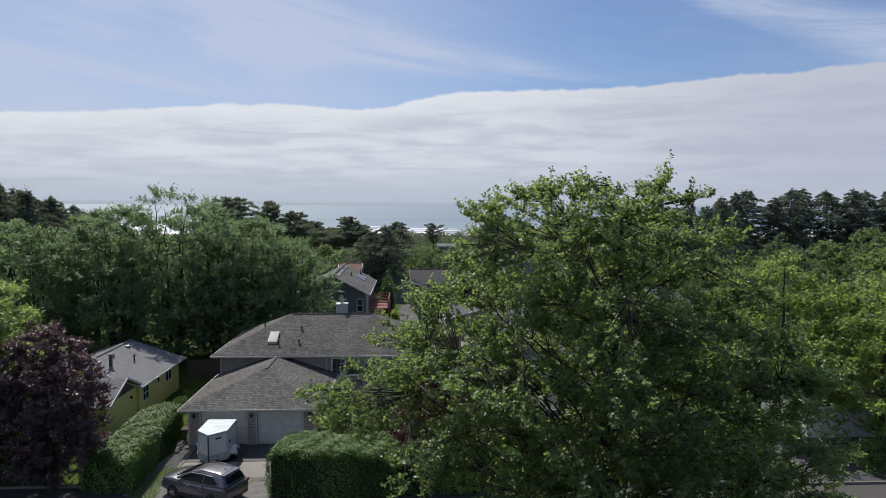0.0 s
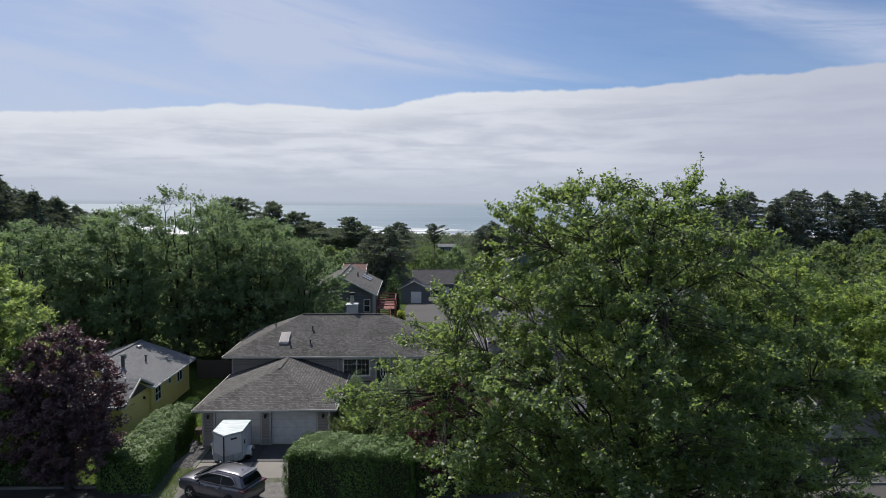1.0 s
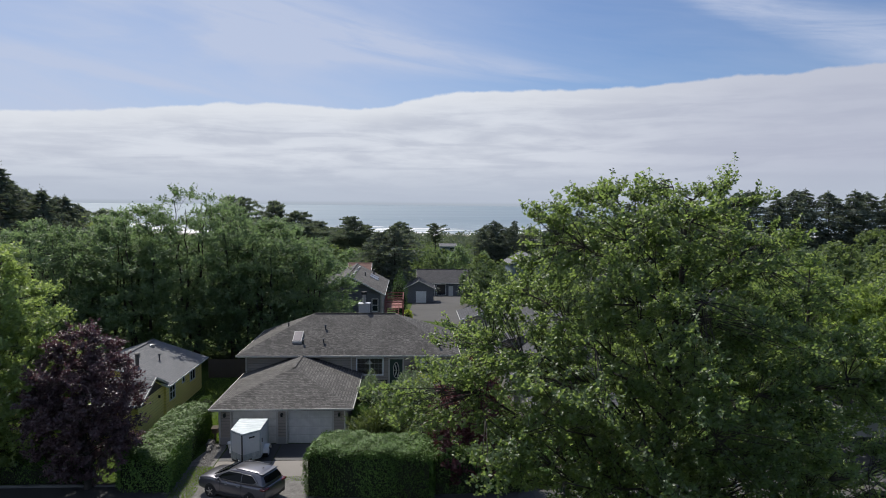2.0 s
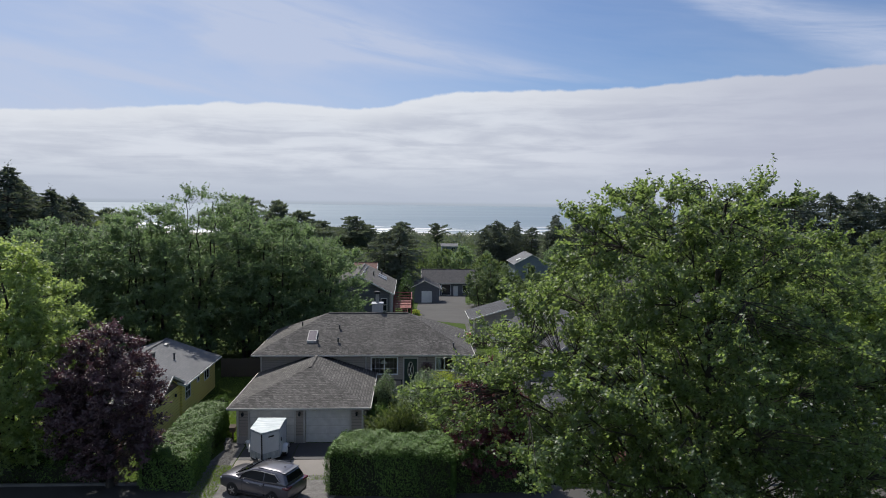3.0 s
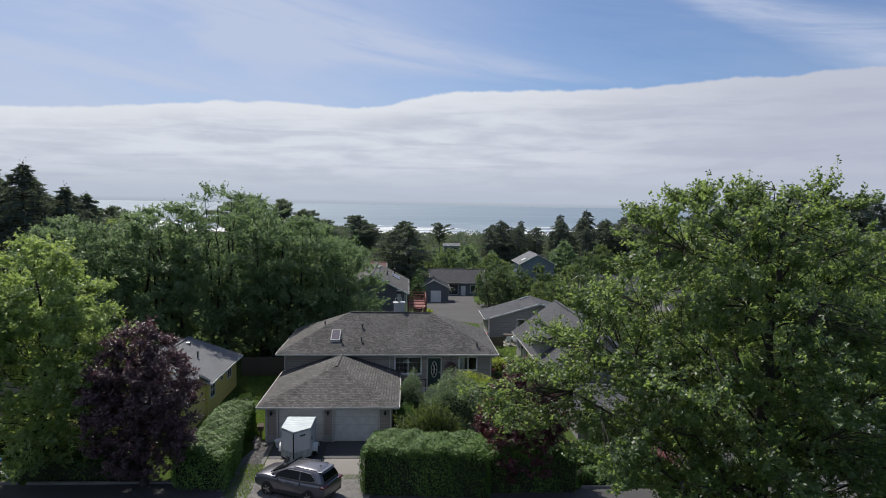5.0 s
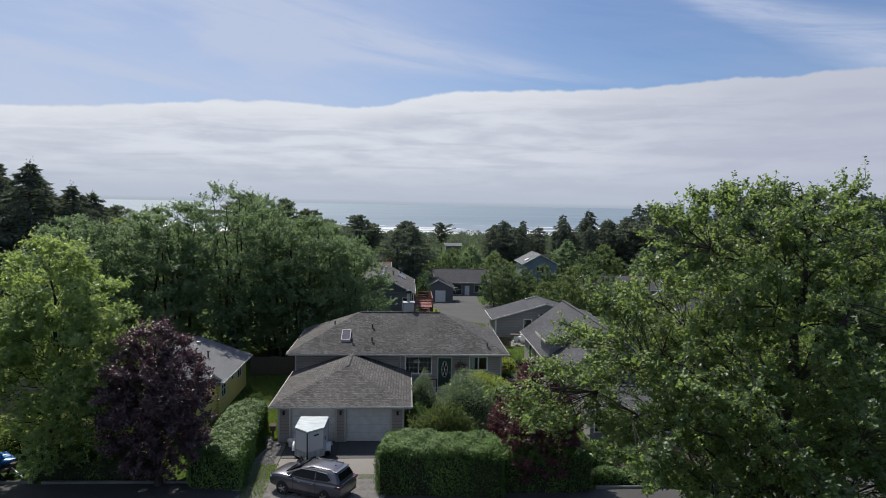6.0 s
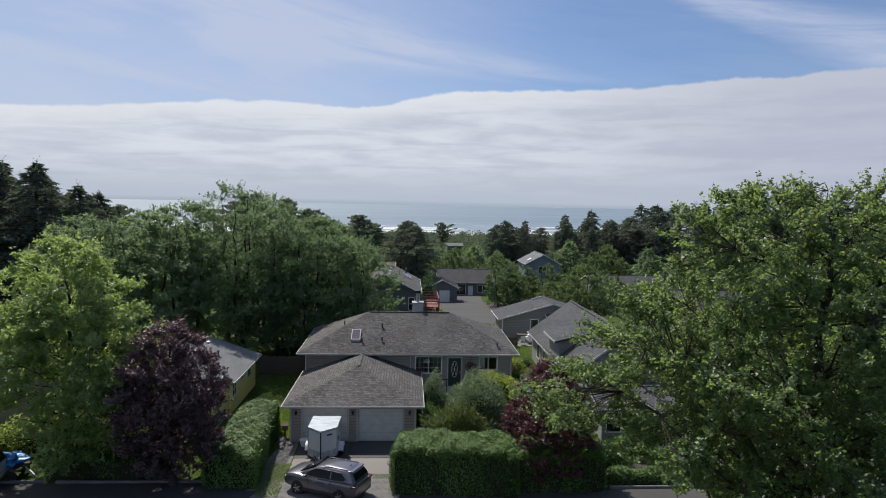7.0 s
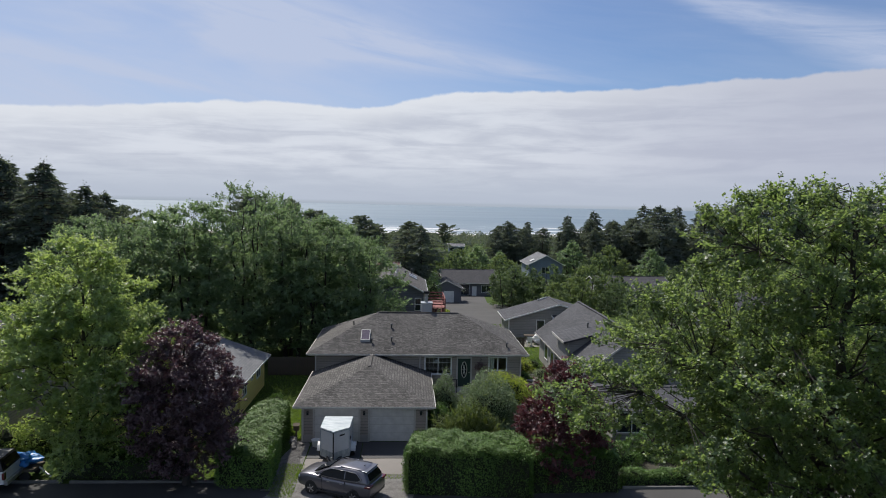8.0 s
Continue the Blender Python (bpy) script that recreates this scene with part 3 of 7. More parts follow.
def grow(rng, height, radius, low, crown, limbs, branches, shoots, leaves, reach, leaf, stems=1, stem_gap=0.6, side=(0, 0), inner=0.35, gaps=0.35, lumps=1.6, rise=(0.45, 0.9), flat=0.6, up=0.45, wide=0.62, airy=1.0, plates=0, spray=0.9, simple=True, twig=True):
    """A broad-leaved tree at the origin: trunk, limbs, branches and shoots that bear leaves. crown(z, phi): how far the crown reaches at that height and bearing; airy: how much more open it is outside than inside."""
    trunks, axes = [], []
    for k in range(stems):
        f = np.array([math.cos(k * 2.4) * stem_gap, math.sin(k * 2.4) * stem_gap, 0]) * (stems > 1)
        top = np.array([f[0] * 2.4 + side[0], f[1] * 2.4 + side[1], height * rng.uniform(0.9, 0.97)])
        run = bezier(f, (f + top) / 2 + rng.normal(size=3) * np.array([0.014, 0.014, 0]) * height, top, 12)
        run[2:-1, :2] += rng.normal(size=(9, 2)) * 0.007 * height
        r = radius * np.linspace(1, 0.1, 12) ** 0.85
        r[0] *= 1.4
        trunks.append((run, r))
        axes.append(run)

    def fill(n, a, b):
        """Places inside the crown, between the shares a and b of its reach."""
        z = rng.uniform(low, height, n * 8)
        phi = rng.uniform(-math.pi, math.pi, n * 8)
        R = crown(z, phi)
        keep = rng.uniform(0, 1, n * 8) * R.max() < R
        z, phi, R = z[keep], phi[keep], R[keep]
        near_top = np.clip((z - low) / (height - low) * 3 - 2, 0, 1)
        f = (a * (1 - near_top)) + (b - a * (1 - near_top)) * rng.uniform(0, 1, len(z)) ** 0.55
        c = np.array(side)[None] * (z / height)[:, None]
        return np.column_stack([c[:, 0] + f * R * np.cos(phi), c[:, 1] + f * R * np.sin(phi), z])

    boughs, forks = [], []
    ends = spread_out(fill(limbs * 3, 0.4, 0.82), limbs, rng)
    paths = []
    for i, e in enumerate(ends):
        ax = axes[i % stems]
        R = math.hypot(e[0], e[1])
        zs = float(np.clip(e[2] - R * rng.uniform(*rise), low * 0.5 + 0.2, height * 0.88))
        s0 = trunk_at(ax, [zs])[0]
        run = bezier(s0, s0 * 0.5 + e * 0.5 + np.array([0, 0, 0.1 * R]), e, 7)
        run[1:-1] += rng.normal(size=(5, 3)) * 0.04 * R
        rr = max(0.012, radius * 0.24 * (1 - 0.6 * e[2] / height))
        boughs.append((run, np.linspace(rr, rr * 0.3, 7)))
        paths.append(run)
    paths = np.array(paths)
    # branches reach for places all through the crown, but for gaps between its lumps
    p = fill(branches * 2, inner, 1.0)
    share = np.hypot(p[:, 0] - side[0] * p[:, 2] / height, p[:, 1] - side[1] * p[:, 2] / height) / crown(p[:, 2], np.arctan2(p[:, 1], p[:, 0]))
    v = rough_field(p, rng, lumps) + rng.normal(size=len(p)) * 0.15 + airy * np.clip(1 - share, 0, 0.5)
    p = p[np.argsort(v)[int(gaps * len(p)):]]
    p = p[rng.permutation(len(p))[:branches]]
    if plates:
        # foliage in flat sprays, tilted outwards, with gaps between
        mid = spread_out(p, plates, rng)
        own = rng.integers(0, plates, branches)
        a, r = rng.uniform(0, 6.28, branches), spray * rng.uniform(0.1, 1, branches) ** 0.5 * rng.uniform(0.6, 1.25, plates)[own]
        off = np.column_stack([np.cos(a) * r, np.sin(a) * r, rng.normal(size=branches) * 0.13])
        outward = unit(mid[own] * np.array([1, 1, 0]))
        off[:, 2] += (off * outward).sum(1) * rng.normal(0.12, 0.18, plates)[own]
        p = mid[own] + off
    near = np.linalg.norm(p[:, None] - paths[None, :, 4], axis=2).argmin(1)
    S, D = [], []
    for q, k in zip(p, near):
        run = paths[k]
        j = int(np.clip(np.linalg.norm(run - q, axis=1).argmin() - rng.integers(0, 2), 1, 6))
        b0 = run[j]
        br = bezier(b0, b0 * 0.5 + q * 0.5 + rng.normal(size=3) * 0.08 + np.array([0, 0, 0.1]), q, 5)
        forks.append((br[::1 if twig else 2], np.linspace(max(0.006, radius * 0.05), 0.004, 5)[::1 if twig else 2]))
        t = rng.uniform(0.35, 1.0, shoots) ** 0.7 * 4
        i0 = np.minimum(t.astype(int), 3)
        S.append(br[i0] + (br[i0 + 1] - br[i0]) * (t - i0)[:, None])
        D.append(np.repeat(unit(br[4] - br[2])[None], shoots, 0))
    S, D = np.concatenate(S), np.concatenate(D)
    axis = np.column_stack([side[0] * S[:, 2] / height, side[1] * S[:, 2] / height, S[:, 2] - 0.15 * height])
    out = unit(S - axis)
    way = unit(out * 0.45 + D * 0.55 + rng.normal(size=S.shape) * np.array([0.65, 0.65, 0.65 * flat]) + np.array([0, 0, up]))
    ln = reach * rng.uniform(0.45, 1.2, len(S))
    bow = np.array([0, 0, 1.0]) * rng.normal(0.06, 0.08, (len(S), 1)) * ln[:, None]
    tips = S + way * ln[:, None] + bow
    sprays = []
    if twig:
        for a, e in zip(S, tips):
            sprays.append((np.stack([a, e]), np.array([0.007, 0.002])))
    # leaves stand along each shoot, closest at its tip
    n = len(S)
    t = rng.uniform(0.08, 1.0, (n, leaves)) ** 0.75
    P = S[:, None] + way[:, None] * (ln[:, None] * t)[..., None] + bow[:, None] * (t * t)[..., None]
    A = unit(way[:, None] * 0.55 + rng.normal(size=(n, leaves, 3)) * 0.75)
    P = (P + A * leaf * 0.25).reshape(-1, 3)
    N = rng.normal(size=(n, 1, 3)) * 0.5 + np.array([0, 0, 0.85]) + np.zeros((n, leaves, 3)) + out[:, None] * 0.35
    P[:, 2] = np.maximum(P[:, 2], 0.25)
    return trunks, boughs + forks, sprays, leaf_arrays(P, leaf, rng, N.reshape(-1, 3) * 1.2, wide, A.reshape(-1, 3), 0.6, simple), len(boughs)


def round_crown(heights, reaches, squash=1.0):
    """A crown that reaches equally far on all sides, but for squash along y."""
    def crown(z, phi):
        return np.interp(z, heights, reaches) * (1 - (1 - squash) * np.sin(phi) ** 2)
    return crown


def broadleaf(name, label, category, at, leaf_material, seed, turn=0.0, group="", limb_parts=False, **k):
    rng = np.random.default_rng(seed)
    t = thing(name, label, category, at, turn, group)
    trunk, boughs, sprays, crown, limbs = grow(rng, **k)
    mesh_arrays("trunk", *tube_arrays(trunk, 9), "bark", t, True)
    if limb_parts:
        for b in boughs[:limbs]:
            mesh_arrays("limb", *tube_arrays([b], 6), "bark", t, True)
        boughs = boughs[limbs:]
    tagged(mesh_arrays("limb_work", *tube_arrays(boughs, 4 if sprays else 3), "bark", t, True), kind="stuff")
    if sprays:
        tagged(mesh_arrays("twig_work", *tube_arrays(sprays, 3), "bark", t), kind="stuff")
    mesh_arrays("crown", *crown, leaf_material, t)
    return t


def conifer(name, label, at, seed, height, width, low, boughs, sprays, material="needle", droop=0.25, taper=0.75, needle=0.55, flat=False, group=""):
    """A spruce or pine: whorls of boughs, each hung with small sprays of needles."""
    rng = np.random.default_rng(seed)
    t = thing(name, label, "tree", at, 0, group)
    lean = rng.normal(size=2) * 0.02 * height
    run = np.array([[lean[0] * s * s, lean[1] * s * s, height * s] for s in np.linspace(0, 1, 8)])
    mesh_arrays("trunk", *tube_arrays([(run, height * 0.018 * np.linspace(1, 0.08, 8))], 7), "bark", t, True)
    runs, P, A = [], [], []
    for i in range(boughs):
        u = ((i + rng.uniform(0, 1)) / boughs)
        z = low + (height * 0.99 - low) * u
        shape = (1 - u) ** taper if not flat else math.sin(math.pi * min(1, 0.25 + 0.72 * u)) ** 0.7
        R = width * shape * rng.uniform(0.4, 1.25) * (1 + 0.22 * math.sin(9 * u + seed)) + 0.15
        a = i * 2.39996 + rng.normal() * 0.3
        s = np.array([lean[0] * (z / height) ** 2, lean[1] * (z / height) ** 2, z])
        e = s + np.array([math.cos(a) * R, math.sin(a) * R, R * (0.12 - droop * rng.uniform(0.5, 1.3))])
        m = (s + e) / 2 + np.array([0, 0, 0.1 * R])
        b = bezier(s, m, e, 4)
        runs.append((b, np.linspace(0.012, 0.003, 4) * height * 0.35))
        n = max(4, int(sprays * (0.35 + shape)))
        q = rng.uniform(0.12, 1.03, (n, 1)) ** 0.8
        p = (1 - q) ** 2 * s + 2 * q * (1 - q) * m + q * q * e
        side = np.array([-math.sin(a), math.cos(a), 0])
        p = p + side * rng.normal(size=(n, 1)) * R * 0.17 * (1.1 - 0.6 * q) + np.array([0, 0, -0.12]) * np.abs(rng.normal(size=(n, 1))) * needle * 2
        P.append(p)
        A.append(np.repeat((unit(e - s) + np.array([0, 0, -0.35 if not flat else 0.25]))[None], n, 0) + side * rng.normal(size=(n, 1)) * 0.5)
    tagged(mesh_arrays("bough_work", *tube_arrays(runs, 4), "bark", t), kind="stuff")
    tip = run[-1] + rng.normal(size=(24, 3)) * np.array([0.15, 0.15, 0.22]) - np.array([0, 0, 0.15])
    P.append(tip)
    A.append(np.repeat(np.array([[0, 0, 1.0]]), 24, 0))
    P, A = np.concatenate(P), unit(np.concatenate(A))
    size = np.full(len(P), needle)
    size[-24:] *= 0.45
    mesh_arrays("crown", *leaf_arrays(P, size, rng, 0.35, 0.3, A, 0.72, True), material, t)
    return t


def shrub(name, label, at, size, n, leaf, material, seed, category="shrub", spiky=0.0, group=""):
    """A bush: stems under a skin of leaves on an uneven mound."""
    rng = np.random.default_rng(seed)
    t = thing(name, label, category, at, 0, group)
    size = np.array(size)
    stems = []
    for k in range(9):
        a, r = rng.uniform(0, 6.28), rng.uniform(0.2, 0.75)
        e = np.array([math.cos(a) * r, math.sin(a) * r, rng.uniform(0.6, 0.9)]) * size
        stems.append((bezier(np.array([0, 0, 0.0]), e * np.array([0.4, 0.4, 0.6]), e, 5), np.linspace(0.03, 0.008, 5)))
    tagged(mesh_arrays("stem_work", *tube_arrays(stems, 5), "bark", t), kind="stuff")
    d = unit(rng.normal(size=(n, 3)))
    d[:, 2] = np.abs(d[:, 2]) * 0.95 + 0.02
    w = rng.normal(size=(7, 3)) * 3.0
    ph = rng.uniform(0, 6.28, 7)
    k = 0.97 + 0.1 * np.sin(d @ w.T + ph).sum(1) / 1.6 + 0.045 * np.sin(d @ (w.T * 2.7) + ph * 2).sum(1) / 1.6
    depth = rng.uniform(0.0, 1.0, n) ** 2.2 * 0.4
    p = d * (k * (1 - depth) + np.abs(rng.normal(size=n)) * (0.04 + spiky))[:, None] * size
    aim = unit(d + np.array([0, 0, 0.5]))
    mesh_arrays("foliage", *leaf_arrays(p, leaf, rng, 0.5, 0.55 if not spiky else 0.22, aim, 0.3 if not spiky else 0.75), material, t)
    # a dark solid painted as the shade within the bush
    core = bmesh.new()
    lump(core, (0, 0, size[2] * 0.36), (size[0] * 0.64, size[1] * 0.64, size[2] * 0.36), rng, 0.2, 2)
    part("shade_core", core, "inner_shade", t)
    return t


def hedge(name, label, corners, height, n, leaf, seed, material="leaf_hedge"):
    """A clipped hedge on a four-cornered plan, its top rounded at the edges."""
    rng = np.random.default_rng(seed)
    c = np.array(corners, float)
    t = thing(name, label, "hedge", (0, 0, 0))
    nu = 80000
    u, v, w = rng.uniform(0, 1, nu), rng.uniform(0, 1, nu), rng.uniform(0, 1, nu)
    lx = (np.linalg.norm(c[1] - c[0]) + np.linalg.norm(c[2] - c[3])) / 2
    ly = (np.linalg.norm(c[3] - c[0]) + np.linalg.norm(c[2] - c[1])) / 2
    area = np.array([lx * ly * 1.6, lx * height * 0.32, lx * height * 0.3, ly * height * 0.5, ly * height * 0.5])
    pick = rng.choice(5, nu, p=area / area.sum())
    U, V, W = u.copy(), v.copy(), w * 0.98 + 0.02
    W[pick == 0] = 1
    V[pick == 1], V[pick == 2] = 0, 1
    U[pick == 3], U[pick == 4] = 0, 1
    # round the upper edges
    r = 0.45
    ex = np.minimum(U, 1 - U) * lx
    ey = np.minimum(V, 1 - V) * ly
    hz = (1 - W) * height
    near = np.minimum(ex, ey)
    inset = np.maximum(0, r - hz)
    pull = r - np.sqrt(np.maximum(0, r * r - inset ** 2))
    drop = np.where(pick == 0, r - np.sqrt(np.maximum(0, r * r - np.maximum(0, r - near) ** 2)), 0)
    pts = (1 - U)[:, None] * (1 - V)[:, None] * c[0] + U[:, None] * (1 - V)[:, None] * c[1] + U[:, None] * V[:, None] * c[2] + (1 - U)[:, None] * V[:, None] * c[3]
    mid = c.mean(0)
    out = np.where(pick[:, None] == 0, 0, unit(pts - mid))
    wave = 0.08 * np.sin(pts[:, 0] * 2.1 + 1.3 * pts[:, 1]) + 0.06 * np.sin(pts[:, 0] * 4.3 - pts[:, 1] * 3.1 + W * 4) + 0.04 * np.sin(pts[:, 0] * 9.1 + pts[:, 1] * 7.7 + W * 11)
    pts = pts + out * (wave - pull)[:, None] + rng.normal(size=(nu, 2)) * 0.05
    z = W * height - drop + np.where(pick == 0, wave * 1.0, 0) + rng.normal(size=nu) * 0.05 + np.abs(rng.normal(size=nu)) * 0.03 * (pick == 0)
    P = np.column_stack([pts, np.maximum(z, 0.03)])[:n]
    face = np.where((pick == 0)[:, None], np.array([0, 0, 3.2]), np.column_stack([out * 2.4, np.full(nu, 0.1)]))[:n]
    mesh_arrays("foliage", *leaf_arrays(P, leaf, rng, face, 0.55), material, t)
    # a near-black block between the leaves paints the hedge's inner shade
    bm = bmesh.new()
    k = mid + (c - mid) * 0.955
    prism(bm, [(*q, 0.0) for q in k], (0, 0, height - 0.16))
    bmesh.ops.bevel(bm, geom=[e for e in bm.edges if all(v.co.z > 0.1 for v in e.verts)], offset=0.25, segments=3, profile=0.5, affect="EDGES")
    part("shade_core", bm, "inner_shade", t)
    return t


def ground_z(y):
    return float(np.interp(y, [-400, 76, 106, 124, 160, 300, 450, 490, 530], [0, 0, -2.2, -3.6, -5, -9, -9.7, -10.45, -11.2]))


# ---- houses ----
def slab(name, pts, material, parent, thick=0.14, label=""):
    return part(name, prismed(pts, (0, 0, -thick)), material, parent, label)


def windowed(parent, x0, x1, y, z0, z1, cols=2, rows=1, frame_material="white", name="window", glass="glass", proud=0.05, side=None):
    """A window in a wall that faces the viewer (or, with side, one that faces along x at that x): frame, bars and panes."""
    def put(bx):
        a0, a1, d0, d1, b0, b1 = bx
        return boxed(a0, a1, y - d1, y - d0, b0, b1) if side is None else boxed(*sorted((y + side * d0, y + side * d1)), a0, a1, b0, b1)
    w = 0.07
    fr = bmesh.new()
    for bx in ((x0 - w, x1 + w, 0, proud, z1, z1 + w), (x0 - w, x1 + w, 0, proud, z0 - w, z0), (x0 - w, x0, 0, proud, z0, z1), (x1, x1 + w, 0, proud, z0, z1)):
        b2 = put(bx)
        me = bpy.data.meshes.new("tmp")
        b2.to_mesh(me)
        b2.free()
        fr.from_mesh(me)
        bpy.data.meshes.remove(me)
    f = part(name, fr, frame_material, parent)
    for i in range(cols):
        for j in range(rows):
            cw, ch = (x1 - x0) / cols, (z1 - z0) / rows
            g = 0.025 if cols * rows > 2 else 0.03
            part("pane", put((x0 + i * cw + g * (i > 0), x0 + (i + 1) * cw - g * (i < cols - 1), 0.004, 0.014, z0 + j * ch + g * (j > 0), z0 + (j + 1) * ch - g * (j < rows - 1))), glass, f)
    for i in range(1, cols):
        part("glazing_bar", put((x0 + i * cw - g, x0 + i * cw + g, 0.0, proud * 0.7, z0, z1)), frame_material, f)
    for j in range(1, rows):
        part("glazing_bar", put((x0, x1, 0.0, proud * 0.62, z0 + j * ch - g, z0 + j * ch + g)), frame_material, f)
    return f


def wall_holes(name, x0, x1, y, z0, z1, holes, material, parent, thick=0.18):
    """A wall across the view with openings cut through it."""
    bm = bmesh.new()
    xs = sorted({x0, x1, *[h[0] for h in holes], *[h[1] for h in holes]})
    for a, b in zip(xs, xs[1:]):
        m = (a + b) / 2
        cuts = sorted((h[2], h[3]) for h in holes if h[0] < m < h[1])
        z = z0
        for c, d in cuts:
            if c > z:
                box(bm, a, b, y, y + thick, z, c)
            z = d
        if z1 > z:
            box(bm, a, b, y, y + thick, z, z1)
    bmesh.ops.remove_doubles(bm, verts=bm.verts[:], dist=0.001)
    return part(name, bm, material, parent)


def vent_pipe(parent, x, y, z, h=0.35, r=0.05, cap=False):
    p = part("vent_pipe", rodded((x, y, z - 0.15), (x, y, z + h), r, sides=10), "flue", parent)
    if cap:
        part("cap", rodded((x, y, z + h), (x, y, z + h + 0.07), r * 1.9, r * 1.2, 10), "flue", p)
    return p


def box_vent(parent, x, y, z, s=0.3):
    bm = boxed(x - s / 2, x + s / 2, y - s / 2, y + s / 2, z - 0.1, z + 0.16, bevel=0.03)
    return part("roof_vent", bm, "metal", parent)


def gable_house(name, label, x0, x1, y0, y1, base, eave, apex, along="y", wall="siding_grey", roof="roof_dark", over=0.4, trim="white", group=""):
    """A house under a gabled roof, its ridge along x or y. Returns the thing and the function that gives the roof's height."""
    t = thing(name, label, "house", (0, 0, 0), group=group)
    a, b = (x0, x1) if along == "y" else (y0, y1)
    m, slope = (a + b) / 2, (apex - eave) / ((b - a) / 2)
    wx0, wx1, wy0, wy1 = x0 + over, x1 - over, y0 + over, y1 - over
    wt = 0.18
    top_in = eave + over * slope - 0.16
    if along == "y":
        for yy, d in ((wy0, wt), (wy1, -wt)):
            part("wall", prismed([(wx0, yy, base), (wx1, yy, base), (wx1, yy, top_in), (m, yy, apex - 0.16), (wx0, yy, top_in)], (0, d, 0)), wall, t)
        for xx, d in ((wx0, wt), (wx1, -wt)):
            part("wall", boxed(*sorted((xx, xx + d)), wy0 + wt + 0.002, wy1 - wt - 0.002, base, top_in), wall, t)
        for s, e in ((a, m), (b, m)):
            slab("roof", [(s, y0, eave), (e, y0, apex), (e, y1, apex), (s, y1, eave)], roof, t)
        part("ridge_cap", beamed((m, y0, apex + 0.02), (m, y1, apex + 0.02), 0.24, 0.03), roof, t)
        for s in (a, b):
            part("gutter", beamed((s, y0, eave - 0.06), (s, y1, eave - 0.06), 0.08, 0.09), trim, t)
            part("bargeboard", beamed((s, y0 - 0.03, eave - 0.07), (m, y0 - 0.03, apex - 0.07), 0.04, 0.14), trim, t)
    else:
        for xx, d in ((wx0, wt), (wx1, -wt)):
            part("wall", prismed([(xx, wy0, base), (xx, wy1, base), (xx, wy1, top_in), (xx, m, apex - 0.16), (xx, wy0, top_in)], (d, 0, 0)), wall, t)
        for yy, d in ((wy0, wt), (wy1, -wt)):
            part("wall", boxed(wx0 + wt + 0.002, wx1 - wt - 0.002, *sorted((yy, yy + d)), base, top_in), wall, t)
        for s, e in ((a, m), (b, m)):
            slab("roof", [(x0, s, eave), (x0, e, apex), (x1, e, apex), (x1, s, eave)], roof, t)
        part("ridge_cap", beamed((x0, m, apex + 0.02), (x1, m, apex + 0.02), 0.24, 0.03), roof, t)
        part("gutter", beamed((x0, y0, eave - 0.06), (x1, y0, eave - 0.06), 0.1, 0.12), trim, t)
        for xx in (x0, x1):
            for s in (a, b):
                part("bargeboard", beamed((xx, s, eave - 0.07), (xx, m, apex - 0.07), 0.04, 0.14), trim, t)
    return t
# ---- the setting ----
def build_ground():
    ys = [-420, -60, 0, 20, 30, 40, 50, 60, 70, 76, 84, 92, 100, 106, 112, 118, 124, 132, 140, 150, 160, 180, 200, 230, 260, 300, 360, 420, 450, 470, 490, 530]
    xs = [-1600, -700, -300, -150, -80, -40, -20, 0, 20, 40, 80, 150, 300, 700, 1600]
    v, f = [], []
    for y in ys:
        for x in xs:
            dune = 0.6 * math.sin(x * 0.05 + y * 0.03) if y > 130 else 0.0
            v.append((x, y, ground_z(y) + (dune if y < 440 else 0)))
    n = len(xs)
    for j in range(len(ys) - 1):
        for i in range(n - 1):
            f.append((j * n + i, j * n + i + 1, (j + 1) * n + i + 1, (j + 1) * n + i))
    tagged(mesh_arrays("ground", v, f, "ground", None, True), "rough green grass over gently falling ground", "ground", kind="structure")
    bm = bmesh.new()
    prism(bm, [(-1600, 452, -9.6), (1600, 452, -9.6), (1600, 515, -10.75), (-1600, 515, -10.75)], (0, 0, -0.3))
    tagged(part("beach", bm, "sand"), "pale sand beach beside the surf", "beach", kind="structure")
    bm = bmesh.new()
    prism(bm, [(-5200, 486, SEA), (5200, 486, SEA), (5200, 4900, SEA), (-5200, 4900, SEA)], (0, 0, -3))
    tagged(part("sea", bm, "sea"), "blue-green sea with white breakers near the shore", "sea", kind="structure")


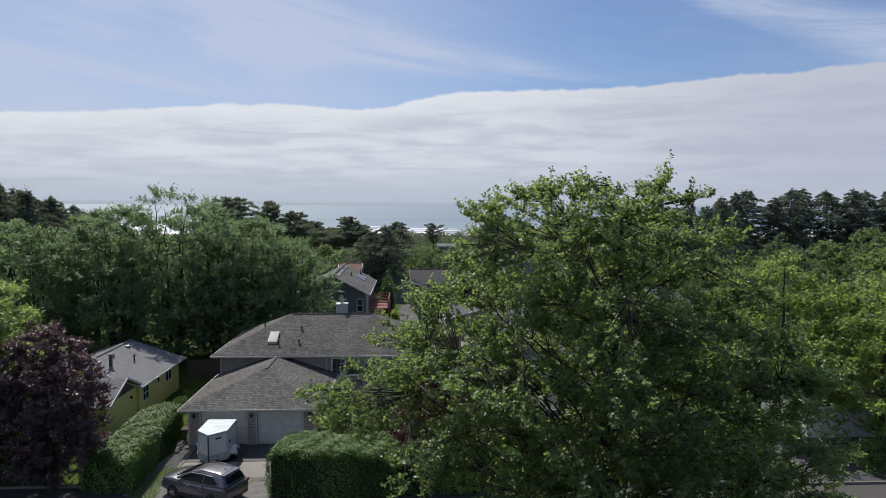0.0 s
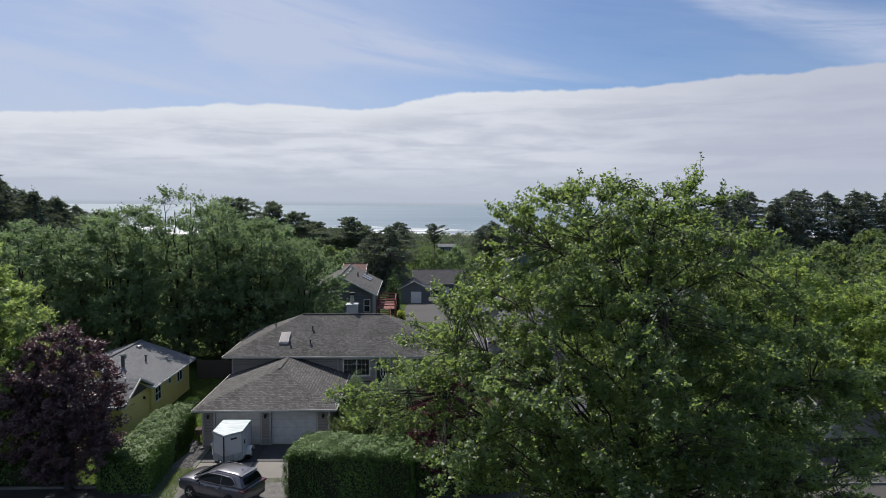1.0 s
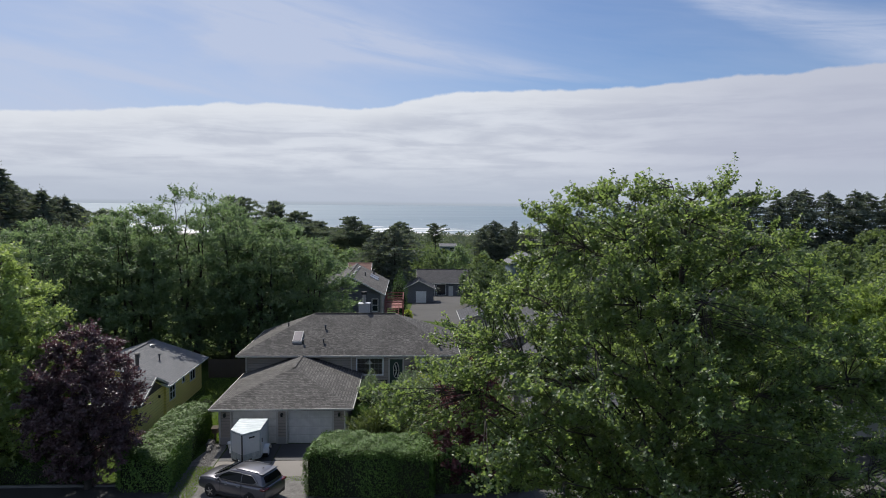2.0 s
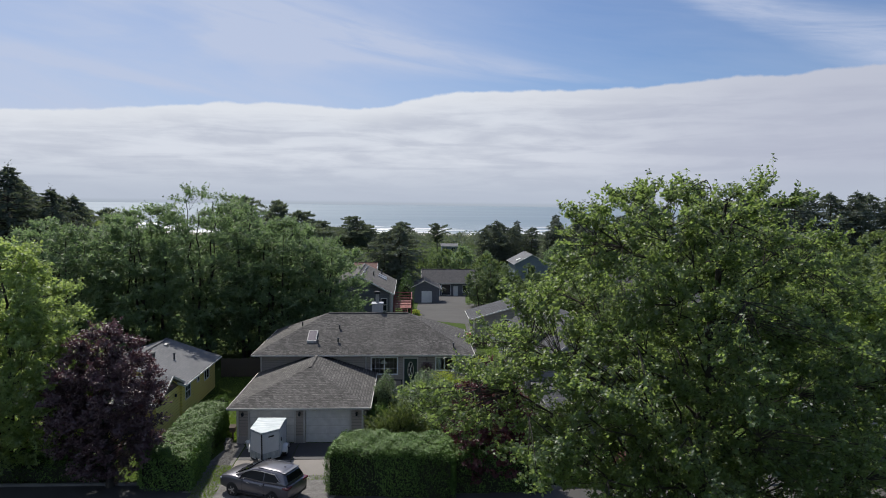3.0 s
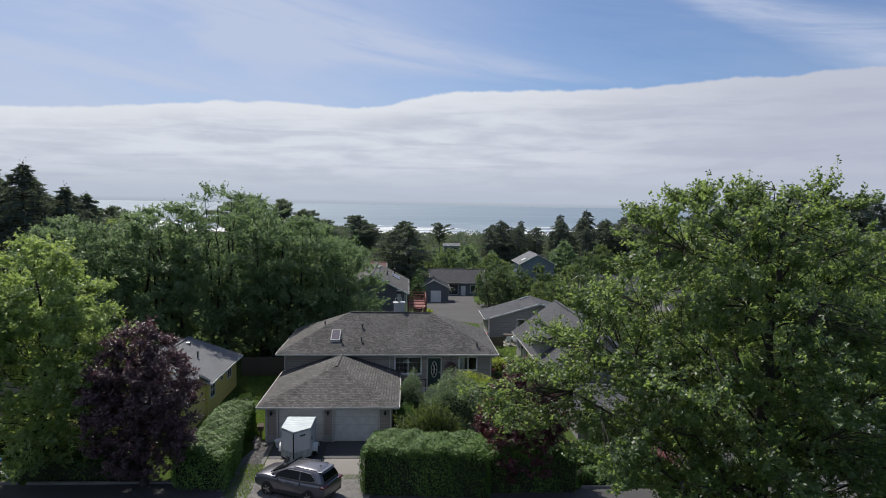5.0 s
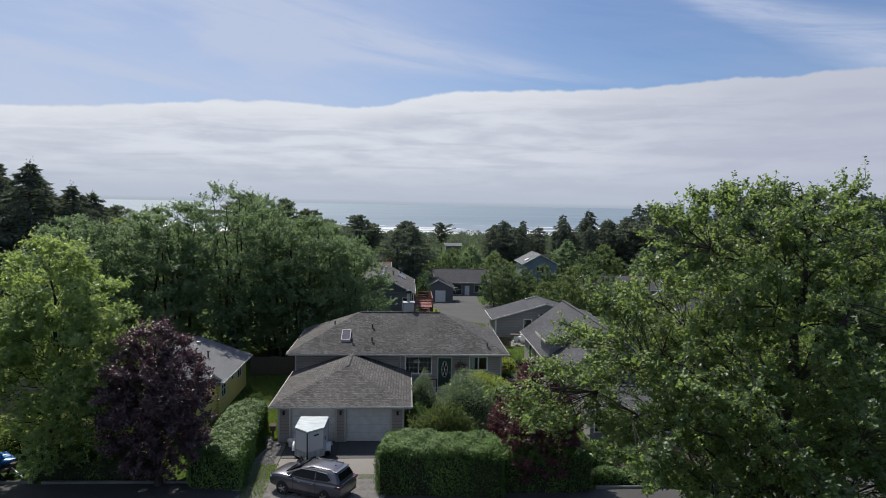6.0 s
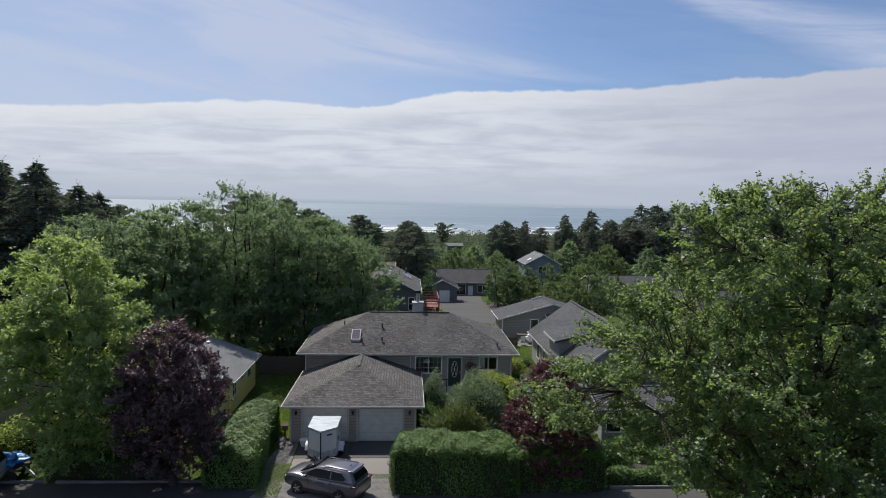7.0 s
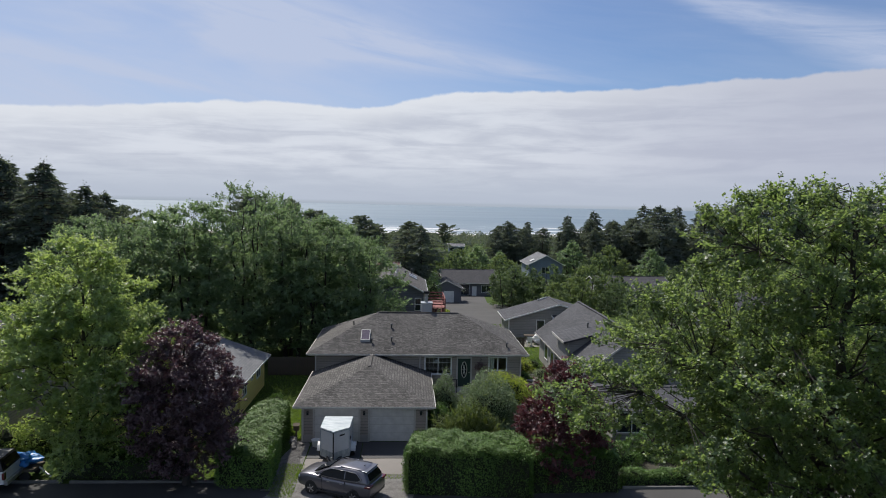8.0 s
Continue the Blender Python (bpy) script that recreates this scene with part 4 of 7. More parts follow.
def breakers():
    """Rolls of white water in lines along the shore."""
    rng = np.random.default_rng(5)
    for y, h, runs in ((500, 0.5, 16), (516, 0.5, 13), (540, 0.5, 10), (575, 0.6, 9), (610, 0.7, 9), (655, 0.8, 6)):
        bm = bmesh.new()
        for k in range(runs):
            x = rng.uniform(-420, 420)
            ln = rng.uniform(25, 110) * (1.4 if y < 580 else 0.8)
            yy = y + rng.normal() * 7
            a = []
            m = 9
            for i in range(m):
                s = i / (m - 1)
                w = math.sin(math.pi * s) ** 0.6
                cx, cy = x + (s - 0.5) * ln, yy + math.sin(s * 5 + k) * 2.5
                a.append([bm.verts.new(p) for p in ((cx, cy - 3.2 * w - 0.2, SEA + 0.02), (cx, cy - 1.2 * w, SEA + h * w * 0.8 + 0.03), (cx, cy + 0.6 * w + 0.1, SEA + h * w + 0.03), (cx, cy + 4.5 * w + 0.3, SEA + 0.02))])
            for p, q in zip(a, a[1:]):
                for i in range(3):
                    bm.faces.new((p[i], q[i], q[i + 1], p[i + 1]))
        tagged(part("breaker", bm, "white"), "white foam of a breaking wave near the beach", "wave", "breakers", "stuff")


def build_street():
    bm = boxed(-300, 300, 19.5, 31.35, -0.2, 0.02)
    tagged(part("road", bm, "asphalt"), "dark grey asphalt street in front of the houses", "road", kind="structure")
    for x0, x1, y in ((-60, -24.6, 32.5), (-24.2, -14.4, 32.45), (4.2, 12.2, 31.5), (12.4, 60, 31.5)):
        bm = boxed(x0, x1, y - 0.16, y, -0.1, 0.14, bevel=0.025)
        tagged(part("kerb", bm, "kerb"), "pale concrete kerb along the street", "kerb", "street kerbs", "structure")
    # the verge takes dark asphalt in place of the tree shade on it
    bm = boxed(-60, -14.4, 31.35, 32.28, -0.1, 0.018)
    tagged(part("verge", bm, "asphalt"), "dark asphalt verge with tree shade in its colour", "road edge", kind="structure")
    # asphalt pad whose darkness also stands for the trees' shade there
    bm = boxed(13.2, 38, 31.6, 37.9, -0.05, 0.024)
    tagged(part("parking_pad", bm, "dark_asphalt"), "dark asphalt pad, partly for tree shade, before the white garage", "driveway", kind="structure")
    # dark sheet over the grass, standing in for the shade before the porch
    bm = boxed(4.1, 12.0, 32.75, 37.9, -0.05, 0.022)
    tagged(part("shade_bed", bm, "soil"), "dark ground sheet standing in for shade before the porch", "planting bed", kind="structure")
    # a paler sheet puts the sunlight on the road into its colour
    bm = boxed(4.4, 34, 29.4, 31.3, -0.05, 0.026)
    tagged(part("sunlit_patch", bm, "pale_asphalt"), "strip of road coloured paler as sunlight along the street", "road edge", kind="structure")


def build_drive():
    drive = thing("driveway", "pale concrete driveway slabs in front of the garage", "driveway", kind="structure")
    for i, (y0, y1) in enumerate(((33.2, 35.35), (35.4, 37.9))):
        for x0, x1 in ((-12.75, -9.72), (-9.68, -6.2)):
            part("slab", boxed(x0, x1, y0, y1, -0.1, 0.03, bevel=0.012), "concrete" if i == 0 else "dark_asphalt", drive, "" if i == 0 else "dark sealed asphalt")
    part("apron", prismed([(-14.6, 29.6, 0.034), (-6.9, 29.6, 0.034), (-6.2, 33.16, 0.034), (-12.75, 33.16, 0.034)], (0, 0, -0.1)), "gravel", drive, "grey gravel apron")
    bm = prismed([(-14.9, 31.4, 0.012), (-13.1, 31.4, 0.012), (-12.8, 34.0, 0.012), (-12.85, 37.6, 0.012), (-13.5, 38.2, 0.012), (-14.0, 36.5, 0.012)], (0, 0, -0.1))
    tagged(part("gravel_path", bm, "gravel"), "strip of loose grey gravel beside the driveway", "gravel path", kind="structure")
    rng = np.random.default_rng(8)
    bm = bmesh.new()
    for _ in range(1500):
        y = rng.uniform(31.4, 38)
        x = rng.uniform(-14.4 + (y - 31) * 0.1, -13.0)
        s = rng.uniform(0.02, 0.055)
        bmesh.ops.create_icosphere(bm, subdivisions=1, radius=s, matrix=Matrix.Translation((x, y, 0.015)))
    tagged(part("gravel_stones", bm, "stone"), "loose grey stones on the gravel strip", "gravel", kind="stuff")


def garden_path():
    """Uneven pale flags between the two houses."""
    rng = random.Random(14)
    t = thing("garden_path", "pale pinkish flagstone path between the houses", "path", kind="structure")
    bm = prismed([(1.7, 42.5, 0.008), (5.0, 42.5, 0.008), (5.0, 58.2, 0.008), (1.7, 58.2, 0.008)], (0, 0, -0.08))
    part("soil_bed", bm, "soil", t, "dark soil bed beside the flags")
    for k in range(28):
        x, y = 3.1 + 0.3 * math.sin(k * 0.5) + (k % 2) * 0.62, 42.8 + 0.55 * k
        w = rng.uniform(0.26, 0.31)
        pts = [(x - w, y - 0.23), (x - 0.05, y - rng.uniform(0.22, 0.27)), (x + w, y - 0.22), (x + w * 0.97, y + 0.22), (x, y + rng.uniform(0.21, 0.26)), (x - w * 0.96, y + 0.22)]
        part("flagstone", prismed([(a, b, 0.035) for a, b in pts], (0, 0, -0.06)), "flag", t)


def lawn_blades():
    rng = np.random.default_rng(9)
    P = []
    for x0, x1, y0, y1, n in ((-15.2, -13.4, 38.3, 50, 7000), (-13.9, -12.7, 30.6, 34.6, 2600), (-12.7, -6.6, 32.6, 33.2, 900), (-18.5, -14, 46, 54, 3000), (4.6, 7.5, 58, 69, 4000), (-25, -17, 33, 36.5, 3500), (-7.3, -6.2, 31.0, 34, 500), (2.2, 5, 58.5, 61, 1500)):
        P.append(np.column_stack([rng.uniform(x0, x1, n), rng.uniform(y0, y1, n), np.full(n, 0.0)]))
    P = np.concatenate(P)
    up = np.repeat(np.array([[0, 0, 1.0]]), len(P), 0)
    ob = mesh_arrays("lawn_grass", *leaf_arrays(P, 0.11, rng, 0.0, 0.3, up, 0.75), "blade")
    tagged(ob, "short bright green lawn grass between the houses", "grass", kind="stuff")


build_ground()
breakers()

build_street()
build_drive()
garden_path()


# ---- the grey house with the double garage ----
EAVE, RIDGE = 3.79, 6.02
FRONT, MID, BACK = 44.85, 49.4, 53.95


def roof_front(y):
    return EAVE + (y - FRONT) * (RIDGE - EAVE) / (MID - FRONT)


def panelled_door(parent, x0, x1, y, z0, z1, name="garage_door"):
    d = part(name, boxed(x0, x1, y, y + 0.05, z0, z1), "door_panel", parent, "closed cream sectional garage door")
    for i in range(4):
        for j in range(4):
            w, h = (x1 - x0) / 4, (z1 - z0) / 4
            a, b = x0 + i * w + 0.09, x0 + (i + 1) * w - 0.09
            c, e = z0 + j * h + 0.08, z0 + (j + 1) * h - 0.08
            part("panel", boxed(a, b, y - 0.022, y + 0.002, c, e, bevel=0.014), "door_panel", d)
    for j in range(1, 4):
        part("joint", boxed(x0, x1, y - 0.006, y + 0.001, z0 + j * (z1 - z0) / 4 - 0.012, z0 + j * (z1 - z0) / 4 + 0.012), "trim", d)
    return d


def wall_lamp(parent, x, y, z):
    l = part("wall_lamp", boxed(x - 0.06, x + 0.06, y - 0.03, y, z - 0.11, z + 0.11, bevel=0.012), "black", parent, "black carriage lamp")
    part("lantern", boxed(x - 0.06, x + 0.06, y - 0.18, y - 0.05, z - 0.1, z + 0.07, bevel=0.015), "glass", l)
    part("cap", rodded((x, y - 0.115, z + 0.07), (x, y - 0.115, z + 0.15), 0.095, 0.025, 8), "black", l)


def grey_house():
    t = thing("house", "grey lap-sided split-level house with brown-grey hip roof and double garage", "house")
    # main block
    w1, d1, w2 = (-5.76, -3.88, 2.22, 3.44), (-3.37, -2.45, 1.29, 3.36), (-1.08, 0.19, 2.5, 3.44)
    wall_holes("wall", -13.7, 1.3, 45.4, 0.0, 3.92, [w1, d1, w2], "siding_grey", t)
    part("wall", boxed(-13.7, -13.52, 45.584, 53.4, 0, 3.92), "siding_grey", t)
    part("wall", boxed(1.12, 1.3, 45.584, 53.4, 0, 3.92), "siding_grey", t)
    part("wall", boxed(-13.516, 1.116, 53.22, 53.4, 0, 3.92), "siding_grey", t)
    part("foundation", boxed(-13.72, 1.32, 45.37, 45.398, 0, 0.9), "stone_base", t)
    part("inner_floor", boxed(-13.5, 1.1, 45.6, 53.2, 1.15, 1.27), "room", t)
    part("inner_ceiling", boxed(-13.5, 1.1, 45.6, 53.2, 3.66, 3.74), "room", t)
    part("inner_wall", boxed(-13.5, 1.1, 49.5, 49.6, 1.28, 3.65), "room", t)
    L, R, rl, rr = -14.22, 1.72, -9.35, -3.1
    slab("roof", [(L, FRONT, EAVE), (R, FRONT, EAVE), (rr, MID, RIDGE), (rl, MID, RIDGE)], "roof_grey", t)
    slab("roof", [(R, BACK, EAVE), (L, BACK, EAVE), (rl, MID, RIDGE), (rr, MID, RIDGE)], "roof_grey", t)
    slab("roof", [(L, FRONT, EAVE), (rl, MID, RIDGE), (L, BACK, EAVE)], "roof_grey", t)
    slab("roof", [(R, FRONT, EAVE), (R, BACK, EAVE), (rr, MID, RIDGE)], "roof_grey", t)
    for a, b in (((rl, MID, RIDGE), (rr, MID, RIDGE)),):
        part("ridge_cap", beamed(Vector(a) + Vector((0, 0, 0.015)), Vector(b) + Vector((0, 0, 0.015)), 0.18, 0.02), "roof_grey", t)
    for a, b in (((L - 0.05, FRONT, EAVE), (R + 0.05, FRONT, EAVE)), ((L, FRONT, EAVE), (L, BACK, EAVE)), ((R, FRONT, EAVE), (R, BACK, EAVE))):
        part("gutter", beamed(Vector(a) - Vector((0, 0, 0.075)), Vector(b) - Vector((0, 0, 0.06)), 0.1, 0.1), "trim", t)
    part("soffit", boxed(L + 0.08, R - 0.08, FRONT + 0.07, 45.395, EAVE - 0.19, EAVE - 0.16), "trim", t)
    for x in (-6.15, -13.66, 1.22):
        part("downpipe", rodded((x, 45.32, 0.5 if x > -13 else 0.1), (x, 45.32, EAVE - 0.15), 0.045, sides=10), "trim", t)
    # windows, door
    for (x0, x1, z0, z1), cols in ((w1, 6), (w2, 4)):
        f = bmesh.new()
        for b in ((x0 - 0.06, x1 + 0.06, 45.34, 45.42, z1 - 0.03, z1 + 0.05), (x0 - 0.06, x1 + 0.06, 45.32, 45.42, z0 - 0.06, z0 + 0.03), (x0 - 0.06, x0 + 0.03, 45.34, 45.42, z0, z1), (x1 - 0.03, x1 + 0.06, 45.34, 45.42, z0, z1), ((x0 + x1) / 2 - 0.035, (x0 + x1) / 2 + 0.035, 45.36, 45.42, z0, z1)):
            box(f, *b)
        win = part("window", f, "white", t)
        for s in (0, 1):
            a = x0 if s == 0 else (x0 + x1) / 2 + 0.05
            b = (x0 + x1) / 2 - 0.05 if s == 0 else x1
            pane = part("pane", boxed(a, b, 45.425, 45.432, z0, z1), "glass_clear", win)
            pane.visible_shadow = False
            if cols == 6:
                for k in (1, 2):
                    part("glazing_bar", boxed(a + (b - a) * k / 3 - 0.008, a + (b - a) * k / 3 + 0.008, 45.405, 45.423, z0, z1), "white", win)
                for k in (1, 2):
                    part("glazing_bar", boxed(a, b, 45.408, 45.4225, z0 + (z1 - z0) * k / 3 - 0.01, z0 + (z1 - z0) * k / 3 + 0.01), "white", win)
    part("curtain", prismed([(-1.05 + 0.08 * i, 45.72 + (0.05 if i % 2 else 0), 2.5) for i in range(6)] + [(-0.65 - 0.08 * i, 45.75 + (0.05 if i % 2 else 0), 2.5) for i in range(6)], (0, 0, 0.95)), "white", t)
    x0, x1, z0, z1 = d1
    fr = bmesh.new()
    for b in ((x0 - 0.1, x0, 45.33, 45.46, z0, z1 + 0.1), (x1, x1 + 0.1, 45.33, 45.46, z0, z1 + 0.1), (x0, x1, 45.33, 45.46, z1, z1 + 0.1)):
        box(fr, *b)
    part("door_frame", fr, "trim", t)
    dr = part("front_door", boxed(x0, x1, 45.42, 45.47, z0, z1), "door_green", t, "dark green front door with an oval light")
    oval = [((x0 + x1) / 2 + 0.2 * math.cos(a * math.pi / 12), 45.42, (z0 + z1) / 2 + 0.2 + 0.58 * math.sin(a * math.pi / 12)) for a in range(24)]
    part("oval_glass", prismed(oval, (0, -0.012, 0)), "glass", dr)
    ring = bmesh.new()
    for a, b in zip(oval, oval[1:] + oval[:1]):
        beam(ring, Vector(a) - Vector((0, 0.015, 0)), Vector(b) - Vector((0, 0.015, 0)), 0.05, 0.05)
    part("oval_trim", ring, "trim", dr)
    c = Vector(((x0 + x1) / 2, 45.405, (z0 + z1) / 2 + 0.2))
    came = bmesh.new()
    for a in range(0, 24, 4):
        beam(came, c, c + (Vector(oval[a]) - c) * 0.9, 0.03, 0.02)
    part("leading", came, "white", dr)
    part("door_handle", rodded((x1 - 0.09, 45.35, 2.3), (x1 - 0.09, 45.42, 2.3), 0.04), "metal", dr)
    # porch
    part("porch", boxed(-4.3, -1.6, 43.9, 45.36, 0, 1.24), "stone_base", t)
    for i in range(5):
        part("step", boxed(-3.5, -2.2, 43.9 - 0.28 * (i + 1), 43.9 - 0.28 * i - 0.004, 0, 1.03 - 0.2 * i), "stone_base", t)
    for x in (-4.2, -3.55, -2.15, -1.7):
        part("railing_post", boxed(x - 0.03, x + 0.03, 43.95, 44.01, 1.24, 2.15), "black", t)
    part("handrail", boxed(-4.25, -3.5, 43.93, 44.03, 2.15, 2.2), "black", t)
    # chimney, skylight, vents
    ch = part("chimney", boxed(-6.0, -5.15, 49.95, 50.8, 5.2, 6.62), "chim", t, "pale boxed chimney with metal caps")
    part("chimney_cap", boxed(-6.05, -5.1, 49.9, 50.85, 6.62, 6.68, bevel=0.015), "metal", ch)
    part("flue", rodded((-5.6, 50.4, 6.68), (-5.6, 50.4, 7.36), 0.13, sides=16), "metal", ch, "galvanised metal flue")
    part("flue_cap", rodded((-5.6, 50.4, 7.38), (-5.6, 50.4, 7.58), 0.25, 0.23, sides=16), "sooty", ch, "black flue cowl")
    part("flue_band", rodded((-5.6, 50.4, 7.0), (-5.6, 50.4, 7.06), 0.165, sides=16), "metal", ch)
    s = (RIDGE - EAVE) / (MID - FRONT)
    ya, yb = 46.05, 47.15
    sk = part("skylight", prismed([(-10.52, ya, roof_front(ya) + 0.16), (-9.84, ya, roof_front(ya) + 0.16), (-9.84, yb, roof_front(yb) + 0.16), (-10.52, yb, roof_front(yb) + 0.16)], (0, 0, -0.2)), "chim", t)
    part("skylight_glass", prismed([(-10.46, ya + 0.07, roof_front(ya + 0.07) + 0.17), (-9.9, ya + 0.07, roof_front(ya + 0.07) + 0.17), (-9.9, yb - 0.07, roof_front(yb - 0.07) + 0.17), (-10.46, yb - 0.07, roof_front(yb - 0.07) + 0.17)], (0, 0, -0.03)), "dome", sk, "pale tinted acrylic dome")
    for x, y in ((-8.3, 47.6), (-8.25, 46.15), (-9.7, 46.0), (0.22, 45.65)):
        vent_pipe(t, x, y, roof_front(y), 0.24, 0.055, True)
    vent_pipe(t, -11.2, 48.4, EAVE + 3.02 * (RIDGE - EAVE) / 4.87, 0.3)
    # garage
    ge, gr = 2.36, 3.74
    gl, gR, gf, ga = -13.85, -5.35, 37.47, 41.72
    gm = (gl + gR) / 2
    back = 45.39
    wall_holes("wall", -13.4, -5.8, 37.9, 0, 2.44, [(-12.64, -9.99, 0.0, 2.11), (-9.31, -6.63, 0.0, 2.11)], "siding_grey", t)
    part("wall", boxed(-13.4, -13.22, 38.084, 45.396, 0, 2.44), "siding_grey", t)
    part("wall", boxed(-5.98, -5.8, 38.084, 45.396, 0, 2.44), "siding_grey", t)
    part("inner_floor", boxed(-13.2, -6.0, 38.1, 45.3, -0.05, 0.03), "concrete", t)
    slab("roof", [(gl, gf, ge), (gR, gf, ge), (gm, ga, gr)], "roof_grey", t)
    slab("roof", [(gl, back, ge), (gl, gf, ge), (gm, ga, gr), (gm, back, gr)], "roof_grey", t)
    slab("roof", [(gR, gf, ge), (gR, back, ge), (gm, back, gr), (gm, ga, gr)], "roof_grey", t)
    for a, b in (((gm, ga - 0.1, gr), (gm, FRONT + 0.02, gr)),):
        part("ridge_cap", beamed(Vector(a) + Vector((0, 0, 0.015)), Vector(b) + Vector((0, 0, 0.015)), 0.18, 0.02), "roof_grey", t)
    for a, b in (((gl - 0.05, gf, ge), (gR + 0.05, gf, ge)), ((gl, gf, ge), (gl, back, ge)), ((gR, gf, ge), (gR, back, ge))):
        part("gutter", beamed(Vector(a) - Vector((0, 0, 0.075)), Vector(b) - Vector((0, 0, 0.06)), 0.1, 0.1), "trim", t)
    part("soffit", boxed(gl + 0.08, gR - 0.08, gf + 0.07, 37.895, ge - 0.2, ge - 0.17), "trim", t)
    for x0, x1 in ((-12.64, -9.99), (-9.31, -6.63)):
        fr = bmesh.new()
        for b in ((x0 - 0.11, x0, 37.87, 37.98, 0.03, 2.2), (x1, x1 + 0.11, 37.87, 37.98, 0.03, 2.2), (x0, x1, 37.87, 37.98, 2.11, 2.2)):
            box(fr, *b)
        part("door_frame", fr, "trim", t)
        panelled_door(t, x0 + 0.002, x1 - 0.002, 37.99, 0.03, 2.11)
    part("foundation", boxed(-13.42, -12.76, 37.86, 37.898, 0, 0.45), "stone_base", t)
    part("foundation", boxed(-9.87, -9.43, 37.86, 37.898, 0, 0.45), "stone_base", t)
    part("foundation", boxed(-6.5, -5.78, 37.86, 37.898, 0, 0.45), "stone_base", t)
    for x in (-13.36, -5.84):
        part("corner_board", boxed(x - 0.06, x + 0.06, 37.84, 37.897, 0.45, 2.3), "trim", t)
        part("downpipe", rodded((x, 37.8, 0.1), (x, 37.8, ge - 0.1), 0.04, sides=10), "trim", t)
    for x in (-13.05, -9.65, -6.2):
        wall_lamp(t, x, 37.9, 1.83)


grey_house()


# ---- the yellow house ----
def yellow_house():
    t = gable_house("house", "yellow lap-sided bungalow with pale grey shingle roof", -26.2, -17.9, 42.2, 50.2, 0.0, 2.4, 3.82, "y", "siding_yellow", "roof_pale", 0.4)
    # the cross wing towards the street
    y0, y1, xe, xw, ev, ap = 38.2, 43.0, -18.15, -26.8, 2.34, 3.46
    ym = (y0 + y1) / 2
    part("wing_wall", prismed([(xe - 0.3, y0 + 0.35, 0), (xe - 0.3, y1 - 0.35, 0), (xe - 0.3, y1 - 0.35, ev), (xe - 0.3, ym, ap - 0.16), (xe - 0.3, y0 + 0.35, ev)], (-0.18, 0, 0)), "siding_yellow", t)
    part("gable_panel", prismed([(xe - 0.29, y0 + 0.7, ev), (xe - 0.29, y1 - 0.7, ev), (xe - 0.29, ym, ap - 0.2)], (0.02, 0, 0)), "wood", t)
    part("wing_wall", boxed(xw + 0.4, xe - 0.482, y0 + 0.35, y0 + 0.53, 0, ev), "siding_yellow", t)
    part("wing_wall", boxed(xw + 0.4, xw + 0.58, y0 + 0.532, y1 - 0.35, 0, ev), "siding_yellow", t)
    for s in (y0, y1):
        slab("roof", [(xe, s, ev), (xe, ym, ap), (xw, ym, ap), (xw, s, ev)], "roof_pale", t)
        part("bargeboard", beamed((xe + 0.03, s, ev - 0.07), (xe + 0.03, ym, ap - 0.07), 0.05, 0.13), "trim", t)
    part("gutter", beamed((xw, y0, ev - 0.06), (xe, y0, ev - 0.06), 0.1, 0.12), "white", t)
    windowed(t, 43.2, 44.1, -18.3, 1.1, 2.08, 2, 2, side=1)
    windowed(t, 47.2, 48.2, -18.3, 1.3, 2.02, 2, 1, side=1)
    windowed(t, 45.6, 46.0, -18.3, 1.65, 2.05, 1, 1, side=1)
    windowed(t, -23.5, -21.5, y0 + 0.35, 1.0, 2.0, 2, 1)
    slope = (3.82 - 2.4) / 4.15
    for x, y in ((-21.5, 48.4), (-21.4, 45.6), (-21.4, 43.6)):
        box_vent(t, x, y, 2.4 + (-17.9 - x) * slope)
    vent_pipe(t, -20.1, 46.2, 2.4 + 2.2 * slope, 0.4, 0.06, True)
    vent_pipe(t, -20.7, 43.9, 2.4 + 2.8 * slope, 0.8, 0.12, True)
    part("wall_lamp", boxed(xe - 0.28, xe - 0.16, 41.6, 41.72, 1.75, 1.95, bevel=0.02), "black", t)


yellow_house()


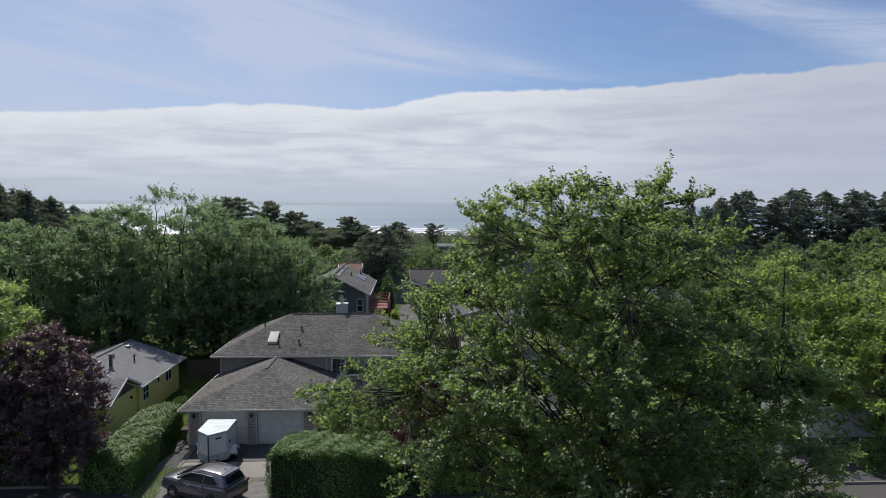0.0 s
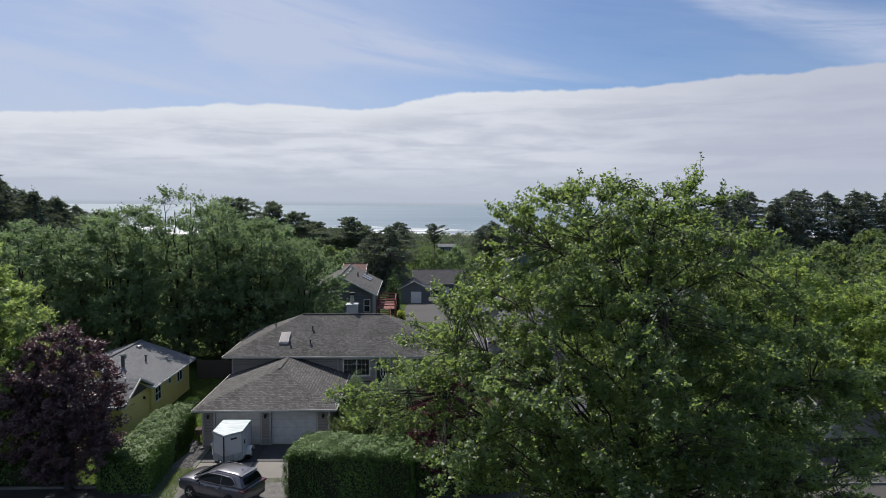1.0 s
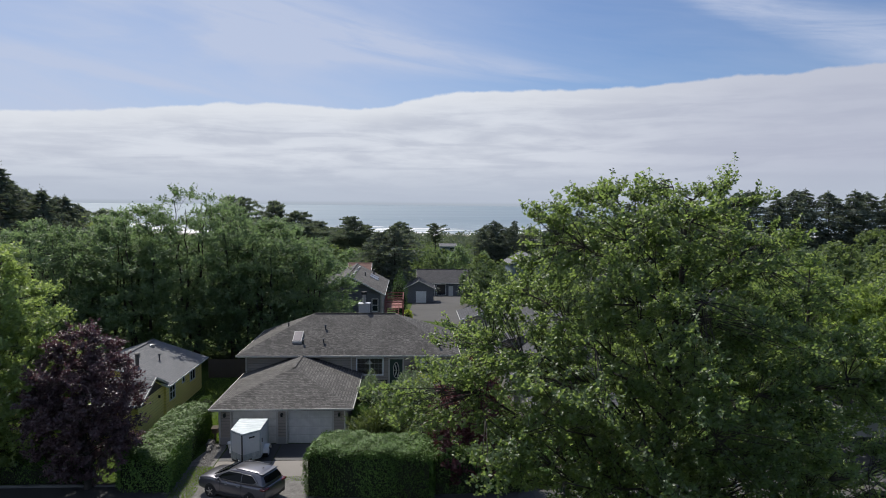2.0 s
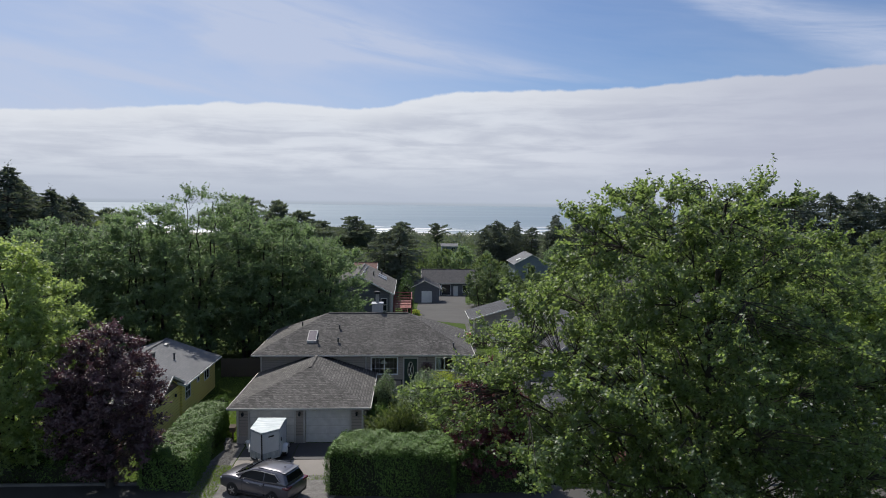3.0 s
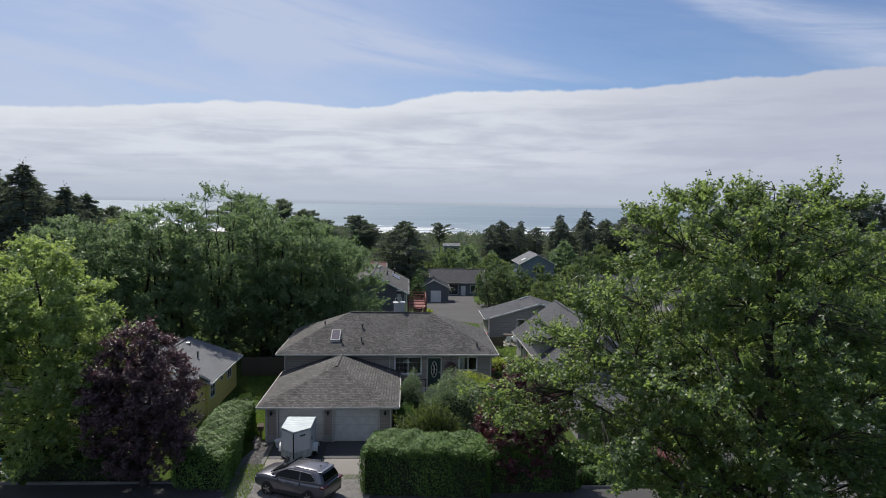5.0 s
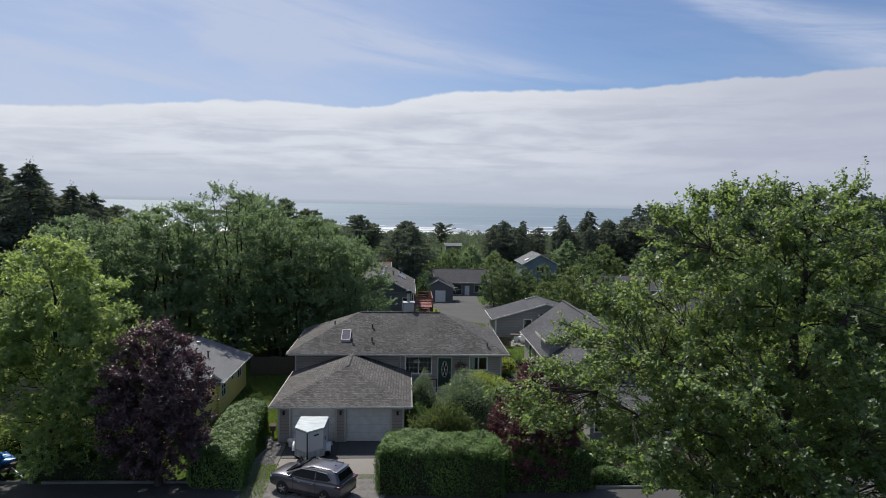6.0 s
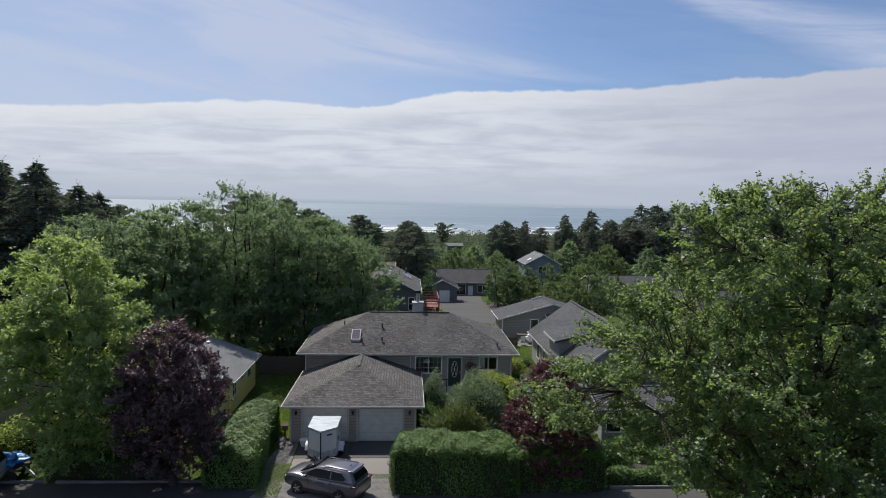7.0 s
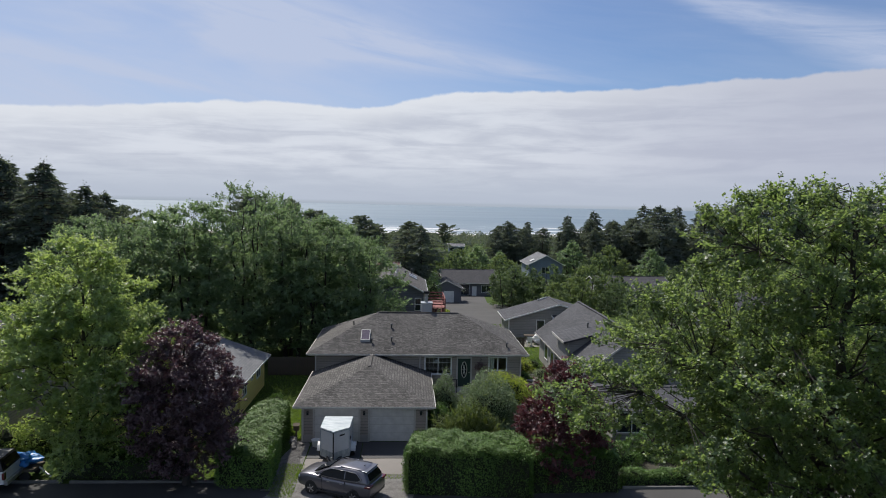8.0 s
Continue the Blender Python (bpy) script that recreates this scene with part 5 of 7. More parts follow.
# ---- houses down the slope ----
def deck_house():
    t = gable_house("house", "slate-grey two-storey house with grey shingle gable roof", -13.2, -4.75, 71.0, 84.5, -0.6, 4.35, 6.55, "y", "siding_slate", "roof_grey", 0.4)
    windowed(t, -6.2, -5.6, 71.4, 2.4, 3.75, 1, 2)
    part("corner_board", boxed(-5.27, -5.15, 71.36, 71.398, -0.5, 4.3), "trim", t)
    part("downpipe", rodded((-5.0, 71.2, -0.4), (-5.0, 71.2, 4.25), 0.05, sides=8), "white", t)
    slope = 2.2 / 4.22
    for y in (77.2,):
        vent_pipe(t, -7.4, y, 4.35 + (-4.75 + 7.4) * slope, 0.45, 0.08, True)
    for y in (78.5, 80.2):
        z = 4.35 + (-4.75 + 6.4) * slope
        part("skylight", prismed([(-6.9, y, z + 0.26 + 0.12), (-5.9, y, z - 0.26 + 0.12), (-5.9, y + 1.1, z - 0.26 + 0.12), (-6.9, y + 1.1, z + 0.26 + 0.12)], (0, 0, -0.2)), "metal", t)
    for k in range(7):
        box_vent(t, -8.45, 72.2 + 1.6 * k, 6.55 - 0.525 * slope, 0.26)
    vent_pipe(t, -6.6, 81.5, 6.55 - 2.375 * slope, 0.7, 0.09, True)
    d = thing("deck", "red-stained wooden deck with railing and stair", "deck")
    for i in range(14):
        part("board", boxed(-4.9 + i * 0.16, -4.76 + i * 0.16, 72.2, 77.8, 2.55, 2.6), "red_wood", d)
    for x in (-4.8, -2.75):
        for y in (72.3, 75, 77.6):
            part("post", boxed(x - 0.07, x + 0.07, y - 0.07, y + 0.07, ground_z(y) - 0.2, 3.6), "red_wood", d)
    for y in (72.3, 77.6):
        for z in (2.95, 3.25, 3.6):
            part("rail", boxed(-4.8, -2.7, y - 0.04, y + 0.04, z - 0.05, z + 0.05), "red_wood", d)
    for z in (2.95, 3.25, 3.6):
        part("rail", boxed(-2.79, -2.71, 72.3, 77.6, z - 0.05, z + 0.05), "red_wood", d)
    for i in range(12):
        part("step", boxed(-4.6, -3.3, 72.1 - 0.27 * (i + 1), 72.12 - 0.27 * i, 2.45 - 0.19 * i, 2.5 - 0.19 * i), "red_wood", d)
    for x in (-4.68, -3.22):
        part("stringer", beamed((x, 72.1, 2.4), (x, 68.9, 0.12), 0.06, 0.28), "red_wood", d)
        part("handrail", beamed((x, 72.1, 3.4), (x, 68.9, 1.1), 0.06, 0.1), "red_wood", d)
        part("newel", boxed(x - 0.05, x + 0.05, 68.85, 68.95, 0, 1.15), "red_wood", d)


deck_house()


def ranch_house():
    t = gable_house("house", "dark grey ranch house with charcoal shingle roof", -0.6, 10.6, 122.5, 132.0, -3.9, -0.95, 1.3, "x", "siding_slate", "roof_black", 0.5, "trim")
    windowed(t, 3.3, 5.0, 123.0, -3.3, -1.3, 1, 1)
    windowed(t, 7.5, 9.3, 123.0, -2.8, -1.5, 2, 1)
    part("door", boxed(5.6, 6.5, 122.93, 122.99, -3.7, -1.6), "white", t)
    part("post", boxed(2.8, 2.95, 122.6, 122.75, -3.7, -1.1), "white", t)


def small_garage():
    t = gable_house("garage", "small dark grey garage with a white door", -3.2, 2.35, 106.0, 111.5, -2.5, 0.2, 1.6, "y", "siding_slate", "roof_black", 0.3, "trim")
    d = part("garage_door", boxed(-0.95, 0.8, 106.22, 106.296, -2.2, -0.25), "white", t)
    for i in range(4):
        part("panel", boxed(-0.85, 0.7, 106.2, 106.222, -2.12 + i * 0.46, -1.74 + i * 0.46, bevel=0.015), "white", d)


def patio_house():
    t = gable_house("house", "grey bungalow with white-trimmed low gable roof", 3.55, 15.6, 67.9, 73.7, -0.1, 2.08, 3.83, "y", "siding_dull", "roof_dark", 0.45)
    windowed(t, 7.2, 8.0, 68.35, 0.25, 1.95, 1, 1)
    part("corner_board", boxed(4.0, 4.15, 68.3, 68.348, 0, 2.1), "white", t)
    for x in (8.3, 8.6, 8.9, 9.2):
        box_vent(t, x, 73.0, 2.08 + (x - 3.55) * 0.29, 0.28)
    # a lower roof over the back porch
    slab("porch_roof", [(8.8, 66.1, 2.15), (8.8, 68.3, 2.6), (13.3, 68.3, 2.6), (13.3, 66.1, 2.15)], "roof_dark", t)
    part("bargeboard", beamed((8.8, 66.1, 2.05), (8.8, 68.3, 2.5), 0.06, 0.2), "white", t)
    part("post", boxed(8.85, 9.0, 66.15, 66.3, 0, 2.05), "white", t)


def dormer_house():
    t = gable_house("house", "grey house with dark shingle gable roof and shed dormer", 5.1, 13.2, 43.5, 59.2, 0.0, 2.55, 5.55, "y", "siding_dull", "roof_dark", 0.4, "trim")
    # shed dormer flush with the wall towards the drive
    y0, y1, xf, zf, xb = 48.1, 52.1, 5.12, 4.05, 8.2
    zb = zf + (xb - xf) * 0.25
    slab("dormer_roof", [(xf, y0, zf), (xf, y1, zf), (xb, y1, zb), (xb, y0, zb)], "roof_dark", t)
    part("dormer_wall", boxed(xf + 0.36, xf + 0.51, y0 + 0.3, y1 - 0.3, 2.4, zf - 0.06), "siding_dull", t)
    for y in (y0 + 0.28, y1 - 0.43):
        part("dormer_wall", prismed([(xf + 0.515, y, 2.8), (xf + 0.515, y, zf - 0.04), (xb - 0.05, y, zb - 0.16)], (0, 0.15, 0)), "siding_dull", t)
    part("dormer_fascia", beamed((xf - 0.03, y0, zf - 0.08), (xf - 0.03, y1, zf - 0.08), 0.05, 0.16), "trim", t)
    part("dormer_fascia", beamed((xf - 0.03, y0 - 0.028, zf - 0.08), (xb, y0 - 0.028, zb - 0.08), 0.04, 0.14), "roof_black", t)
    part("downpipe", rodded((xf + 0.3, y1 + 0.1, 0.1), (xf + 0.3, y1 + 0.1, 2.45), 0.05, sides=8), "trim", t)
    vent_pipe(t, 7.7, 50.67, zf + (7.7 - xf) * 0.25, 0.34, 0.06, True)
    windowed(t, 55.2, 56.4, 5.5, 0.8, 2.0, 1, 1, side=-1)
    windowed(t, 53.0, 54.0, 5.5, 0.8, 2.0, 1, 1, side=-1)
    windowed(t, 45.0, 46.2, 5.5, 0.8, 2.0, 1, 1, side=-1)
    g = gable_house("porch_wing", "low grey porch wing with white-framed window", 5.5, 11.5, 37.7, 43.8, 0.0, 2.1, 2.7, "x", "siding_dull", "roof_dark", 0.3, "siding_dull")
    windowed(g, 6.1, 7.9, 38.0, 0.6, 1.8, 2, 1)
    windowed(g, 8.9, 10.9, 38.0, 0.6, 1.8, 3, 1)


ranch_house()
small_garage()
patio_house()
dormer_house()


def far_houses():
    t = gable_house("house", "far grey-blue house with pale grey gable roof", 23.3, 32.8, 158.0, 170.0, -5.2, -0.6, 1.9, "y", "siding_blue", "roof_pale", 0.5)
    windowed(t, 27.0, 28.9, 158.5, -2.8, -1.2, 2, 1)
    part("skylight", prismed([(24.4, 160, 0.25), (25.4, 160, 0.75), (25.4, 161.5, 0.75), (24.4, 161.5, 0.25)], (0, 0, -0.15)), "white", t)
    t = gable_house("house", "far pale blue house near the beach", 11.5, 19.5, 292.0, 300.0, -9.2, -5.4, -4.3, "x", "siding_blue", "roof_pale", 0.5)
    windowed(t, 12.6, 14.4, 292.5, -7.6, -6.2, 2, 1)
    windowed(t, 16.4, 18.2, 292.5, -7.6, -6.2, 2, 1)
    t = gable_house("house", "dark grey bungalow with brown-grey hip roof among shrubs", 27.5, 42, 112.0, 124.0, -3.2, -0.6, 1.4, "x", "siding_dull", "roof_black", 0.5)
    windowed(t, 31, 33, 112.5, -2.4, -1.0, 2, 1)
    gable_house("house", "two-storey house with reddish-brown shingle roof among conifers", -12.4, -8.4, 105.0, 110.0, -2.6, 3.2, 4.45, "x", "siding_dull", "roof_red", 0.4)
    gable_house("house", "low grey house with plain grey shingle roof behind the maple", -56, -41.2, 54, 64, 0.0, 2.3, 4.1, "x", "siding_dull", "roof_dark", 0.5)
    t = gable_house("house", "grey house with dark shingle roof behind the big tree", 24, 36, 66.0, 78.0, 0.0, 2.6, 5.0, "x", "siding_dull", "roof_dark", 0.5)
    windowed(t, 27, 29, 66.5, 0.9, 2.1, 2, 1)
    t = gable_house("house", "far grey roofed house near the shore", 58, 66, 335.0, 342.0, -9.2, -5.4, -4.4, "x", "siding_slate", "roof_black", 0.5)
    t = gable_house("garage", "white-walled garage with dark roof beside the street", 24.8, 30.6, 37.6, 44.0, 0.0, 2.15, 3.0, "x", "white", "roof_dark", 0.4)
    part("garage_door", boxed(25.8, 29.8, 37.94, 37.998, 0.05, 1.95), "door_panel", t)
    t = gable_house("house", "grey house with pale shingle roof behind the maple", -42.0, -30.8, 36.5, 47.0, 0.0, 2.5, 3.9, "x", "siding_dull", "roof_pale", 0.4)
    windowed(t, -35, -33, 36.9, 0.9, 2.0, 2, 1)


far_houses()


def court():
    bm = prismed([(-2.6, 82, ground_z(82) + 0.03), (9.0, 82, ground_z(82) + 0.03), (9.5, 100, ground_z(100) + 0.03), (6.5, 106, ground_z(106) + 0.03), (-1.5, 106, ground_z(106) + 0.03), (-2.0, 92, ground_z(92) + 0.03)], (0, 0, -0.3))
    tagged(part("lane", bm, "pale_asphalt"), "pale worn asphalt lane between the lower houses", "lane", kind="structure")
    bm = prismed([(-1.5, 106, ground_z(106) + 0.03), (6.5, 106, ground_z(106) + 0.03), (8, 122.8, ground_z(122.8) + 0.03), (1, 122.8, ground_z(122.8) + 0.03)], (0, 0, -0.3))
    tagged(part("lane", bm, "pale_asphalt"), "pale worn asphalt forecourt of the ranch house", "lane", kind="structure")
    bm = prismed([(0.6, 56, 0.02), (3.4, 56, 0.02), (4.1, 69, 0.02), (4.1, 76, 0.02), (9.0, 82, ground_z(82) + 0.031), (-2.6, 82, ground_z(82) + 0.031), (-1.6, 70, 0.02)], (0, 0, -0.4))
    tagged(part("lane", bm, "pale_asphalt"), "pale worn asphalt lane behind the grey house", "lane", kind="structure")


court()
# ---- vehicles ----
def wheel(parent, x, y, z, r, w, out):
    a = part("wheel", rodded((x, y - w / 2, z), (x, y + w / 2, z), r, sides=24), "rubber", parent)
    s = y + out * (w / 2)
    part("rim", rodded((x, s - out * 0.02, z), (x, s + out * 0.012, z), r * 0.66, sides=20), "black", a)
    bm = bmesh.new()
    for k in range(5):
        an = k * 2 * math.pi / 5
        beam(bm, (x, s + out * 0.02, z), (x + math.cos(an) * r * 0.62, s + out * 0.02, z + math.sin(an) * r * 0.62), 0.03, r * 0.17)
    part("spokes", bm, "alloy", a)
    return a


def loft(bm, stations, closed=True):
    rows = [[bm.verts.new(p) for p in s] for s in stations]
    n = len(rows[0])
    for p, q in zip(rows, rows[1:]):
        for i in range(n if closed else n - 1):
            bm.faces.new((p[i], p[(i + 1) % n], q[(i + 1) % n], q[i]))
    bm.faces.new(rows[0])
    bm.faces.new(rows[-1][::-1])


def suv(at, turn):
    t = thing("car", "dark silver compact SUV parked on the driveway", "car", at, turn)
    t.matrix_basis = t.matrix_basis @ Matrix.Diagonal((0.91, 0.94, 0.96, 1))

    def section(x, w, zb, zt, crown=0.03, tuck=0.06):
        half = [(w - tuck, zb), (w, zb + 0.16), (w + 0.012, (zb + zt) / 2 + 0.05), (w - 0.02, zt - 0.06), (w - 0.1, zt)]
        return [(x, y, z) for y, z in half] + [(x, 0, zt + crown)] + [(x, -y, z) for y, z in half[::-1]]

    def rounded(ob, levels):
        for p in ob.data.polygons:
            p.use_smooth = True
        sub = ob.modifiers.new("rounding", "SUBSURF")
        sub.levels = sub.render_levels = levels
        return ob

    bm = bmesh.new()
    loft(bm, [section(-2.28, 0.8, 0.42, 0.92), section(-2.25, 0.88, 0.3, 1.0), section(-2.0, 0.93, 0.26, 1.06), section(-1.3, 0.94, 0.24, 1.05), section(-0.4, 0.945, 0.24, 1.03), section(0.6, 0.945, 0.24, 1.03), section(1.0, 0.94, 0.24, 1.06, 0.06), section(1.6, 0.93, 0.25, 1.07, 0.08), section(2.05, 0.9, 0.28, 0.99, 0.06), section(2.27, 0.84, 0.3, 0.92, 0.04), section(2.34, 0.72, 0.38, 0.82, 0.02)])
    rounded(part("body", bm, "car", t), 2)

    def ring(z, x0, x1, w0, w1, c):
        return [(x0, -w0 + c, z), (x0 + c, -w0, z), ((x0 + x1) / 2, -max(w0, w1) - 0.01, z), (x1 - c, -w1, z), (x1, -w1 + c, z), (x1 + c * 0.25, 0, z), (x1, w1 - c, z), (x1 - c, w1, z), ((x0 + x1) / 2, max(w0, w1) + 0.01, z), (x0 + c, w0, z), (x0, w0 - c, z), (x0 - c * 0.3, 0, z)]

    bm = bmesh.new()
    loft(bm, [ring(0.9, -2.18, 1.5, 0.88, 0.84, 0.1), ring(1.08, -2.16, 1.32, 0.87, 0.83, 0.1), ring(1.3, -2.06, 0.84, 0.8, 0.75, 0.12), ring(1.5, -1.92, 0.36, 0.72, 0.66, 0.14), ring(1.59, -1.78, 0.04, 0.65, 0.59, 0.16), ring(1.64, -1.55, -0.25, 0.52, 0.46, 0.16), ring(1.66, -1.2, -0.5, 0.3, 0.26, 0.1)])
    rounded(part("cabin", bm, "car", t), 2)
    for s in (-1, 1):
        def on(x, z):
            w = np.interp(z, [1.05, 1.28, 1.5], [0.875, 0.82, 0.735]) + 0.022
            return (x, s * w, z)
        part("side_window", prismed([on(-0.66, 1.12), on(0.86, 1.13), on(0.56, 1.34), on(0.2, 1.48), on(-0.66, 1.51)], (0, -s * 0.02, 0)), "glass_car", t)
        part("side_window", prismed([on(-1.7, 1.26), on(-1.5, 1.16), on(-0.74, 1.12), on(-0.74, 1.51), on(-1.36, 1.48)], (0, -s * 0.02, 0)), "glass_car", t)
        strip = bmesh.new()
        for a, b in ((on(-1.74, 1.25), on(-1.5, 1.13)), (on(-1.5, 1.13), on(-0.7, 1.09)), (on(-0.7, 1.09), on(0.92, 1.1)), (on(-1.74, 1.25), on(-1.38, 1.51)), (on(-1.38, 1.51), on(-0.6, 1.54)), (on(-0.6, 1.54), on(0.2, 1.51)), (on(0.2, 1.51), on(0.62, 1.34))):
            beam(strip, Vector(a) + Vector((0, s * 0.01, 0)), Vector(b) + Vector((0, s * 0.01, 0)), 0.02, 0.025)
        part("chrome_strip", strip, "alloy", t)
        part("roof_rail", beamed((-1.6, s * 0.58, 1.625), (-0.1, s * 0.56, 1.625), 0.03, 0.025), "car", t)
        part("tail_lamp", boxed(-2.3, -1.95, *sorted((s * 0.5, s * 0.93)), 0.88, 1.0, bevel=0.04), "tail", t)
        part("headlamp", boxed(1.9, 2.24, *sorted((s * 0.55, s * 0.87)), 0.74, 0.86, bevel=0.04), "head", t)
        part("mirror", boxed(0.72, 0.9, *sorted((s * 0.86, s * 1.06)), 1.0, 1.15, bevel=0.04), "car", t)
        part("sill", boxed(-1.05, 1.0, *sorted((s * 0.8, s * 0.94)), 0.24, 0.36, bevel=0.02), "black", t)
        for x in (-0.32, 0.5):
            part("door_handle", boxed(x - 0.32, x - 0.14, *sorted((s * 0.92, s * 0.955)), 0.86, 0.89), "alloy", t)
        for x in (-1.3, 1.34):
            part("wheel_arch", rodded((x, s * 0.7, 0.35), (x, s * 0.944, 0.35), 0.395, sides=24), "black", t)
            wheel(t, x, s * 0.845, 0.34, 0.34, 0.23, s)
        part("door_gap", boxed(-0.76, -0.742, *sorted((s * 0.9, s * 0.95)), 0.36, 1.0), "black", t)
        part("door_gap", boxed(0.66, 0.678, *sorted((s * 0.9, s * 0.95)), 0.36, 1.0), "black", t)
    part("windscreen", prismed([(1.28, -0.66, 1.12), (1.33, 0, 1.12), (1.28, 0.66, 1.12), (0.4, 0.54, 1.49), (0.44, 0, 1.49), (0.4, -0.54, 1.49)], (0.025, 0, 0.035)), "glass_car", t)
    part("rear_window", prismed([(-2.13, -0.62, 1.18), (-2.16, 0, 1.18), (-2.13, 0.62, 1.18), (-1.93, 0.54, 1.47), (-1.96, 0, 1.47), (-1.93, -0.54, 1.47)], (-0.03, 0, 0.02)), "glass_car", t)
    part("spoiler", boxed(-1.95, -1.5, -0.6, 0.6, 1.55, 1.6, bevel=0.02), "car", t)
    part("rear_bumper", boxed(-2.27, -2.0, -0.82, 0.82, 0.3, 0.56, bevel=0.05), "black", t)
    part("front_bumper", boxed(2.0, 2.26, -0.72, 0.72, 0.3, 0.46, bevel=0.05), "black", t)
    part("grille", boxed(2.18, 2.27, -0.45, 0.45, 0.5, 0.64, bevel=0.02), "black", t)
    part("number_plate", boxed(-2.262, -2.24, -0.26, 0.26, 0.66, 0.8), "white", t)
    part("aerial", rodded((-1.4, 0, 1.63), (-1.55, 0, 1.72), 0.025, 0.008, 8), "black", t)


suv((-10.32, 31.25, 0.02), 154.5)


def trailer(at, turn):
    t = thing("trailer", "white enclosed cargo trailer with wedge nose and aluminium roof", "trailer", at, turn)
    w, L, z0, z1 = 0.8, 1.8, 0.34, 1.9
    plan = [(-w, L), (w, L), (w, 0), (0, -0.72), (-w, 0)]
    part("body", prismed([(x, y, z0) for x, y in plan], (0, 0, z1 - z0)), "aluminium", t)
    part("roof", prismed([(x * 1.02, y * 1.01 - 0.005, z1 + 0.002) for x, y in plan], (0, 0, 0.05)), "bare", t)
    for a, b in zip(plan, plan[1:] + plan[:1]):
        part("edge_rail", beamed((*a, z1 - 0.02), (*b, z1 - 0.02), 0.05, 0.09), "bare", t)
        part("edge_rail", beamed((*a, z0 + 0.03), (*b, z0 + 0.03), 0.05, 0.07), "bare", t)
    for p in plan:
        part("corner_post", boxed(p[0] - 0.03, p[0] + 0.03, p[1] - 0.03, p[1] + 0.03, z0, z1 - 0.02), "bare" if p[1] >= 0 else "black", t)
    for s in (-1, 1):
        n = Vector((s * 0.72, -w, 0)).normalized() * 0.012
        a, b = Vector((s * 0.04, -0.69, z0)) + n, Vector((s * w * 0.97, -0.02, z0)) + n
        part("stone_guard", prismed([a, b, b + Vector((0, 0, 0.42)), a + Vector((0, 0, 0.42))], n), "bare", t, "bright metal stone guard")
        wh = part("wheel", rodded((s * (w + 0.02), 1.0, 0.3), (s * (w + 0.22), 1.0, 0.3), 0.3, sides=20), "rubber", t)
        part("rim", rodded((s * (w + 0.2), 1.0, 0.3), (s * (w + 0.235), 1.0, 0.3), 0.18, sides=16), "white", wh)
        f = bmesh.new()
        pr = [(1.0 + 0.42 * math.cos(a2), 0.3 + 0.4 * math.sin(a2)) for a2 in np.linspace(0.15, math.pi - 0.15, 9)]
        for (ya, za), (yb, zb) in zip(pr, pr[1:]):
            prism(f, [(s * (w + 0.005), ya, za), (s * (w + 0.3), ya, za), (s * (w + 0.3), yb, zb), (s * (w + 0.005), yb, zb)], (0, 0, 0.03))
        part("mudguard", f, "white", t)
    n = Vector((0.72, -w, 0)).normalized() * 0.02
    a, b = Vector((0.3, -0.45, 1.6)) + n, Vector((0.55, -0.225, 1.6)) + n
    part("emblem", prismed([a, b, b + Vector((0, 0, 0.09)), a + Vector((0, 0, 0.09))], n * 0.5), "black", t)
    part("tongue", beamed((-0.5, -0.05, 0.4), (0, -1.5, 0.42), 0.07, 0.1), "black", t)
    part("tongue", beamed((0.5, -0.05, 0.4), (0, -1.5, 0.42), 0.07, 0.1), "black", t)
    part("jack", rodded((0, -1.35, 0.03), (0, -1.35, 0.75), 0.035), "metal", t)
    part("axle", boxed(-0.85, 0.85, 0.95, 1.05, 0.25, 0.35), "black", t)
    part("side_door_latch", boxed(w + 0.001, w + 0.04, 0.35, 0.45, 1.1, 1.3), "black", t)


trailer((-11.08, 35.0, 0.03), -1)


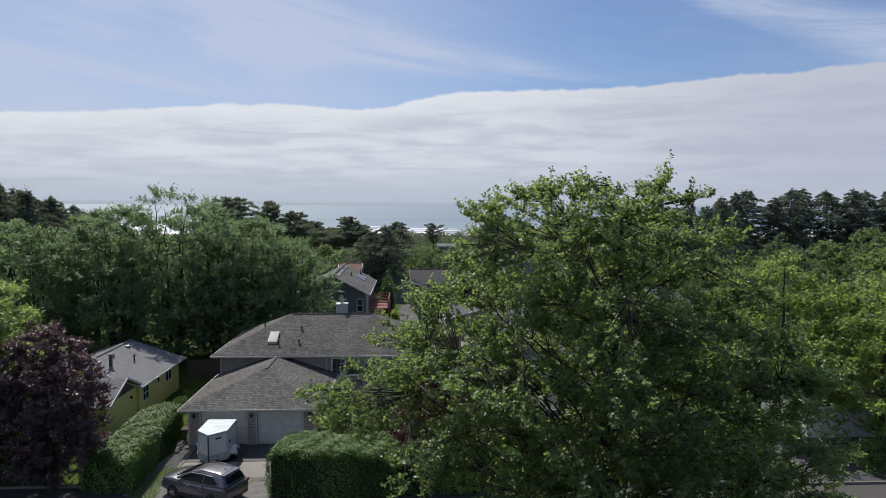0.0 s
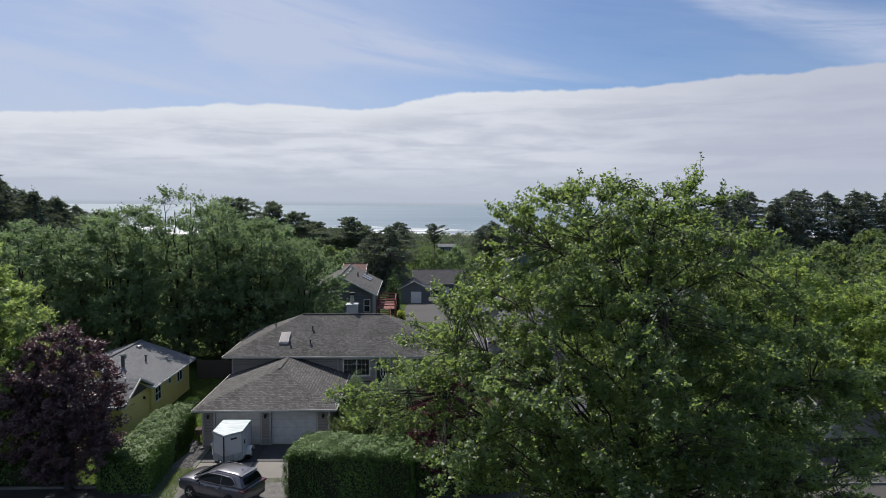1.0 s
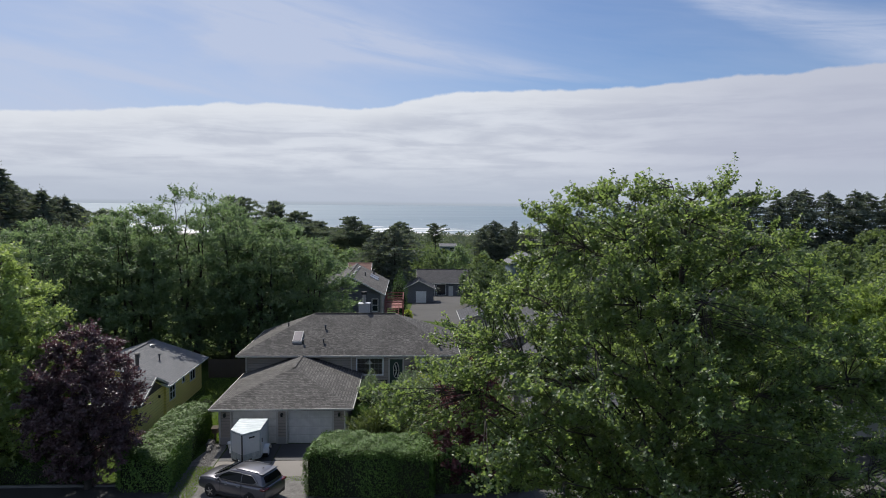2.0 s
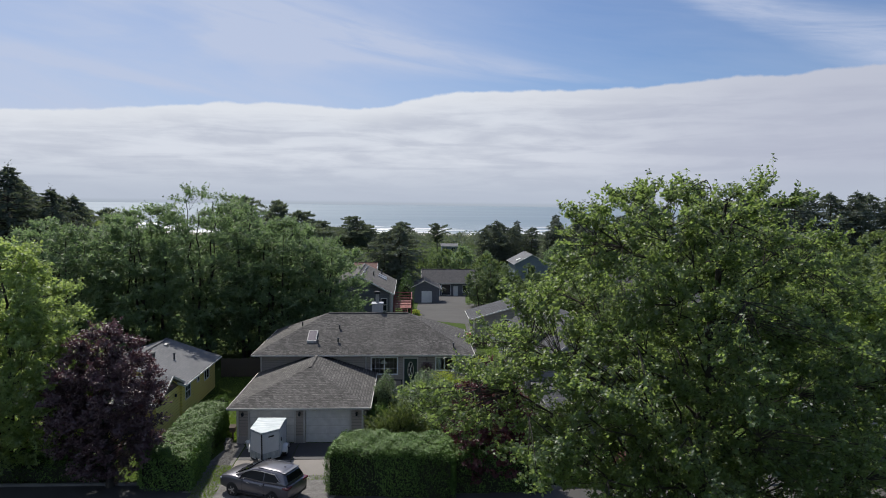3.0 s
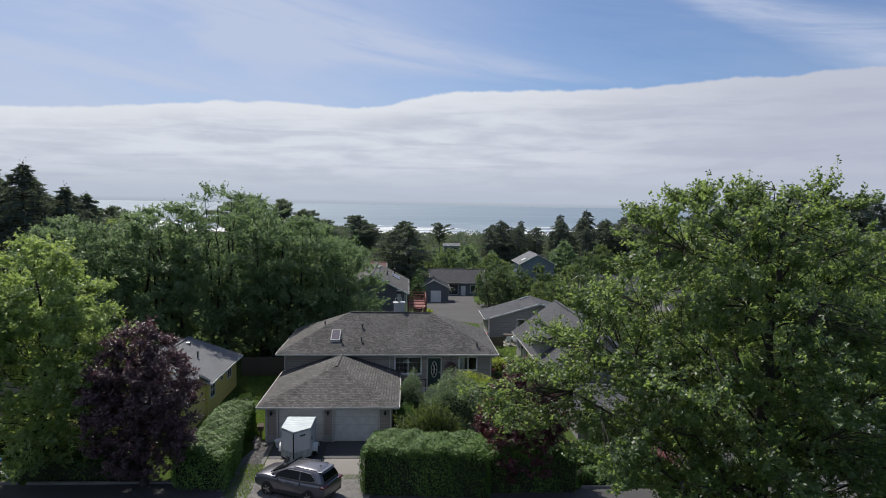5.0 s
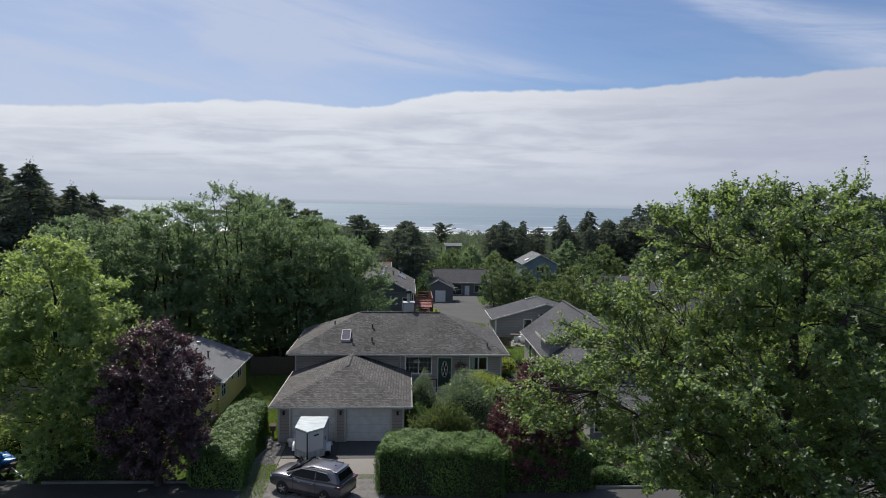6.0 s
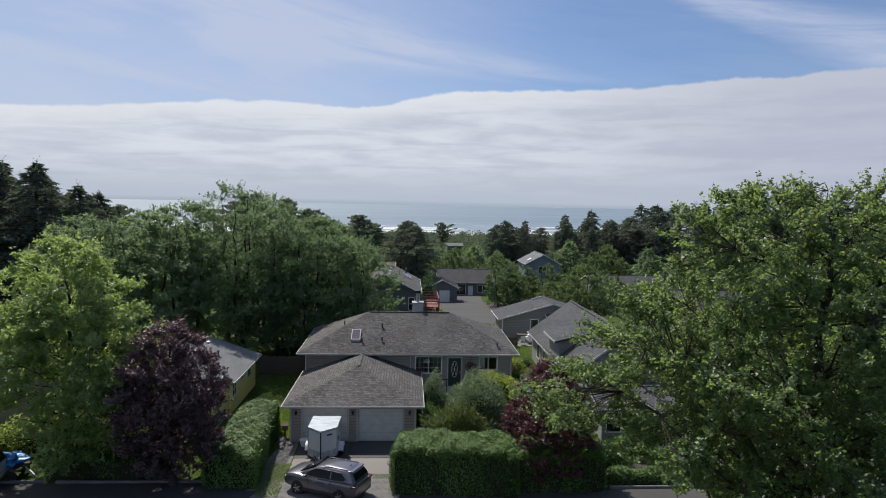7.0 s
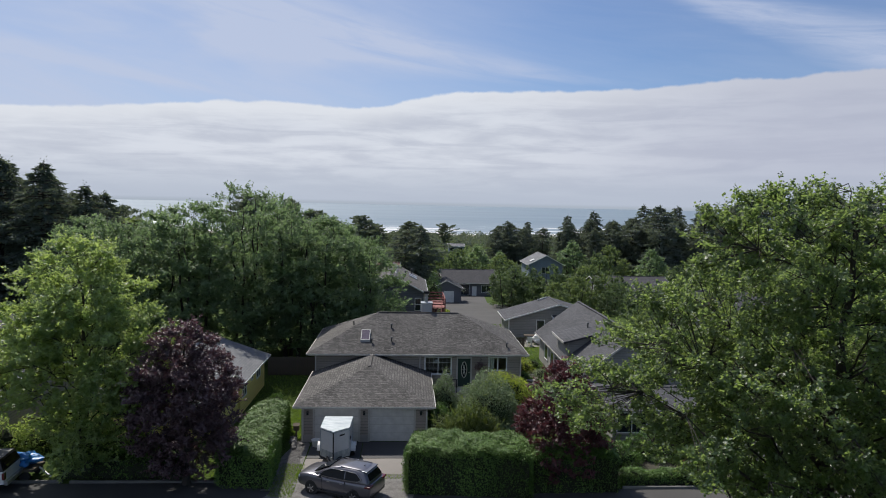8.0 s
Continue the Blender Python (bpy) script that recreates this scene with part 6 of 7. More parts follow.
def pickup(at, turn):
    t = thing("pickup_truck", "white pickup truck with dark canopy parked beside the street", "pickup truck", at, turn)
    part("bed", boxed(-2.7, -0.6, -0.92, 0.92, 0.5, 1.15, bevel=0.05), "pickup", t)
    part("cab_body", boxed(-0.58, 1.3, -0.92, 0.92, 0.45, 1.15, bevel=0.06), "pickup", t)
    part("bonnet", boxed(1.32, 2.6, -0.88, 0.88, 0.5, 1.1, bevel=0.09), "pickup", t)
    bm = bmesh.new()
    loft(bm, [[(-0.55, -0.85, 1.16), (1.25, -0.85, 1.16), (1.25, 0.85, 1.16), (-0.55, 0.85, 1.16)], [(-0.4, -0.7, 1.75), (0.6, -0.7, 1.75), (0.6, 0.7, 1.75), (-0.4, 0.7, 1.75)]])
    part("cab_roof", bm, "pickup", t)
    bm = bmesh.new()
    loft(bm, [[(-2.68, -0.9, 1.16), (-0.62, -0.9, 1.16), (-0.62, 0.9, 1.16), (-2.68, 0.9, 1.16)], [(-2.45, -0.74, 1.72), (-0.66, -0.74, 1.72), (-0.66, 0.74, 1.72), (-2.45, 0.74, 1.72)]])
    part("canopy", bm, "black", t, "dark canopy over the load bed")
    part("canopy_window", prismed([(-2.66, -0.75, 1.24), (-2.66, 0.75, 1.24), (-2.5, 0.64, 1.62), (-2.5, -0.64, 1.62)], (-0.03, 0, 0.01)), "glass_car", t)
    for s in (-1, 1):
        part("canopy_window", prismed([(-2.4, s * 0.885, 1.25), (-0.8, s * 0.885, 1.25), (-0.8, s * 0.79, 1.6), (-2.3, s * 0.79, 1.6)], (0, s * 0.012, 0)), "glass_car", t)
        part("tail_lamp", boxed(-2.73, -2.62, *sorted((s * 0.74, s * 0.925)), 0.75, 1.1), "tail", t)
        part("side_stripe", boxed(-2.4, 1.2, *sorted((s * 0.921, s * 0.93)), 0.52, 0.66), "black", t)
        for x in (-1.6, 1.75):
            wheel(t, x, s * 0.8, 0.37, 0.37, 0.25, s)
    part("rear_bumper", boxed(-2.86, -2.68, -0.88, 0.88, 0.45, 0.66, bevel=0.03), "metal", t)


pickup((-29.4, 31.6, 0.02), 187)


def tarp_heap():
    rng = np.random.default_rng(11)
    t = thing("tarp_heap", "crumpled bright blue tarpaulin over a low cart", "tarpaulin", (-27.0, 33.1, 0))
    bm = bmesh.new()
    lump(bm, (0, 0, 0.95), (0.75, 0.6, 0.32), rng, 0.35, 3)
    part("tarpaulin", bm, "blue_tarp", t)
    part("cart_bed", boxed(-0.9, 0.9, -0.55, 0.55, 0.5, 0.64), "wood", t)
    for x in (-0.5, 0.5):
        for s in (-1, 1):
            part("wheel", rodded((x, s * 0.5, 0.26), (x, s * 0.62, 0.26), 0.26, sides=16), "rubber", t)
    part("handle", beamed((0.9, 0, 0.55), (1.7, -0.4, 0.2), 0.06, 0.06), "white", t)


tarp_heap()


# ---- yard things ----
def fence(name, label, x0, x1, y, h, gap=0.16):
    t = thing(name, label, "fence", (0, 0, 0))
    n = int((x1 - x0) / gap)
    rng = random.Random(3)
    me = None
    for i in range(n):
        if me is None:
            b = part("board", boxed(-gap * 0.46, gap * 0.46, -0.012, 0.012, 0.05, h, bevel=0.004), "wood", t)
            me = b.data
        else:
            b = new("board", me)
            b.parent = t
        b.location = (x0 + (i + 0.5) * gap, y, rng.uniform(-0.03, 0.02))
    for k in range(int((x1 - x0) / 2.4) + 1):
        part("post", boxed(x0 + k * 2.4 - 0.05, x0 + k * 2.4 + 0.05, y + 0.02, y + 0.12, 0, h + 0.05), "wood", t)
    for z in (0.35, h - 0.3):
        part("rail", boxed(x0, x1, y + 0.013, y + 0.06, z, z + 0.09), "wood", t)


fence("board_fence", "weathered brown board fence behind the side lawn", -18.6, -13.9, 52.6, 1.6)
fence("board_fence", "weathered brown board fence between the back gardens", 1.6, 5.0, 63.5, 1.0)


def hanging_basket():
    t = thing("hanging_basket", "dark flowering hanging basket under the eave", "plant pot", (-1.75, 45.0, 2.75))
    bm = bmesh.new()
    rod(bm, (0, 0, -0.12), (0, 0, 0.08), 0.12, 0.2, 14)
    part("basket", bm, "wood", t)
    rng = np.random.default_rng(21)
    p = unit(rng.normal(size=(700, 3))) * rng.uniform(0.5, 1, (700, 1)) * np.array([0.46, 0.42, 0.36]) + np.array([0, 0, 0.08])
    mesh_arrays("foliage", *leaf_arrays(p, 0.08, rng, 0.3), "leaf_purple", t)
    for a in (0, 2.1, 4.2):
        part("chain", rodded((0.19 * math.cos(a), 0.19 * math.sin(a), 0.08), (0, 0, 0.86), 0.008, sides=5), "black", t)


hanging_basket()


def pendant():
    t = thing("pendant_lamp", "white pendant lamp behind the front window", "lamp", (-4.93, 45.85, 2.93))
    part("shade", rodded((0, 0, 0), (0, 0, 0.2), 0.28, 0.1, 18), "white", t)
    part("cord", rodded((0, 0, 0.2), (0, 0, 0.6), 0.012, sides=6), "black", t)


pendant()


def corner_stones():
    rng = np.random.default_rng(31)
    for x, y, s in ((-13.85, 37.6, 0.24), (-13.75, 37.1, 0.2), (-13.95, 38.1, 0.22), (-13.7, 36.75, 0.16), (-13.3, 37.3, 0.13)):
        bm = bmesh.new()
        lump(bm, (0, 0, s * 0.6), (s, s * 0.9, s * 0.75), rng, 0.3, 2)
        st = part("garden_stone", bm, "stone")
        st.matrix_basis = pose(x, y, 0, 0, 0, rng.uniform(0, 360))
        tagged(st, "rounded grey garden stone beside the garage", "stone", "stones by the garage")
    t = thing("bird_house", "small wooden bird house on a post by the garage", "bird house", (-13.85, 38.6, 0))
    part("post", boxed(-0.05, 0.05, -0.05, 0.05, 0, 0.5), "wood", t)
    part("house_box", boxed(-0.16, 0.16, -0.16, 0.16, 0.5, 0.78, bevel=0.01), "wood", t)
    part("lid", prismed([(-0.2, -0.2, 0.78), (0.2, -0.2, 0.78), (0.2, 0.2, 0.86), (-0.2, 0.2, 0.86)], (0, 0, 0.03)), "wood", t)
    t = thing("bucket", "white plastic tub standing by the garage door", "tub", (-12.45, 37.2, 0.03))
    bm = bmesh.new()
    rod(bm, (0, 0, 0), (0, 0, 0.38), 0.2, 0.26, 16)
    part("tub", bm, "white", t)
    part("rim", rodded((0, 0, 0.36), (0, 0, 0.4), 0.28, sides=16), "white", t)


corner_stones()


def patio_set():
    bm = boxed(5.0, 8.6, 63.7, 67.8, -0.05, 0.05)
    tagged(part("patio", bm, "concrete"), "pale concrete patio behind the bungalow", "patio", kind="structure")
    rng = np.random.default_rng(41)
    t = thing("covered_barbecue", "barbecue under a pale blue cover on the patio", "barbecue", (6.9, 65.0, 0.05))
    bm = bmesh.new()
    lump(bm, (0, 0, 0.62), (0.75, 0.5, 0.62), rng, 0.25, 3)
    part("cover", bm, "white", t)
    bm = bmesh.new()
    lump(bm, (0.3, -0.2, 0.75), (0.5, 0.4, 0.5), rng, 0.3, 3)
    part("blue_cover", bm, "blue_tarp", t)
    for x, y in ((5.6, 64.4), (7.9, 64.1), (8.1, 65.6)):
        c = thing("garden_chair", "white garden chair on the patio", "chair", (x, y, 0.05), rng.uniform(0, 360), "patio chairs")
        part("seat", boxed(-0.25, 0.25, -0.25, 0.25, 0.4, 0.45, bevel=0.015), "white", c)
        part("backrest", boxed(-0.25, 0.25, 0.21, 0.26, 0.45, 0.9, bevel=0.015), "white", c)
        for a in (-0.22, 0.22):
            for b in (-0.22, 0.22):
                part("leg", boxed(a - 0.02, a + 0.02, b - 0.02, b + 0.02, 0, 0.4), "white", c)
    t = thing("garden_table", "low wooden garden table on the patio", "table", (6.0, 66.2, 0.05))
    part("tabletop", boxed(-0.6, 0.6, -0.4, 0.4, 0.68, 0.73, bevel=0.01), "wood", t)
    for a in (-0.5, 0.5):
        for b in (-0.32, 0.32):
            part("leg", boxed(a - 0.03, a + 0.03, b - 0.03, b + 0.03, 0, 0.68), "wood", t)
    t = thing("wheelbarrow", "red wheelbarrow beside the bungalow corner", "wheelbarrow", (3.2, 67.0, 0.02), 40)
    bm = bmesh.new()
    loft(bm, [[(-0.35, -0.22, 0.3), (0.4, -0.22, 0.3), (0.4, 0.22, 0.3), (-0.35, 0.22, 0.3)], [(-0.55, -0.36, 0.68), (0.65, -0.36, 0.68), (0.65, 0.36, 0.68), (-0.55, 0.36, 0.68)]])
    part("tray", bm, "red_paint", t)
    part("wheel", rodded((0.75, -0.06, 0.2), (0.75, 0.06, 0.2), 0.2, sides=16), "rubber", t)
    for s in (-1, 1):
        part("handle", beamed((0.8, s * 0.1, 0.25), (-1.1, s * 0.3, 0.6), 0.05, 0.05), "wood", t)
        part("leg", boxed(-0.4, -0.34, s * 0.25 - 0.03, s * 0.25 + 0.03, 0, 0.4), "black", t)
    t = thing("bird_bath", "pale stone bird bath in the flower bed", "bird bath", (2.6, 48.5, 0))
    part("pedestal", rodded((0, 0, 0), (0, 0, 0.75), 0.16, 0.09, 14), "stone", t)
    part("bowl", rodded((0, 0, 0.75), (0, 0, 0.88), 0.18, 0.34, 18), "stone", t)


patio_set()
lawn_blades()


# ---- hedges and shrubs ----
hedge("hedge", "tall clipped glossy laurel hedge beside the driveway", [(-7.1, 30.85), (-0.8, 30.35), (-0.7, 33.2), (-6.7, 33.9)], 2.3, 54000, 0.098, 51)
hedge("hedge", "dark lower laurel hedge under the red plum tree", [(-0.7, 30.9), (3.9, 31.0), (4.0, 32.6), (-0.6, 32.6)], 2.0, 20000, 0.11, 52)
hedge("hedge", "long clipped laurel hedge between drive and yellow house", [(-16.7, 31.9), (-13.95, 31.3), (-14.6, 40.2), (-16.6, 40.2)], 1.82, 50000, 0.11, 53)
hedge("low_hedge", "low clipped box hedge behind the kerb", [(4.4, 31.7), (8.9, 31.7), (8.9, 32.7), (4.4, 32.7)], 0.6, 9000, 0.09, 54)
hedge("low_hedge", "shaded dark hedge before the yellow house", [(-25.0, 32.8), (-18.6, 32.7), (-18.6, 33.7), (-25.0, 33.8)], 1.25, 13000, 0.1, 55)
shrub("shrub", "dense grey-green rounded shrub before the house", (-1.7, 40.0, 0), (2.3, 1.9, 3.3), 17000, 0.135, "leaf_silver", 61)
shrub("shrub", "variegated pale green shrub below the front window", (-4.7, 41.4, 0), (1.1, 1.0, 3.1), 9000, 0.125, "leaf_silver", 62)
shrub("shrub", "golden yellow-green shrub beside the house", (-0.1, 42.5, 0), (1.9, 1.2, 3.35), 10000, 0.12, "leaf_gold", 63)
shrub("shrub", "feathery olive-green shrub behind the hedge", (-3.4, 35.2, 0), (1.75, 0.9, 2.6), 7000, 0.3, "leaf_feather", 64, spiky=0.12)
shrub("shrub", "dark green shrub against the garage", (-5.0, 39.4, 0), (0.9, 1.3, 1.9), 6000, 0.09, "leaf_hedge", 65)
shrub("shrub", "lime-green shrub in the back garden", (3.0, 54.0, 0), (1.0, 1.0, 1.2), 2500, 0.1, "leaf_gold", 66)
shrub("shrub", "low green garden shrub beside the path", (2.6, 51.0, 0), (0.9, 0.9, 0.9), 2500, 0.09, "leaf_hedge", 67)
shrub("shrub", "red-leaved low shrub by the house corner", (2.1, 47.0, 0), (0.6, 0.6, 1.0), 1800, 0.08, "leaf_red", 68)
shrub("shrub", "green flower-bed shrub by the path", (3.4, 46.0, 0), (0.8, 0.8, 0.9), 2200, 0.09, "leaf_feather", 69)
for i, (x, y, s, m) in enumerate(((4.3, 55.5, 0.8, "leaf_hedge"), (4.4, 52.3, 0.75, "leaf_silver"), (3.9, 49.6, 0.7, "leaf_hedge"), (4.5, 47.6, 0.6, "leaf_feather"), (3.4, 57.6, 0.9, "leaf_wood"), (2.2, 56.0, 0.8, "leaf_hedge"), (2.3, 52.8, 0.6, "leaf_red"), (3.2, 44.2, 0.7, "leaf_feather"))):
    shrub("shrub", "small mixed garden shrub beside the garden path", (x, y, 0), (s, s, s * 1.15), 1500, 0.09, m, 170 + i, group="garden path shrubs")
for i, (x, y, s) in enumerate(((5.2, 34.6, 1.15), (7.0, 35.8, 1.25), (8.5, 35.4, 1.1))):
    shrub("shrub", "shaded dark laurel shrub before the porch", (x, y, 0), (s, s * 0.9, s * 1.1), 3200, 0.11, "leaf_hedge", 190 + i, group="porch shrubs")
shrub("shrub", "pink flowering shrub behind the low hedge", (9.4, 33.6, 0), (0.9, 0.7, 1.1), 3000, 0.08, "petal", 70)
for i, (x, y, w, h) in enumerate(((-29.8, 35.6, 1.5, 2.3), (-28.0, 36.6, 1.3, 1.8), (-31.6, 35.2, 1.3, 1.9), (-27.4, 38.4, 1.2, 1.7))):
    shrub("shrub", "bright green rounded shrub beside the grey house", (x, y, 0), (w, w * 0.9, h), 4500, 0.13, "leaf_street", 210 + i, group="shrubs by the maple")
shrub("shrub", "white-edged shrub against the yellow wall", (-16.4, 41.6, 0), (0.8, 0.9, 1.5), 3500, 0.09, "leaf_silver", 71)
shrub("shrub", "green shrub against the yellow wall", (-16.3, 44.5, 0), (0.7, 0.9, 1.0), 2500, 0.09, "leaf_hedge", 72)
shrub("shrub", "tall dense dark evergreen bush behind the deck", (-3.4, 89.0, ground_z(89)), (1.3, 1.3, 5.3), 3500, 0.15, "leaf_hedge", 74)
shrub("shrub", "yellow-green conifer bush beside the lane", (-2.2, 79.0, ground_z(79)), (0.7, 0.7, 1.6), 1500, 0.14, "leaf_gold", 73)


# added dark shrubs that fill ground lying in the trees' shadow
for i, (x, y, s) in enumerate(((26.5, 33.2, 1.5), (29.5, 34.0, 1.9), (33.0, 33.4, 1.7), (37, 34, 2.0), (15.5, 34.2, 1.3), (18.5, 35.0, 1.6), (12.2, 36.6, 1.2))):
    shrub("shrub", "dark green shrub added over tree-shaded ground beside the street", (x, y, 0), (s, s * 0.8, s * 1.05), 4200, 0.12, "leaf_hedge", 80 + i, group="street shrubs")


# ---- trees near by ----
def apple_crown(z, phi):
    """Wider on one side than on the other, with its lowest boughs drooping over the kerb."""
    a = np.interp(z, [4.0, 6.2, 7.1, 7.6, 8.3, 9.3, 9.9, 10.5, 11.9, 13.6, 14.5, 15.05, 15.42], [2.4, 4.2, 5.6, 8.2, 9.3, 9.1, 7.9, 7.3, 6.5, 4.9, 4.1, 2.9, 1.5])
    b = np.interp(z, [4.0, 5.8, 7.2, 8.3, 9.5, 11.0, 12.5, 13.7, 14.6, 15.1, 15.42], [5.0, 6.9, 6.8, 5.3, 5.6, 4.9, 3.7, 2.75, 2.15, 1.8, 1.2])
    c = np.cos(phi)
    return np.where(c < 0, a, b) * c * c + (np.minimum(a, 7.5) + b) * 0.41 * (1 - c * c)


broadleaf("tree", "large broad crab-apple tree with glossy green leaves", "tree", (6.25, 18.6, 0), "leaf_big", 101, limb_parts=True, height=15.46, radius=0.29, low=4.0, side=(0, -0.5), crown=apple_crown,
          limbs=90, branches=2100, plates=430, spray=0.75, shoots=9, leaves=15, reach=0.5, leaf=0.1, gaps=0.3, lumps=1.15, wide=0.72, inner=0.12, airy=1.6, flat=0.35, up=0.22, rise=(0.45, 0.9), simple=False)
broadleaf("tree", "bright yellow-green maple beside the yellow house", "tree", (-24.3, 33.8, 0), "leaf_lime", 102, limb_parts=True, height=12.3, radius=0.2, low=1.2,
          crown=lambda z, phi: np.interp(z, [1.2, 2.5, 4.5, 6.5, 8.5, 10.3, 11.6, 12.3], [3.0, 4.3, 4.9, 4.7, 3.9, 2.6, 1.5, 0.4]) * np.where((z < 4) & (np.cos(phi) < 0.2), 0.45, 1.0),
          limbs=60, branches=1050, shoots=7, leaves=15, reach=0.75, leaf=0.15, gaps=0.28, lumps=1.1, up=0.4, inner=0.15, airy=1.6, plates=210, spray=0.6, twig=False)
broadleaf("tree", "dark purple-leaved plum tree beside the laurel hedge", "tree", (-18.3, 32.2, 0), "leaf_purple", 103, limb_parts=True, height=8.1, radius=0.17, low=0.9,
          crown=round_crown([0.9, 1.8, 3.5, 5.0, 6.4, 7.4, 8.1], [1.7, 2.4, 2.75, 2.65, 2.2, 1.4, 0.5]),
          limbs=50, branches=720, shoots=7, leaves=16, reach=0.55, leaf=0.125, gaps=0.22, lumps=0.9, up=0.45, inner=0.1, plates=150, spray=0.45, twig=False)
broadleaf("tree", "small red-leaved plum tree behind the hedge", "tree", (1.3, 33.0, 0), "leaf_red", 104, limb_parts=True, height=6.2, radius=0.1, low=0.6,
          crown=round_crown([0.6, 1.8, 3.2, 4.6, 5.6, 6.2], [2.5, 2.7, 2.4, 1.7, 1.0, 0.3]),
          limbs=34, branches=520, shoots=7, leaves=16, reach=0.5, leaf=0.11, gaps=0.2, lumps=0.8, up=0.55)

# alders behind the yellow house: three shapes, repeated
ALDERS = []
for seed, h, w in ((111, 15.0, 4.9), (112, 13.0, 5.0), (113, 11.5, 4.9)):
    ALDERS.append((h, broadleaf("alder", "tall dense green alder with several grey stems", "tree", (0, 0, 0), "leaf_alder", seed, group="alders behind the houses", height=h, radius=0.15, low=1.2,
                                crown=round_crown([1.2, 0.2 * h, 0.42 * h, 0.65 * h, 0.84 * h, 0.95 * h, h], [0.75 * w, 0.98 * w, w, 0.9 * w, 0.66 * w, 0.4 * w, 0.24 * w]),
                                limbs=40, branches=540, shoots=7, leaves=10, reach=0.85, leaf=0.185, stems=4, stem_gap=0.7, gaps=0.22, lumps=1.3, inner=0.55, up=0.3, flat=0.6, plates=130, spray=0.95, twig=False)))


def plant(protos, spots):
    """Sets each shape at its first spot and copies of it at the others: x, y, height, turn."""
    used = set()
    for x, y, h, turn, k in spots:
        ph, ob = protos[k]
        s = h / ph
        at = pose(x, y, ground_z(y) - 0.05, 0, 0, turn)
        m = at @ Matrix.Scale(s, 4)
        if k in used:
            copy_thing(ob, at @ Matrix.Scale(s / ob.scale.x, 4))
        else:
            used.add(k)
            ob.matrix_basis = m


plant(ALDERS, [(-22.2, 58.5, 15.5, 10, 0), (-17.9, 59.0, 13.9, 100, 0), (-29.6, 58.8, 12.9, 60, 1), (-26.0, 57.5, 13.8, 200, 1), (-33.6, 57.5, 12.5, 300, 2),
               (-15.0, 59.6, 12.7, 150, 1), (-11.8, 61.2, 10.9, 40, 2), (-20.6, 64.5, 14.6, 250, 0), (-38.5, 63.0, 12.2, 20, 1), (-33, 69, 13.2, 180, 0), (-15.5, 67, 12.6, 310, 2)])

RIGHTS = [(10.5, broadleaf("tree", "leafy bright green street tree beside the white garage", "tree", (0, 0, 0), "leaf_street", 121, group="street trees", height=10.5, radius=0.2, low=1.6,
                           crown=round_crown([1.6, 3.2, 5.5, 8.0, 9.7, 10.5], [2.8, 4.1, 4.4, 3.4, 1.8, 0.4]),
                           limbs=34, branches=420, shoots=6, leaves=10, reach=0.8, leaf=0.2, gaps=0.3, lumps=1.1, up=0.45, plates=90, spray=0.7, twig=False))]
plant(RIGHTS, [(28.0, 35.6, 10.0, 0, 0), (24.6, 40.5, 11.2, 80, 0), (33.0, 36.6, 11.2, 200, 0), (37.0, 44.0, 11.5, 120, 0), (25.5, 48.0, 9.0, 230, 0), (19.0, 52.0, 7.5, 40, 0), (41, 36, 10, 60, 0), (32.0, 56.0, 9.5, 300, 0)])

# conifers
# the distant spruces wear the paler needles with haze in their colour
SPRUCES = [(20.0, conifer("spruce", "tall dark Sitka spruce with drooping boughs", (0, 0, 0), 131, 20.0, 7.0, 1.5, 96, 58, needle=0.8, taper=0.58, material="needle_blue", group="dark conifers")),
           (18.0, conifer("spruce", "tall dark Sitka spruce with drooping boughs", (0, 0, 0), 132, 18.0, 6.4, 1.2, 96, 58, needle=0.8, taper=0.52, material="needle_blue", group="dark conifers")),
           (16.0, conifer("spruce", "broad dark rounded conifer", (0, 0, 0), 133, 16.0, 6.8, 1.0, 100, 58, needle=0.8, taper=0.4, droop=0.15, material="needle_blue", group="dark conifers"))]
NEAR_SPRUCES = [(18.5, conifer("spruce", "tall dark Sitka spruce beyond the alders", (0, 0, 0), 134, 18.5, 7.2, 1.2, 140, 100, needle=0.55, taper=0.6, group="dark conifers")),
                (18.0, conifer("spruce", "broad dark Sitka spruce beyond the alders", (0, 0, 0), 135, 18.0, 7.8, 1.0, 140, 100, needle=0.55, taper=0.5, droop=0.18, group="dark conifers"))]
plant(NEAR_SPRUCES, [(-44.0, 75, 16.0, 150, 0), (-48.0, 73, 18.4, 0, 0), (-53.0, 74, 18.8, 60, 1), (-58, 71, 18.5, 130, 0), (-63, 75, 18.5, 200, 1), (-69, 80, 19, 20, 1), (-50.5, 79, 17.5, 300, 1), (-44.5, 80, 15.5, 40, 1), (-56, 80, 19, 10, 0)])
